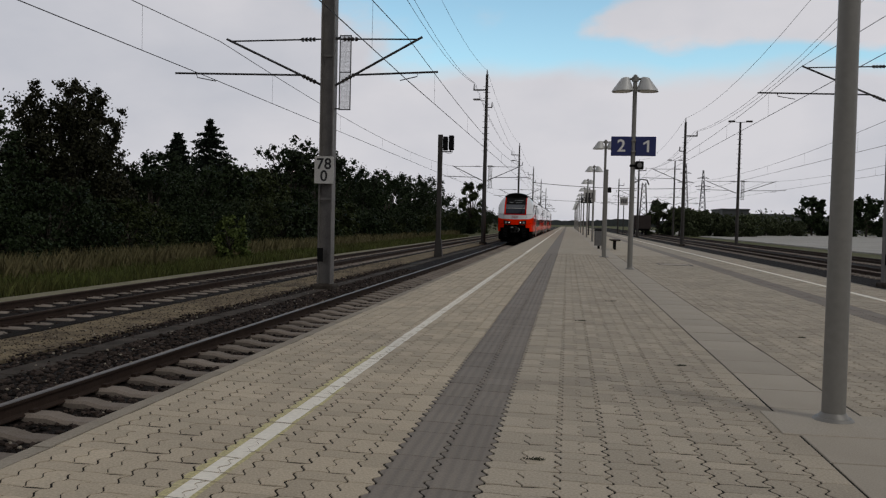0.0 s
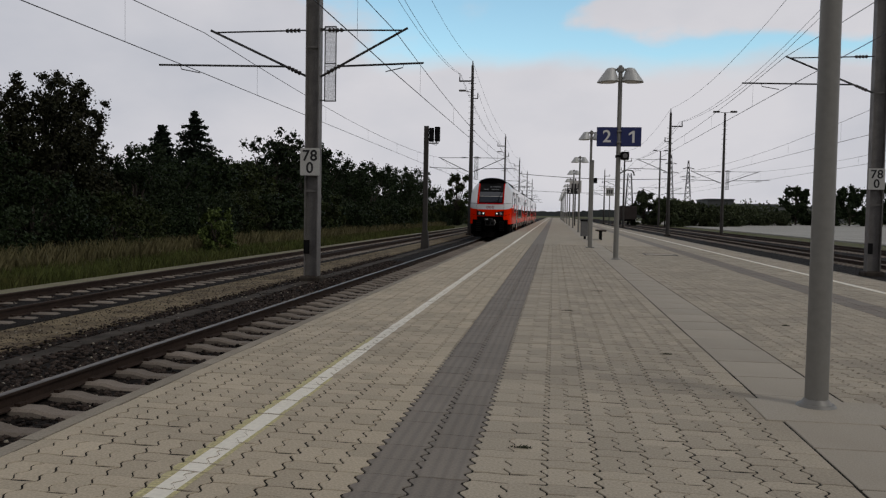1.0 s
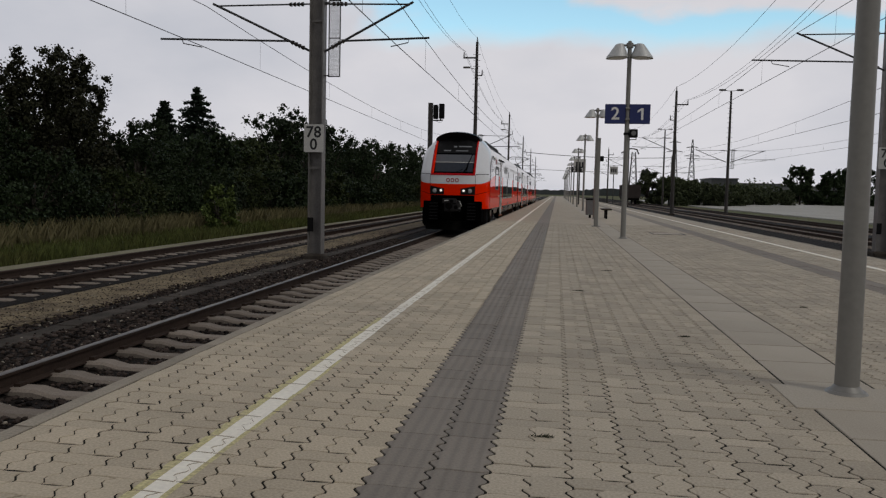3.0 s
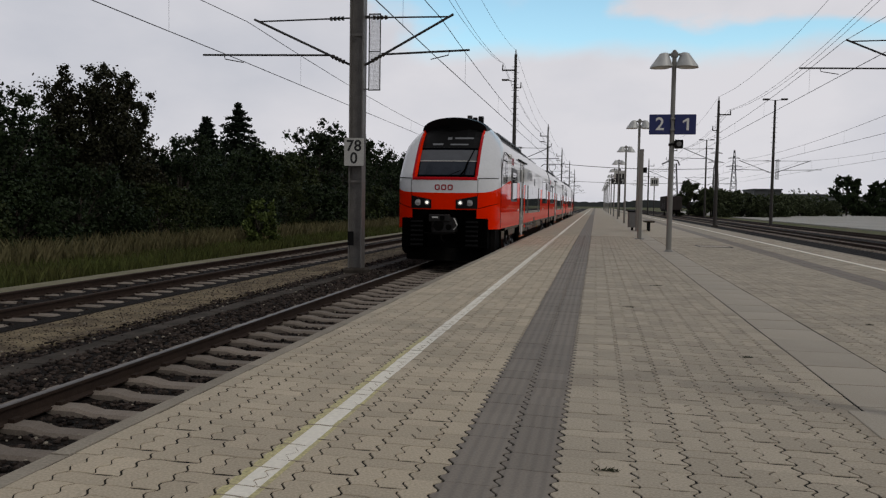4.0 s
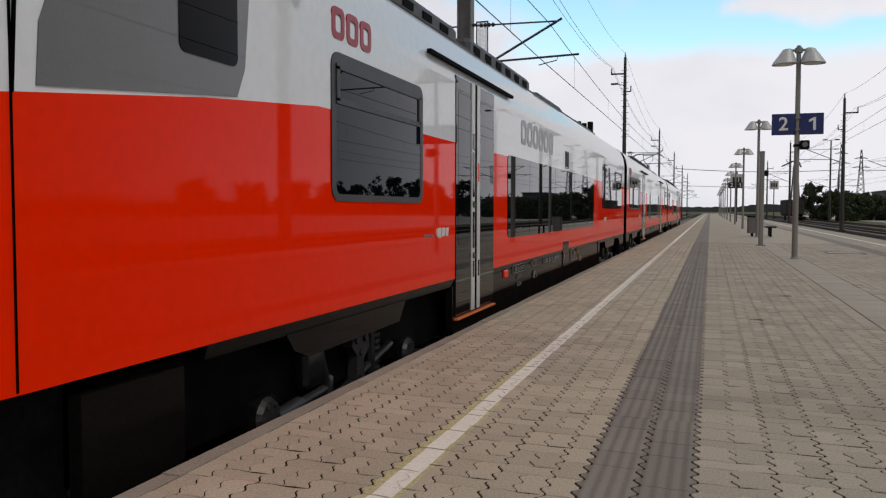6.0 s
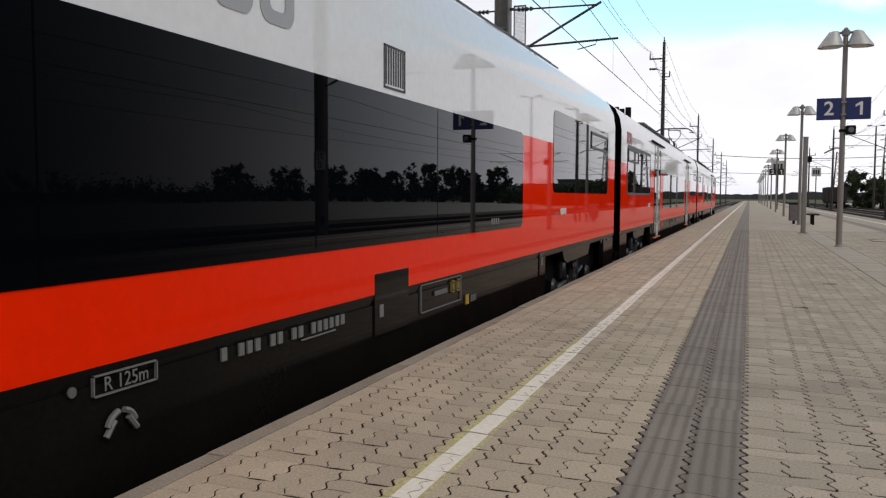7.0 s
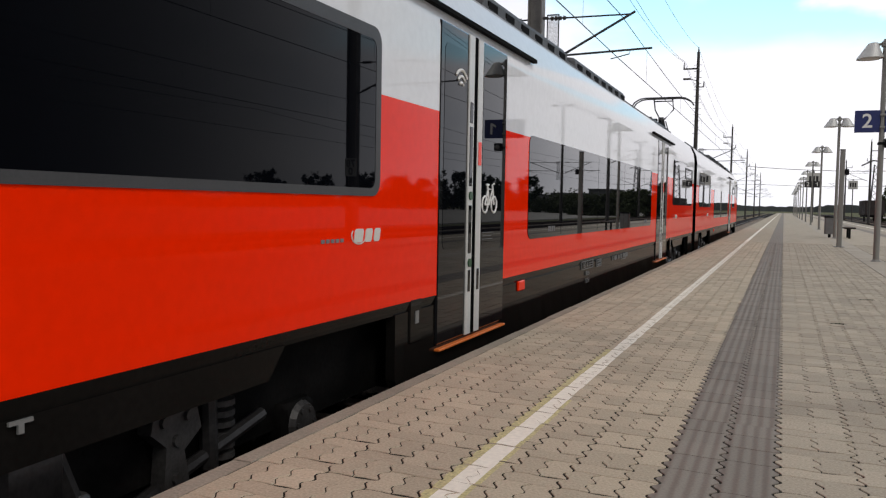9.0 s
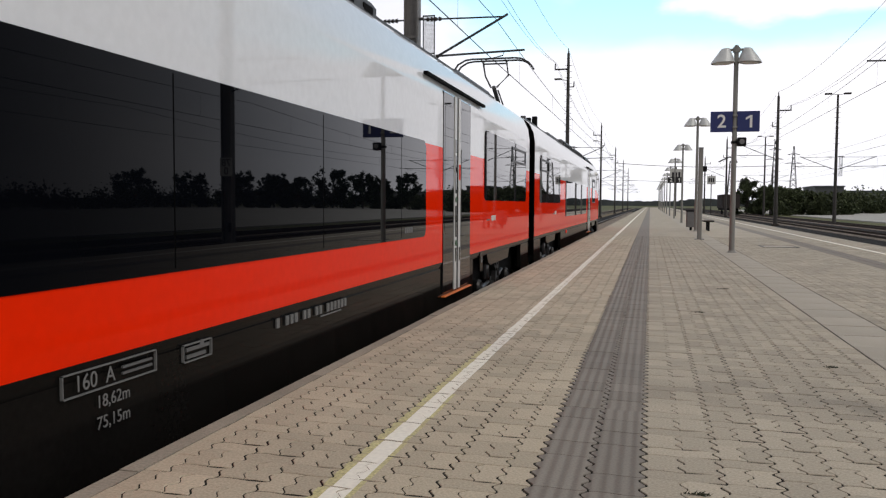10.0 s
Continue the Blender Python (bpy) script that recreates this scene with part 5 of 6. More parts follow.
    for y in (22.66, 23.38, 27.4):
        marking_bars(c1 if y < 24 else c2, [(y - 0.05, y + 0.05, 0.315, 0.33), (y - 0.012, y + 0.012, 0.28, 0.315)])
    # ventilation grille
    s = Shape()
    for k in range(8):
        s.box(1.40, 1.416, 13.47 + k * 0.043, 13.487 + k * 0.043, 1.90, 2.16)
    for a, b, c_, d in ((13.44, 13.82, 1.87, 1.885), (13.44, 13.82, 2.165, 2.18), (13.44, 13.455, 1.87, 2.18), (13.805, 13.82, 1.87, 2.18)):
        s.box(1.40, 1.416, a, b, c_, d)
    tmake(s, "vent_grille", T_ROOF, c1)
    # bicycle and wireless signs on the doors
    for c, y in ((c2, 32.24),):
        s = Shape()
        def seg(pts, r=0.010):
            s.tube([(1.4215, y + a * 0.85, 1.11 + b * 0.85) for a, b in pts], r, 6)
        for cx in (-0.13, 0.15):
            seg([(cx + 0.085 * math.cos(k * math.pi / 8), 0.085 * math.sin(k * math.pi / 8)) for k in range(17)])
        seg([(-0.13, 0), (-0.04, 0.16), (0.10, 0.16), (0.0, 0.0), (-0.13, 0)])
        seg([(0.0, 0.0), (-0.06, 0.20)])
        seg([(-0.10, 0.205), (-0.02, 0.205)])
        seg([(0.15, 0), (0.09, 0.21), (0.15, 0.22)])
        tmake(s, "bicycle_sign", SIGNWHITE, c, "white bicycle pictogram")
        for k, wd in enumerate((0.30, 0.24, 0.27)):
            marking_bars(c, [(y - 0.16, y - 0.16 + wd, 0.86 - 0.028 * k, 0.866 - 0.028 * k)], T_DIM, x=1.4225)
        s = Shape()
        for r in (0.05, 0.10, 0.15):
            s.tube([(1.4215, 31.52 + r * math.sin(a), 2.03 + r * math.cos(a)) for a in (radians(-50 + 10 * k) for k in range(11))], 0.013, 6)
        tmake(s, "wireless_sign", SIGNWHITE, c, "white wireless pictogram")


T_CABGREY = material("cab_grey", (0.15, 0.152, 0.155), 0.3, spec=0.25, coat=0.05, var=0.08, bump=0)
lacquer(T_CABGREY, 0.8, 3.0, 0.02)
T_FRAME = material("vent_grey", (0.045, 0.046, 0.048), 0.45, spec=0.3, var=0.12, bump=0.02)
T_DAMP = material("damper_grey", (0.050, 0.048, 0.047), 0.45, spec=0.4, metal=0.3, var=0.4, scale=8, fine=50, second=(0.02, 0.019, 0.018), bump=0.15)
T_MARKW = material("mark_white", (0.62, 0.61, 0.56), 0.5, var=0.08, bump=0)
T_DULLYELLOW = material("dull_yellow", (0.22, 0.17, 0.04), 0.5, var=0.15, bump=0)
T_BLIND = material("sun_blind", (0.10, 0.107, 0.12), 0.3, var=0.15, bump=0)
T_DASH = material("dashboard", (0.022, 0.029, 0.042), 0.15, var=0.3, bump=0)
T_DULL = material("dull_marking", (0.15, 0.15, 0.145), 0.5, var=0.2, bump=0)
T_DIM = material("dim_marking", (0.11, 0.11, 0.11), 0.5, var=0.2, bump=0)
T_OUTLINE = material("logo_grey", (0.34, 0.35, 0.37), 0.4, var=0.05, bump=0)
build_train()

# ---------- platform furniture ----------
LAMP_X, LAMP_Y = 5.765, [4.52 + 16 * k for k in range(13)]


def lamp_post():
    p = base("platform_lamp", pose(LAMP_X - 0.006, LAMP_Y[0], 0), "tall grey steel platform lamp with two conical shades", "lamp post", "platform lamps")
    s = Shape()
    s.tube([(0, 0, -0.02), (0, 0, 2.4), (0, 0, 4.84)], 0.066, 16, 0, 0.052)
    s.disc((0, 0, 4.84), "z", 0.055, 0.03, 14, 0, 0.03)
    s.make("pole", POLEG, p, smooth=40)
    s = Shape()
    s.disc((0, 0, 0.001), "z", 0.12, 0.02, 16, 0, 0.10)
    s.disc((0, 0, 0.02), "z", 0.09, 0.03, 16, 0, 0.068)
    s.make("foot_collar", POLEG, p, smooth=40)
    s = Shape()
    s.tube([(-0.30, 0, 4.76), (0.30, 0, 4.76)], 0.03, 8)
    s.disc((0, 0, 4.70), "z", 0.085, 0.11, 14)
    s.make("bracket", POLEG, p)
    for sg in (-1, 1):
        s = Shape()
        n = 20
        rings = []
        for r, dx, z in ((0.07, 0.0, 4.80), (0.10, 0.01, 4.785), (0.26, 0.06, 4.50), (0.275, 0.065, 4.455), (0.262, 0.065, 4.455), (0.24, 0.06, 4.49)):
            rings.append([(sg * (0.235 + dx) + r * math.cos(2 * math.pi * i / n), r * math.sin(2 * math.pi * i / n), z + 0.05 * (r * math.cos(2 * math.pi * i / n)) * -sg) for i in range(n)])
        s.rings(rings)
        sh = s.make("shade", SHADEM, p, "pale grey conical lamp shade", smooth=30)
        s = Shape()
        s.disc((sg * 0.30, 0, 4.44), "z", 0.20, 0.05, 16, 0, 0.235)
        s.make("lens", SHADEIN, sh, smooth=40)
    for k, y in enumerate(LAMP_Y):
        if k:
            copy_thing(p, pose(LAMP_X, y, 0, 0, 0, rnd.uniform(-2, 2)))


def track_sign(y, face=None):
    p = base("platform_sign", pose(LAMP_X, y - 0.02, 2.845), ("black" if face else "dark blue") + " platform sign with white track numbers on a lamp post", "sign", "track number signs")
    for x0, x1, tx in ((-0.548, -0.048, "2"), (0.048, 0.548, "1")):
        s = Shape()
        s.box(x0, x1, -0.04, 0.04, 0, 0.48, c=0.008)
        b = s.make("sign_panel", face or SIGNBLUE, p)
        c = (x0 + x1) / 2
        if tx == "1":
            s = Shape()
            s.prism([(c + u, 0.24 + v) for u, v in ((0.028, -0.145), (0.084, -0.145), (0.084, 0.145), (0.040, 0.145), (-0.062, 0.085), (-0.062, 0.030), (0.028, 0.082))], "y", -0.044, -0.041)
            s.make("number", SIGNWHITE, b)
        else:
            lettering("number", tx, 0.43, SIGNWHITE, b, pose(c, -0.0415, 0.235), thick=0.003, bold=0.006)
    for z in (0.08, 0.35):
        s = Shape()
        s.box(-0.055, 0.055, -0.075, 0.075, z, z + 0.05, c=0.01)
        s.make("clamp", POLEG, p)


def small_camera(y):
    p = base("loudspeaker", pose(LAMP_X, y, 2.5), "small black box loudspeaker clamped to a lamp post", "loudspeaker")
    s = Shape()
    s.box(0.06, 0.26, -0.12, 0.10, 0.01, 0.21, c=0.02)
    s.make("housing", BLACKM, p)
    s = Shape()
    s.disc((0.16, -0.122, 0.11), "y", 0.06, -0.01, 14)
    s.make("cone", BINM, p)
    s = Shape()
    s.box(-0.075, 0.07, -0.07, 0.07, 0.07, 0.13, c=0.01)
    s.make("clamp", BLACKM, p)


def furniture():
    p = base("info_post", pose(5.44, 27.9, 0), "stout grey steel post on the platform", "post")
    s = Shape()
    s.prism(round_rect(-0.072, 0.072, -0.072, 0.072, 0.03), "z", 0, 2.94)
    s.make("column", POLEG, p, smooth=40)
    s = Shape()
    s.prism(round_rect(-0.077, 0.077, -0.077, 0.077, 0.03), "z", 2.94, 2.98)
    s.make("cap", BINM, p)
    s = Shape()
    s.box(0.07, 0.19, -0.08, 0.06, 2.20, 2.38, c=0.02)
    s.make("speaker", BLACKM, p)
    s = Shape()
    s.box(-0.15, 0.15, -0.13, 0.13, 0.0, 0.02, c=0.005)
    s.make("foot_plate", BINM, p)
    b = base("litter_bin", pose(5.62, 37.6, 0), "grey steel litter bin beside the lamp row", "bin")
    s = Shape()
    s.prism(round_rect(-0.20, 0.20, -0.20, 0.20, 0.06), "z", 0.14, 0.82)
    s.make("bin_body", BINM, b, smooth=40)
    s = Shape()
    s.prism(round_rect(-0.22, 0.22, -0.22, 0.22, 0.07), "z", 0.82, 0.88)
    s.make("rim", BLACKM, b)
    s = Shape()
    s.box(-0.05, 0.05, -0.05, 0.05, 0, 0.15)
    s.make("stand", BLACKM, b)
    n = base("bench", pose(6.32, 37.4, 0), "small dark slatted platform bench", "bench")
    for k in range(4):
        s = Shape()
        s.box(-0.22 + k * 0.115, -0.12 + k * 0.115, -0.75, 0.75, 0.42, 0.455, c=0.006)
        s.make("slat", WOODM, n)
    for y in (-0.55, 0.55):
        s = Shape()
        s.box(-0.04, 0.04, y - 0.04, y + 0.04, 0, 0.42)
        s.box(-0.2, 0.22, y - 0.03, y + 0.03, 0.38, 0.42)
        s.make("leg", BLACKM, n)
    m = base("manhole_cover", pose(7.27, 23.8, 0), "rectangular steel access cover set in the paving", "manhole cover")
    s = Shape()
    s.box(-0.42, 0.42, -0.42, 0.42, -0.02, 0.004, c=0.003)
    s.make("plate", SLABC, m)
    s = Shape()
    for a, b_, c, d in ((-0.46, 0.46, -0.46, -0.42), (-0.46, 0.46, 0.42, 0.46), (-0.46, -0.42, -0.42, 0.42), (0.42, 0.46, -0.42, 0.42)):
        s.box(a, b_, c, d, -0.02, 0.007)
    s.make("frame", BLACKM, m)
    for x, y, r in ((4.39, 9.0, 0.06), (4.07, 3.33, 0.035), (4.85, 11.6, 0.07), (5.12, 6.2, 0.03), (6.6, 8.3, 0.03)):
        s = Shape()
        for _ in range(46):
            a, d = rnd.uniform(0, 6.28), rnd.uniform(0, r)
            px, py = x + d * math.cos(a) * 1.5, y + d * math.sin(a) * 0.5
            h, w, l = rnd.uniform(0.004, 0.014), rnd.uniform(0.003, 0.006), rnd.uniform(-0.02, 0.02)
            s.add([(px - w, py, 0.0), (px + w, py, 0.0), (px + l, py + l, h)], [(0, 1, 2)])
        s.make("weed", MOSS, label="low dark weeds growing in the paving joints", category="weed", kind="stuff")
    # concrete footing round the nearest pole
    s = Shape()
    s.box(5.38, 6.15, 4.12, 4.66, -0.03, 0.006, c=0.004)
    s.make("pole_footing", SLABC, label="square concrete footing round the lamp post", category="footing", kind="structure")


MOSS = material("weed", (0.030, 0.034, 0.014), 0.8, var=0.4, bump=0)

# ---------- masts and overhead line ----------
CW_Z, MW_Z = 4.76, 5.85


def insulator(s, a, b, mat=1):
    a, b = Vector(a), Vector(b)
    for k in range(4):
        p = a.lerp(b, k / 4 + 0.03)
        q = a.lerp(b, k / 4 + 0.18)
        s.tube([p, q], 0.062, 8, mat, 0.045)


def cantilever(parent, x0, reach, z=0.0, reg=1.25):
    """One bracket arm: stay tube, diagonal, registration arm and steady arm. reach is signed."""
    d = 1 if reach > 0 else -1
    r = abs(reach)
    P = lambda u, zz: (x0 + d * u, 0, zz + z)
    for name, pts, rad in (("stay", (P(0.0, MW_Z + 0.03), P(r * 0.93, MW_Z)), 0.022), ("diagonal", (P(0.0, 4.66), P(r * 0.97, MW_Z + 0.06)), 0.032),
                           ("registration_arm", (P(r * 0.21, 4.93), P(r * reg, 5.0)), 0.028), ("steady_arm", (P(r * (reg - 0.22), 4.97), P(r * (reg - 0.23), 4.88), P(r * (reg - 0.42), CW_Z + 0.02)), 0.014)):
        s = Shape()
        s.tube(pts, rad, 7)
        if name in ("stay", "diagonal"):
            v0, v1 = Vector(pts[0]), Vector(pts[1])
            dd = (v1 - v0).normalized()
            insulator(s, v0 + dd * 0.2, v0 + dd * 0.62)
        s.make(name, [ARMG, INSUL], parent)


def mast(x, y, w, top, arms, style, label, crossarm=0, guard=0.0, lift=0.0, regs=(1.25, 1.25)):
    p = base("overhead_mast", pose(x, y, -0.8), label, "mast", "overhead line masts")
    z0 = 0.8
    s = Shape()
    if style == "beam":
        h = w / 2
        s.box(-h, -h + 0.03, -0.16, 0.16, -0.1, top + z0)
        s.box(h - 0.03, h, -0.16, 0.16, -0.1, top + z0)
        s.box(-h + 0.03, h - 0.03, -0.012, 0.012, -0.1, top + z0)
        for k in (2.4, 6.2, 9.4):
            s.box(-h + 0.03, h - 0.03, -0.10, -0.08, k, k + 0.06)
    else:
        s.tube([(0, 0, -0.1), (0, 0, top + z0)], w / 2, 10, 0, w / 2 * 0.55)
        k = 2.0
        while k < top + z0 - 1:
            s.box(-w / 2 - 0.10, w / 2 + 0.10, -0.015, 0.015, k, k + 0.03)
            k += 0.5 if k > top * 0.55 else 3
    s.make("post", MASTG if style == "beam" else MASTD, p, bevel=0.0)
    s = Shape()
    s.box(-w * 0.75, w * 0.75, -0.32, 0.32, -0.2, 0.16, c=0.05)
    s.make("foundation", DUCTC, p)
    if style == "beam":
        s = Shape()
        s.box(-w / 2 - 0.004, -w / 2 + 0.16, -0.175, -0.162, 0.75, 1.12, c=0.004)
        s.make("earthing_plate", BLACKM, p, "black plate near the foot of the mast")
    holder = p
    for reach, reg in zip(arms, regs):
        cantilever(holder, (w / 2) * (1 if reach > 0 else -1), reach, 0.8 + lift, reg)
    if crossarm:
        # one long arm with an upright insulator, a small street-lamp head below it and a short bracket behind
        d, zt = crossarm, top + z0
        s = Shape()
        s.box(*sorted((0, d * 1.15)), -0.05, 0.05, zt - 1.38, zt - 1.26)
        ca = s.make("crossarm", MASTD, p)
        s = Shape()
        s.box(*sorted((0, -d * 0.5)), -0.04, 0.04, zt - 2.85, zt - 2.77)
        s.make("bracket", MASTD, p)
        for xx, zz in ((d * 1.1, zt - 1.26), (0, zt), (-d * 0.48, zt - 2.77)):
            s = Shape()
            s.disc((xx, 0, zz), "z", 0.06, 0.42, 8, 0, 0.035)
            s.make("insulator", INSUL, ca)
        if style == "pole" and d < 0:
            s = Shape()
            s.tube([(0, 0, zt - 2.3), (d * 0.5, 0, zt - 2.18), (d * 1.0, 0, zt - 2.12)], 0.035, 6)
            s.box(*sorted((d * 0.55, d * 1.15)), -0.13, 0.13, zt - 2.2, zt - 2.06, c=0.03)
            s.make("lamp_head", MASTG, p)
    if guard:
        s = Shape()
        a, b, za, zb = w / 2 + 0.10, w / 2 + 0.42, 4.0 + z0, 5.98 + z0
        for u0, u1, v0, v1 in ((a, b, za, za + 0.025), (a, b, zb - 0.025, zb), (a, a + 0.025, za, zb), (b - 0.025, b, za, zb), (a, b, (za + zb) / 2, (za + zb) / 2 + 0.02)):
            s.box(u0, u1, -0.015, 0.015, v0, v1)
        s.box(w / 2, a, -0.02, 0.02, za + 0.02, za + 0.05)
        s.box(w / 2, a, -0.02, 0.02, zb - 0.08, zb - 0.05)
        fr = s.make("guard_frame", ARMG, p, "framed guard panel")
        s = Shape()
        for k in range(1, 14):
            u = a + (b - a) * k / 14
            s.box(u - 0.003, u + 0.003, -0.004, 0.004, za, zb)
        for k in range(1, 60):
            v = za + (zb - za) * k / 60
            s.box(a, b, -0.003, 0.003, v - 0.003, v + 0.003)
        s.make("guard_mesh", FINEMESH, fr)
    return p


def km_sign(x, y, zt):
    p = base("kilometre_sign", pose(x, y, zt), "white kilometre board with black figures fixed to a mast", "sign", "kilometre boards")
    s = Shape()
    s.prism(round_rect(-0.26, 0.26, -0.72, 0.0, 0.03), "y", -0.012, 0.012)
    b = s.make("board", BOARDW, p)
    lettering("figure", "78", 0.40, SIGNBLACK, b, pose(0, -0.0135, -0.21), spacing=1.05, bold=0.008)
    lettering("figure", "0", 0.40, SIGNBLACK, b, pose(0, -0.0135, -0.53), bold=0.008)
    s = Shape()
    s.box(-0.2, 0.2, 0.01, 0.10, -0.15, -0.11)
    s.box(-0.2, 0.2, 0.01, 0.10, -0.62, -0.58)
    s.make("bracket", MASTG, p)


def wire(pts, r=0.010, label="dark overhead wire", name="overhead_wire"):
    s = Shape()
    s.tube(pts, r, 5)
    s.make(name, WIREM, label=label, category="wire", group="overhead wires")


def sag(a, b, drop, n=10):
    return [tuple(a[i] + (b[i] - a[i]) * k / n - (4 * drop * (k / n) * (1 - k / n) if i == 2 else 0) for i in range(3)) for k in range(n + 1)]


def catenary(xs, ys, rc=0.011, lift=0.0):
    for k in range(len(ys) - 1):
        a, b = (xs[k], ys[k], CW_Z + lift), (xs[k + 1], ys[k + 1], CW_Z + lift)
        wire([a, b], rc, "dark contact wire above the track")
        ma, mb = (xs[k], ys[k], MW_Z + lift), (xs[k + 1], ys[k + 1], MW_Z + lift)
        line = sag(ma, mb, 0.55 if k else 0.30, 12)
        wire(line, rc * 0.9, "sagging carrier wire of the overhead line")
        s = Shape()
        for j in range(1, 12, 2):
            p = line[j]
            s.tube([p, (p[0], p[1], CW_Z + lift)], 0.0035, 4)
        s.make("dropper_wires", WIREM, label="thin dropper wires of the overhead line", category="wire", kind="stuff")


def overhead():
    ys = [-28.5, 20.72, 69.9, 118.5, 167.5, 216.5, 265.5]
    m = None
    for k, y in enumerate(ys):
        if k == 1:
            mast(-2.21, y, 0.37, 11.6, (2.40, -2.78), "beam", "tall grey steel overhead line mast between the tracks", guard=1, regs=(1.15, 1.50))
        elif k > 0:
            mast(-3.0, y, 0.42 if k == 2 else 0.36, 13.75 if k == 2 else 12.2, (2.9, -2.7), "pole", "tall dark overhead line mast between the tracks", crossarm=-1, guard=1 if k == 2 else 0)
    km_sign(-2.23, 20.49, 2.75)
    catenary([0.15, -0.05, 0.2, -0.1, 0.15, 0.0, 0.0], ys)
    catenary([-5.4, -5.28, -5.7, -5.4, -5.7, -5.5, -5.5], ys)
    # feeders: one on the mast tops, two side by side on the long arms, one on the short brackets
    for d1, d2, z1, z2, r in ((0.0, 0.0, 13.3, 14.1, 0.010), (-0.95, -1.1, 12.1, 13.0, 0.012), (-0.5, -1.0, 12.1, 13.0, 0.012)):
        wire(sag((-2.2 + d1, -28.5, z1 + 0.4), (-2.2 + d1, 20.7, z1), 1.3), r, "sagging feeder wire between mast tops")
        wire(sag((-2.2 + d1, 20.7, z1), (-3.0 + d2, 69.9, z2), 1.2), r, "sagging feeder wire between mast tops")
        for k in range(2, 5):
            wire(sag((-3.0 + d2, ys[k], z2 - (1.6 if k > 2 else 0)), (-3.0 + d2, ys[k + 1], z2 - 1.6), 1.0), r, "sagging feeder wire between mast tops")
    wire(sag((-2.52, ys[2], 11.45), (-2.32, ys[3], 9.85), 1.0), 0.010, "sagging feeder wire between mast tops")
    # yard side
    ry = [-22.0, 29.2, 81.8, 134.0, 186.0]
    mast(15.05, 29.2, 0.44, 11.6, (-2.95,), "beam", "grey steel mast beside the yard tracks", lift=0.78, regs=(1.45,))
    km_sign(15.0, 28.97, 2.86)
    for y in ry[2:]:
        mast(15.24, y, 0.40, 11.2, (-3.0,), "pole", "tall dark mast beside the yard tracks", crossarm=1, lift=0.78)
    catenary([11.9, 11.9, 12.1, 11.9, 12.0], ry, lift=0.78)
    for y in (36.0, 88.0, 140.0):
        if y > 60:
            p = mast(21.55, y, 0.36, 12.0, (-3.2, 3.6), "pole", "dark yard mast with two lamps on top", guard=1 if y == 88 else 0)
            for sg in (-1, 1):
                s = Shape()
                s.tube([(0, 0, 12.75), (sg * 0.75, 0, 12.85)], 0.03, 6)
                s.box(min(sg * 0.55, sg * 1.2), max(sg * 0.55, sg * 1.2), -0.15, 0.15, 12.78, 12.95, c=0.03)
                s.make("lamp_head", MASTD, p)
    catenary([17.4, 17.5, 17.4, 17.5], [-20.0, 36.0, 88.0, 140.0])
    catenary([24.2, 24.4, 24.2, 24.4], [-20.0, 36.0, 88.0, 140.0])
    for dx, z, z2 in ((0.85, 11.6, 10.3), (1.1, 11.5, 10.3), (0.0, 12.9, 11.6)):
        wire(sag((15.05 + dx, -22, z + 0.3), (15.05 + dx, 29.2, z), 1.2), 0.012, "sagging feeder wire on the yard side")
        wire(sag((15.05 + dx, 29.2, z), (15.24 + dx, 81.8, z2), 1.3), 0.012, "sagging feeder wire on the yard side")
        wire(sag((15.24 + dx, 81.8, z2), (15.24 + dx, 134, z2), 1.2), 0.012, "sagging feeder wire on the yard side")
    # cross span over the far end
    wire(sag((-2.8, 167.5, 9.3), (27, 172, 8.8), 0.5), 0.06, "heavy cross-span cable over the tracks")
    wire(sag((-2.8, 216, 7.3), (27, 216, 7.0), 0.3), 0.05, "heavy cross-span cable over the tracks")
    for y, z in ((172, 9.2), (216, 7.4)):
        mast(27.1, y, 0.36, z, (), "pole", "dark mast at the end of a cross-span")
    # white boards of the far signals, too far to read
    for x, y, z in ((6.3, 84, 4.2), (12.5, 126, 4.9)):
        p = base("signal_board", pose(x, y, -0.8), "pale square board with dark figures on a far post", "sign")
        s = Shape()
        s.tube([(0, 0.06, 0), (0, 0.06, z + 1.4)], 0.07, 8)
        s.make("post", MASTD, p)
        s = Shape()
        s.box(-0.6, 0.6, -0.03, 0.03, z, z + 1.2, c=0.01)
        b = s.make("board", BOARDW, p)
        for k in range(3):
            s = Shape()
            s.box(-0.4 + k * 0.3, -0.2 + k * 0.3, -0.036, -0.03, z + 0.3, z + 0.9)
            s.make("figure_bar", SIGNBLACK, b)


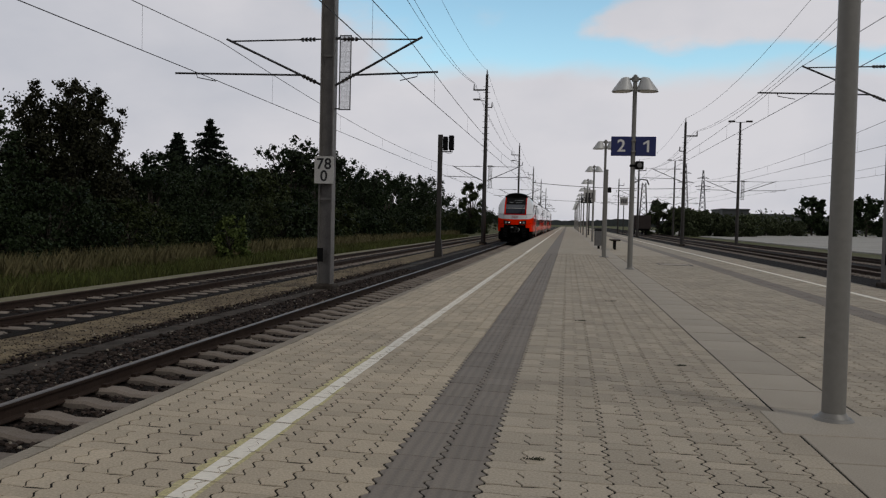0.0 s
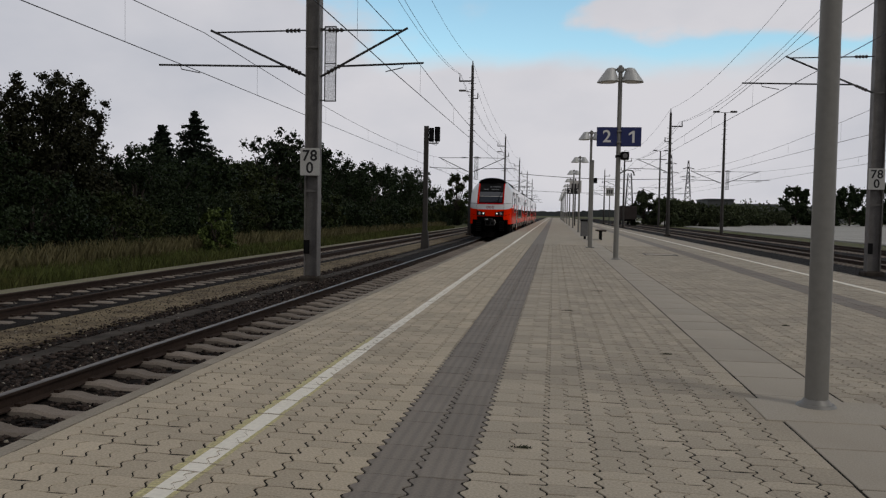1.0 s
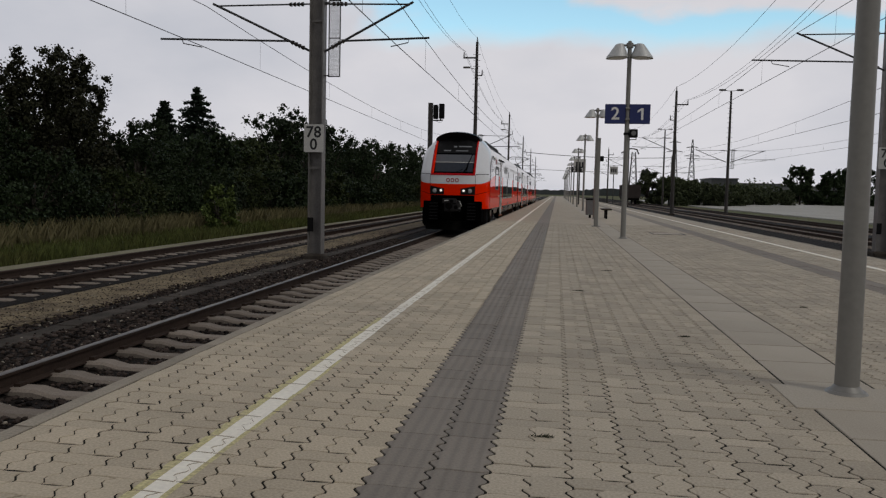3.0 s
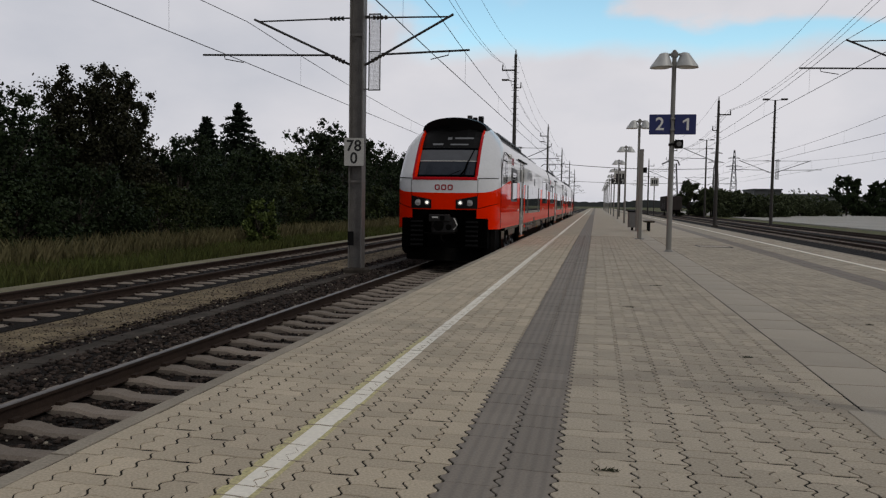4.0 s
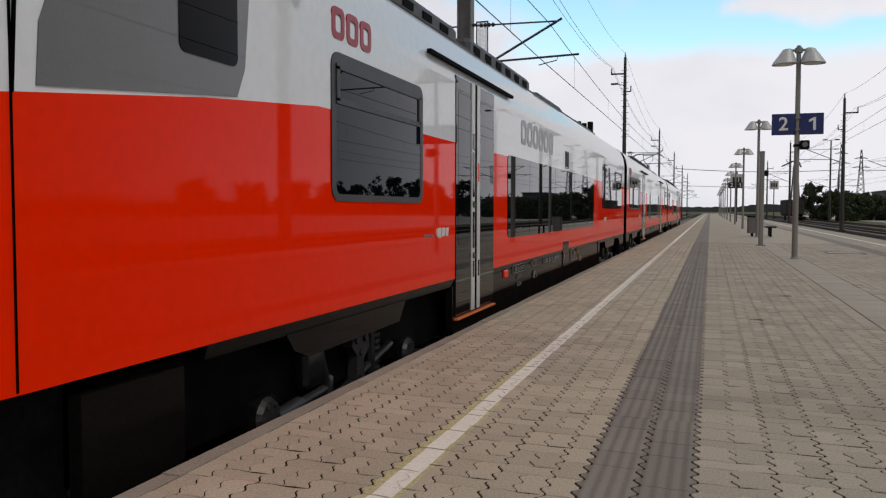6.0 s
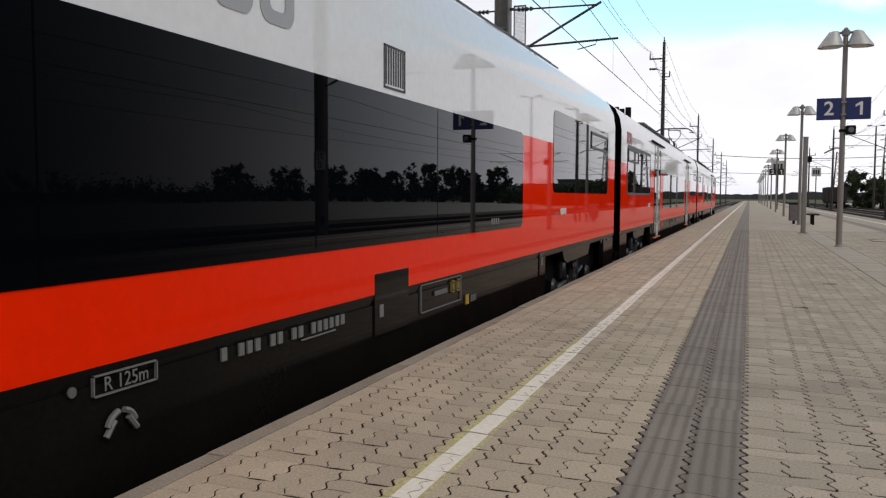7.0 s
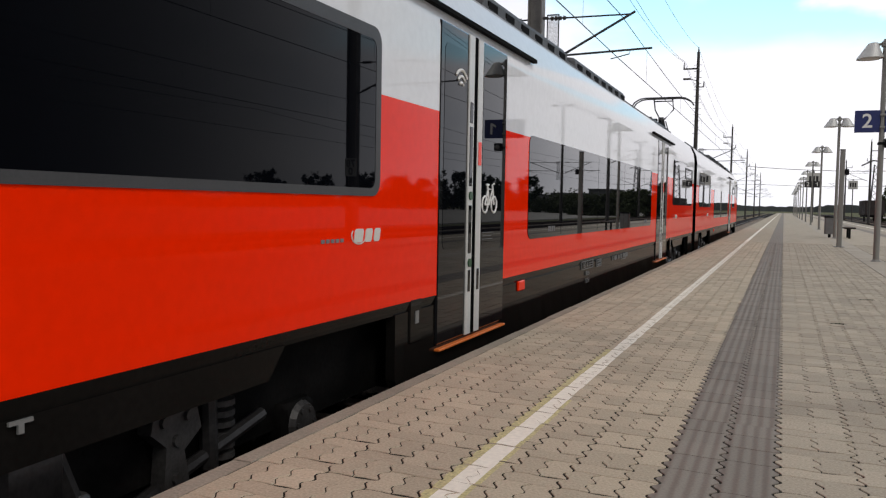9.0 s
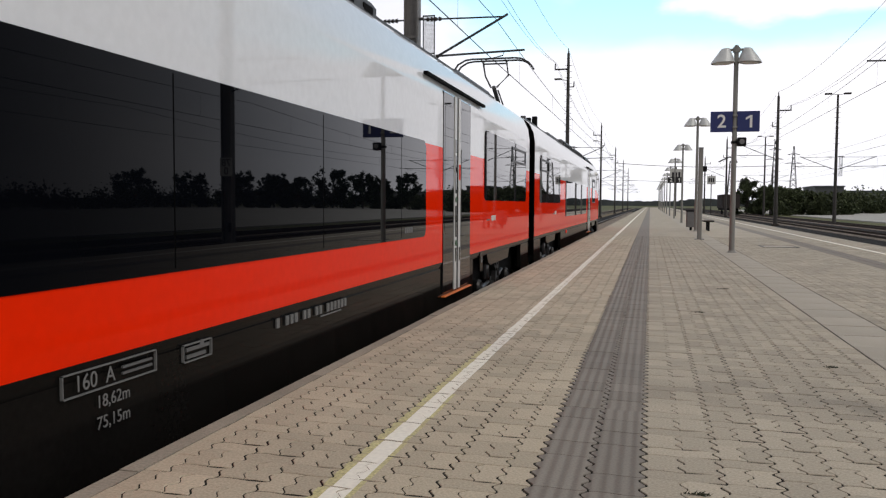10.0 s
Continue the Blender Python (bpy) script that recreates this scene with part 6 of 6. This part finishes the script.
def signal(x, y):
    p = base("railway_signal", pose(x, y, -0.8), "dark light signal on a slim post between the tracks", "signal")
    s = Shape()
    s.prism(round_rect(-0.12, 0.12, -0.10, 0.10, 0.03), "z", 0, 6.42)
    s.make("post", MASTD, p)
    for x0, x1, z0, z1 in ((0.15, 0.40, 5.60, 6.32), (0.45, 0.72, 5.62, 6.38)):
        s = Shape()
        s.box(x0, x1, -0.12, 0.10, z0, z1, c=0.03)
        h = s.make("signal_head", BLACKM, p)
        for z in (z0 + 0.17, z1 - 0.17):
            s = Shape()
            s.disc(((x0 + x1) / 2, -0.12, z), "y", 0.07, -0.10, 12, 0, 0.08)
            s.make("hood", BLACKM, h)
    s = Shape()
    s.box(0.10, 0.62, -0.03, 0.03, 5.50, 5.56)
    s.box(0.50, 0.56, -0.03, 0.03, 5.50, 5.64)
    s.make("bracket", MASTD, p)
    s = Shape()
    s.tube([(0.62, -0.05, 5.66), (0.66, -0.06, 5.5), (0.52, -0.05, 5.42), (0.3, -0.04, 5.48)], 0.012, 6)
    s.make("cable", BLACKM, p)
    s = Shape()
    s.prism([(-0.20, 0.0), (0.24, 0.0), (0.16, 0.95), (-0.14, 0.95)], "y", -0.15, 0.15)
    s.make("foot_casing", MASTD, p)


# ---------- vegetation ----------
VR = np.random.RandomState(5)


def leaf_cloud(centres, radii, per, size, flat=0.0):
    """Small leaf blades scattered through clumps; each blade is one bent quad."""
    n = len(centres) * per
    c = np.repeat(np.array(centres), per, axis=0)
    r = np.repeat(np.array(radii), per)
    d = VR.normal(size=(n, 3))
    d /= np.linalg.norm(d, axis=1)[:, None]
    p = c + d * (r * np.minimum(np.abs(VR.normal(0.0, 0.72, n)), 1.7))[:, None]
    a = VR.normal(size=(n, 3))
    a[:, 2] *= (1 - flat)
    a /= np.linalg.norm(a, axis=1)[:, None]
    b = np.cross(a, VR.normal(size=(n, 3)))
    b /= np.linalg.norm(b, axis=1)[:, None] + 1e-9
    s = VR.uniform(0.6, 1.3, n)[:, None] * size
    tip, root, w = p + a * s, p - a * s * 0.6, b * s * 0.55
    v = np.stack([root, p + w, tip, p - w], axis=1).reshape(-1, 3)
    f = np.arange(n * 4).reshape(-1, 4)
    return v, f


def cloud_object(name, v, f, mat, parent, label="", kind=""):
    me = bpy.data.meshes.new(name)
    me.from_pydata(v.tolist(), [], f.tolist())
    me.materials.append(mat)
    ob = new(name, me)
    ob.parent = parent
    return tagged(ob, label, kind=kind)


def broadleaf(x, y, ztop, spread, mat, label, name="tree", low=0.15, dense=70, leaf=0.13, lobes_n=15, spires=()):
    """Tapered trunk, limbs and an uneven crown of small leaf clumps; spires: (dx, dy, top, width) leaders that stand above it."""
    h = ztop + 0.9
    p = base(name, pose(x, y, -0.92), label, "tree" if name == "tree" else "bush", "trees along the railway" if name == "tree" else "bushes along the railway")
    s = Shape()
    lean = VR.uniform(-0.3, 0.3, 2)
    trunk = [(0, 0, -0.1), (lean[0] * 0.3, lean[1] * 0.3, h * 0.3), (lean[0], lean[1], h * 0.75)]
    s.tube(trunk, 0.035 * h ** 0.9, 8, 0, 0.012 * h)
    cs, rs = [], []
    lobes = [(lean[0], lean[1], h * 0.84, spread * 0.42)]
    for k in range(lobes_n):
        a = k * 2.4 + VR.uniform(-0.4, 0.4)
        g = (k + 0.5) / lobes_n
        zz = h * (low + (0.90 - low) * g) * VR.uniform(0.92, 1.03)
        rr = spread * (0.92 - 0.5 * max(0.0, g - 0.35)) * VR.uniform(0.55, 1.0)
        lobes.append((rr * math.cos(a), rr * math.sin(a), zz, spread * VR.uniform(0.26, 0.48)))
        s.tube([(lean[0] * 0.3, lean[1] * 0.3, h * 0.25), (rr * 0.5 * math.cos(a), rr * 0.5 * math.sin(a), (h * 0.25 + zz) / 2 + 0.2), (rr * math.cos(a), rr * math.sin(a), zz)], 0.012 * h, 6, 0, 0.004 * h)
    for lx, ly, lz, lr in lobes:
        for _ in range(10):
            d = VR.normal(size=3)
            d /= np.linalg.norm(d)
            q = np.array((lx, ly, lz)) + d * lr * VR.uniform(0.3, 1.0)
            q[2] = min(q[2], h - 0.15 * VR.uniform(0, 1) * spread)
            if q[2] < 0.25:
                q[2] = 0.25 + VR.uniform(0, 0.3)
            cs.append(q)
            rs.append(VR.uniform(0.12, 0.34) * spread * (0.62 if q[2] < h * 0.7 else 0.46))
    for dx, dy, top, wd in spires:
        s.tube([(dx * 0.4, dy * 0.4, h * 0.35), (dx, dy, top + 0.6)], 0.05, 6, 0, 0.012)
        for k in range(34):
            g = (k / 33) ** 0.8
            w = wd * (0.12 + 1.5 * g) * VR.uniform(0.3, 1.0)
            a = VR.uniform(0, 6.28)
            cs.append(np.array((dx + w * math.cos(a), dy + w * math.sin(a), top + 0.75 - g * 3.4)))
            rs.append(VR.uniform(0.10, 0.24) + 0.20 * g)
    s.make("trunk", BARK, p)
    v, f = leaf_cloud(cs, rs, dense, leaf)
    v[:, 2] = np.maximum(v[:, 2], 0.02)
    cloud_object("crown", v, f, mat, p)
    return p


def conifer(x, y, ztop, r):
    """Spruce: whorls of drooping boughs that shorten towards the tip, with gaps between them."""
    h = ztop + 0.9
    p = base("tree", pose(x, y, -0.92), "dark spruce rising above the hedge of trees", "tree", "trees along the railway")
    s = Shape()
    s.tube([(0, 0, -0.1), (0, 0, h)], 0.16, 8, 0, 0.02)
    cs, rs = [(0, 0, h - 0.15), (0, 0, h - 0.45)], [0.10, 0.16]
    for k in range(18):
        z0 = h * (0.2 + 0.77 * k / 17)
        reach = r * (1 - (k / 17)) ** 0.85 + 0.12
        for j in range(8):
            z = z0 + VR.uniform(-0.3, 0.3) * (1 - k / 19)
            a = j * 0.785 + k * 0.7 + VR.uniform(-0.25, 0.25)
            rr = reach * VR.uniform(0.5, 1.2)
            tip = -0.20 * rr + 0.10 * rr * rr / r
            s.tube([(0, 0, z), (rr * math.cos(a), rr * math.sin(a), z + tip)], 0.025, 4, 0, 0.008)
            for q in np.linspace(0.2, 1.0, 6):
                cs.append((rr * q * math.cos(a), rr * q * math.sin(a), z + (-0.20 * rr * q + 0.10 * (rr * q) ** 2 / r)))
                rs.append(0.15 * (1.15 - 0.6 * q) + 0.06)
    s.make("trunk", BARK, p)
    v, f = leaf_cloud(cs, rs, 26, 0.12, 0.6)
    cloud_object("crown", v, f, NEEDLE, p)


def vegetation():
    for x, y, z, r, m in ((-15.0, 7.0, 3.9, 3.0, LEAF), (-15.5, 12.5, 4.3, 3.0, LEAF), (-16.0, 17.5, 4.6, 2.8, LEAF), (-16.2, 21.5, 4.7, 2.6, LEAF), (-16.5, 25.0, 5.0, 2.4, LEAF),
                          (-16.4, 37.6, 4.3, 2.3, LEAF), (-17.0, 42.5, 4.0, 2.6, LEAF), (-18.0, 49.0, 4.3, 2.9, LEAF), (-18.5, 56.5, 4.6, 3.2, LEAF2),
                          (-19.0, 65.5, 7.8, 3.3, LEAF), (-19.0, 72.5, 7.7, 3.3, LEAF), (-19.0, 80.0, 7.6, 3.4, LEAF), (-18.5, 88.5, 6.6, 3.4, LEAF), (-18.0, 97.5, 7.2, 3.6, LEAF),
                          (-18.0, 107.0, 6.8, 4.0, LEAF), (-18.0, 117.0, 7.9, 4.0, LEAF), (-18.0, 128.0, 7.8, 4.2, LEAF), (-19.5, 140.0, 7.0, 3.6, LEAF), (-19.0, 176.0, 4.0, 4.0, LEAF), (-17.0, 205.0, 4.2, 5.0, LEAF)):
        broadleaf(x, y, z, r, m, "dense dark green broadleaf tree beside the railway", dense=130 if y < 45 else 80, leaf=0.085 if y < 45 else 0.15)
    broadleaf(-16.9, 31.5, 6.6, 2.6, LEAFR, "tall maple with dark reddish green leaves above the hedge of trees", dense=120, leaf=0.085, lobes_n=28,
              spires=((0.5, 1.5, 6.6, 0.8), (-0.5, -1.4, 6.5, 0.9), (0.2, 0.1, 6.8, 1.0), (0.5, 2.8, 5.0, 0.8)))
    broadleaf(-11.0, 129.0, 8.2, 2.3, LEAF2, "slim upright olive green tree beside the far track", low=0.05, dense=110, leaf=0.15)
    for k in range(16):
        broadleaf(-23.5 - VR.uniform(0, 2), 6 + k * 7.5, (3.9, 4.2, 4.6, 5.0, 4.4, 4.0, 4.2, 4.6, 6.2, 6.0, 5.6, 5.8, 6.2, 6.0, 6.4, 6.8)[k], 3.6, LEAF, "dark tree deeper in the strip of woodland", dense=70, leaf=0.18)
    conifer(-24.0, 55.6, 7.1, 3.4)
    conifer(-24.0, 61.0, 8.8, 4.2)
    # undergrowth in front of the trees
    y = 6.0
    k = 0
    while y < 150:
        step = 2.4 + y * 0.025
        broadleaf(-12.6 - VR.uniform(0, 1.6), y, VR.uniform(1.0, 2.3), 1.7 + y * 0.006, (LEAF, LEAF2, LEAF, LEAF)[k % 4], "low dense dark green bush under the trees", "bush", 0.05, 70 if y < 45 else 40, 0.075 if y < 45 else 0.14)
        y += step
        k += 1
    broadleaf(-9.7, 32.0, 1.15, 0.75, LEAF3, "young light green sapling in the grass", "bush", 0.1, 40, 0.08)
    broadleaf(-13.4, 17.6, 3.5, 1.4, LEAF2, "lighter green young tree at the edge of the wood", "tree", 0.3, 90, 0.075)
    # yard side
    for x, y, z, r in ((22.5, 172, 6.6, 2.6), (26.5, 170, 5.0, 3.0), (31, 176, 4.6, 3.2), (36, 172, 3.4, 3.2), (41, 182, 3.8, 3.4), (30, 190, 5.0, 3.6), (36, 200, 4.9, 4.0), (46, 205, 3.9, 4.0), (54, 215, 3.2, 4.0), (62, 225, 2.8, 4.2)):
        broadleaf(x, y, z, r, LEAF4, "pale green shrubbery with haze in its colour beyond the yard tracks", "bush", 0.03, 60, 0.30)
    for x, y, z, r in ((75.5, 255, 10.8, 4.6), (83, 252, 9.2, 4.2), (91, 256, 11.0, 5.4), (104, 262, 12.0, 6.5), (114, 255, 9.5, 6.0), (126, 262, 11.0, 6.5), (140, 262, 12.0, 7.0), (156, 258, 11.0, 7.0), (174, 250, 12.5, 7.5)):
        broadleaf(x, y, z, r, LEAF, "dark tree at the far side of the gravel yard", "tree", 0.05, 60, 0.48)
    # far low scrub behind the gravel
    cs, rs = [], []
    for k in range(420):
        yy = -140 + k * 0.95
        hh = 3.0 + 1.6 * math.sin(yy * 0.06) + 1.0 * math.sin(yy * 0.19 + 2)
        cs.append((150 + 12 * math.sin(yy * 0.03) + VR.uniform(-5, 5), yy, VR.uniform(0.0, 1.0) * hh))
        rs.append(VR.uniform(1.6, 2.8))
    for k in range(260):
        x = 40 + k * 0.55
        cs.append((x, 300 + VR.uniform(-12, 12), VR.uniform(0.2, 1.0) * (3.6 + 1.5 * math.sin(k * 0.13) + 1.1 * math.sin(k * 0.37 + 1))))
        rs.append(VR.uniform(1.6, 3.2))
    v, f = leaf_cloud(cs, rs, 60, 0.55)
    ob = cloud_object("scrub", v, f, LEAF4, None, "dark scrub along the far edge of the yard", "stuff")
    tagged(ob, category="scrub")

    def blades(name, n, x0, x1, y0, y1, h0, h1, mat, label, power):
        x = VR.uniform(x0, x1, n)
        y = y0 + (y1 - y0) * VR.uniform(0, 1, n) ** power
        h = VR.uniform(h0, h1, n)
        a = VR.uniform(0, 6.28, n)
        w = 0.004 + 0.00045 * y
        lx, ly = VR.normal(0, 0.22, n) * h, VR.normal(0, 0.22, n) * h
        z = np.full(n, -0.92)
        v = np.stack([np.stack([x - w * np.cos(a), y - w * np.sin(a), z], 1), np.stack([x + w * np.cos(a), y + w * np.sin(a), z], 1),
                      np.stack([x + lx * 0.4 + w * 0.7 * np.cos(a), y + ly * 0.4 + w * 0.7 * np.sin(a), z + h * 0.6], 1), np.stack([x + lx, y + ly, z + h], 1)], 1).reshape(-1, 3)
        f = np.arange(n * 4).reshape(-1, 4)
        ob = cloud_object(name, v, f, mat, None, label, "stuff")
        tagged(ob, category="grass")
    blades("grass", 60000, -13.0, -7.9, 8, 100, 0.15, 0.50, GRASS, "rough green grass beside the track", 1.6)
    blades("tall_grass", 21000, -12.6, -10.2, 8, 110, 0.35, 0.95, DRYGRASS, "tall pale seeding grass in front of the bushes", 1.6)
    blades("weeds", 2600, -4.2, -2.5, 6, 60, 0.02, 0.07, GRASS, "sparse weeds between the tracks", 1.6)


# ---------- distance ----------
def distance():
    s = Shape()
    top, bot = [], []
    for k in range(561):
        x = -1100 + k * 4.25
        hgt = 6.0 + 1.2 * math.sin(k * 0.071) + 1.0 * math.sin(k * 0.23 + 1) + (5 if x < -60 else 0) + rnd.uniform(-1.0, 1.0)
        top.append((x, 1000, hgt))
        bot.append((x, 990, -1))
    back = [(x, 1040, -1) for x, _, _ in top]
    s.rings([bot, top, back], cap=False, closed=False)
    s.make("backdrop_woods", HILL, kind="structure", label="low dark wooded ridge on the horizon", category="backdrop")
    for x0, x1, y, z, m, lb in ((76, 88, 400, 10.2, HALLD, "long grey flat-roofed hall far behind the yard"), (100, 150, 430, 7.6, HALL, "pale flat-roofed hall far behind the yard"), (92, 126, 470, 9.2, HALL, "grey flat-roofed hall far behind the yard")):
        p = base("hall", pose(x0, y, -0.92), lb, "building", "far halls")
        s = Shape()
        s.box(0, x1 - x0, 0, 30, 0, z)
        s.make("wall", m, p)
        s = Shape()
        s.box(-0.4, x1 - x0 + 0.4, -0.4, 30.4, z, z + 0.6)
        s.make("roof", HALLD, p)
        k = 2.0
        while k < x1 - x0 - 5:
            s = Shape()
            s.box(k, k + 3.2, -0.08, 0.02, z * 0.45, z * 0.7)
            s.make("window", T_GLASS, p)
            k += 6.0
    for x, y, h in ((86, 600, 46), (98, 600, 42)):
        p = base("pylon", pose(x, y, -0.92), "far grey steel lattice power pylon", "pylon", "power pylons")
        s = Shape()
        for sx in (-1, 1):
            for sy in (-1, 1):
                s.tube([(sx * 3, sy * 3, 0), (sx * 1.0, sy * 1.0, h * 0.7), (sx * 0.3, sy * 0.3, h)], 0.18, 4)
        n = 12
        for k in range(n):
            za, zb = h * k / n, h * (k + 1) / n
            wa, wb = 3 - 2.6 * k / n, 3 - 2.6 * (k + 1) / n
            for sgy in (-1, 1):
                s.tube([(-wa, sgy * wa, za), (wb, sgy * wb, zb)], 0.1, 4)
                s.tube([(wa, sgy * wa, za), (-wb, sgy * wb, zb)], 0.1, 4)
        s.make("lattice", ARMG, p)
        for z, w in ((h * 0.72, 5.5), (h * 0.86, 4.0)):
            s = Shape()
            s.tube([(-w, 0, z), (0, 0, z + 1.2), (w, 0, z)], 0.16, 4)
            s.tube([(-w, 0, z), (w, 0, z)], 0.14, 4)
            s.make("crossarm", ARMG, p)
    # lattice post with a hooked top beside the yard
    p = base("lattice_post", pose(20.0, 178, -0.9), "dark steel lattice post with a bent top", "post")
    s = Shape()
    for sx in (-1, 1):
        for sy in (-1, 1):
            s.tube([(sx * 1.0, sy * 1.0, 0), (sx * 0.35, sy * 0.35, 11.0)], 0.09, 5)
    for k in range(9):
        wa, wb = 1.0 - 0.65 * k / 9, 1.0 - 0.65 * (k + 1) / 9
        s.tube([(-wa, -wa, 11 * k / 9), (wb, -wb, 11 * (k + 1) / 9)], 0.05, 4)
        s.tube([(wa, -wa, 11 * k / 9), (-wb, -wb, 11 * (k + 1) / 9)], 0.05, 4)
    s.make("lattice", MASTD, p)
    s = Shape()
    s.tube([(-2.6, 0, 10.8), (-0.6, 0, 11.8), (0.6, 0, 11.6), (1.0, 0, 10.6)], 0.16, 6)
    s.make("jib", MASTD, p)
    # goods wagon on the yard track
    w = base("goods_wagon", pose(17.5, 150, RAIL_Z), "dark brown goods wagon standing on the yard track", "wagon")
    s = Shape()
    s.box(-1.4, 1.4, 0, 12, 1.1, 3.5, c=0.05)
    s.make("body", WAGON, w)
    for k in range(8):
        s = Shape()
        s.box(-1.46, 1.46, 0.3 + k * 1.6, 0.42 + k * 1.6, 1.1, 3.52)
        s.make("rib", WAGON, w)
    s = Shape()
    s.box(-1.2, 1.2, -0.2, 12.2, 0.75, 1.1)
    s.make("underframe", T_DARK, w)
    for y in (1.5, 3.3, 8.7, 10.5):
        for x in (-0.75, 0.75):
            s = Shape()
            s.disc((x - 0.05, y, 0.45), "x", 0.45, 0.1, 18)
            s.make("wheel", T_DARK, w)


lamp_post()
track_sign(LAMP_Y[1])
# far copy of the blue sign, its unlit look put into black panels
track_sign(LAMP_Y[4], SIGNBLACK)
small_camera(LAMP_Y[1])
furniture()
overhead()
signal(-2.52, 42.0)
vegetation()
distance()


# ---------- what moves ----------
TRAIN_ROWS = [(0.0, 64.99), (0.5, 59.20), (1.0, 53.52), (1.5, 47.95), (2.0, 42.46), (2.5, 37.06), (3.0, 31.73), (3.5, 26.47), (4.0, 21.29), (4.5, 16.19), (5.0, 11.16), (5.5, 6.23), (6.0, 1.39), (6.5, -3.35), (7.0, -7.97), (7.5, -12.47), (8.0, -16.85), (8.5, -21.09), (9.0, -25.20), (9.5, -29.16), (10.0, -32.97)]


def motions():
    walk(train, [(t, pose(0, y, RAIL_Z)) for t, y in TRAIN_ROWS])
    ts, ys = [r[0] for r in TRAIN_ROWS], [r[1] for r in TRAIN_ROWS]
    rows = []
    for k in range(301):
        t = k / 30
        turn = -(np.interp(t, ts, ys) - ys[0]) / 0.43
        rows.append((t, turn))
    for ws, y in wheel_sets:
        walk(ws, [(t, Matrix.Translation((0, y, 0.43)) @ Matrix.Rotation(a, 4, "X")) for t, a in rows])


motions()
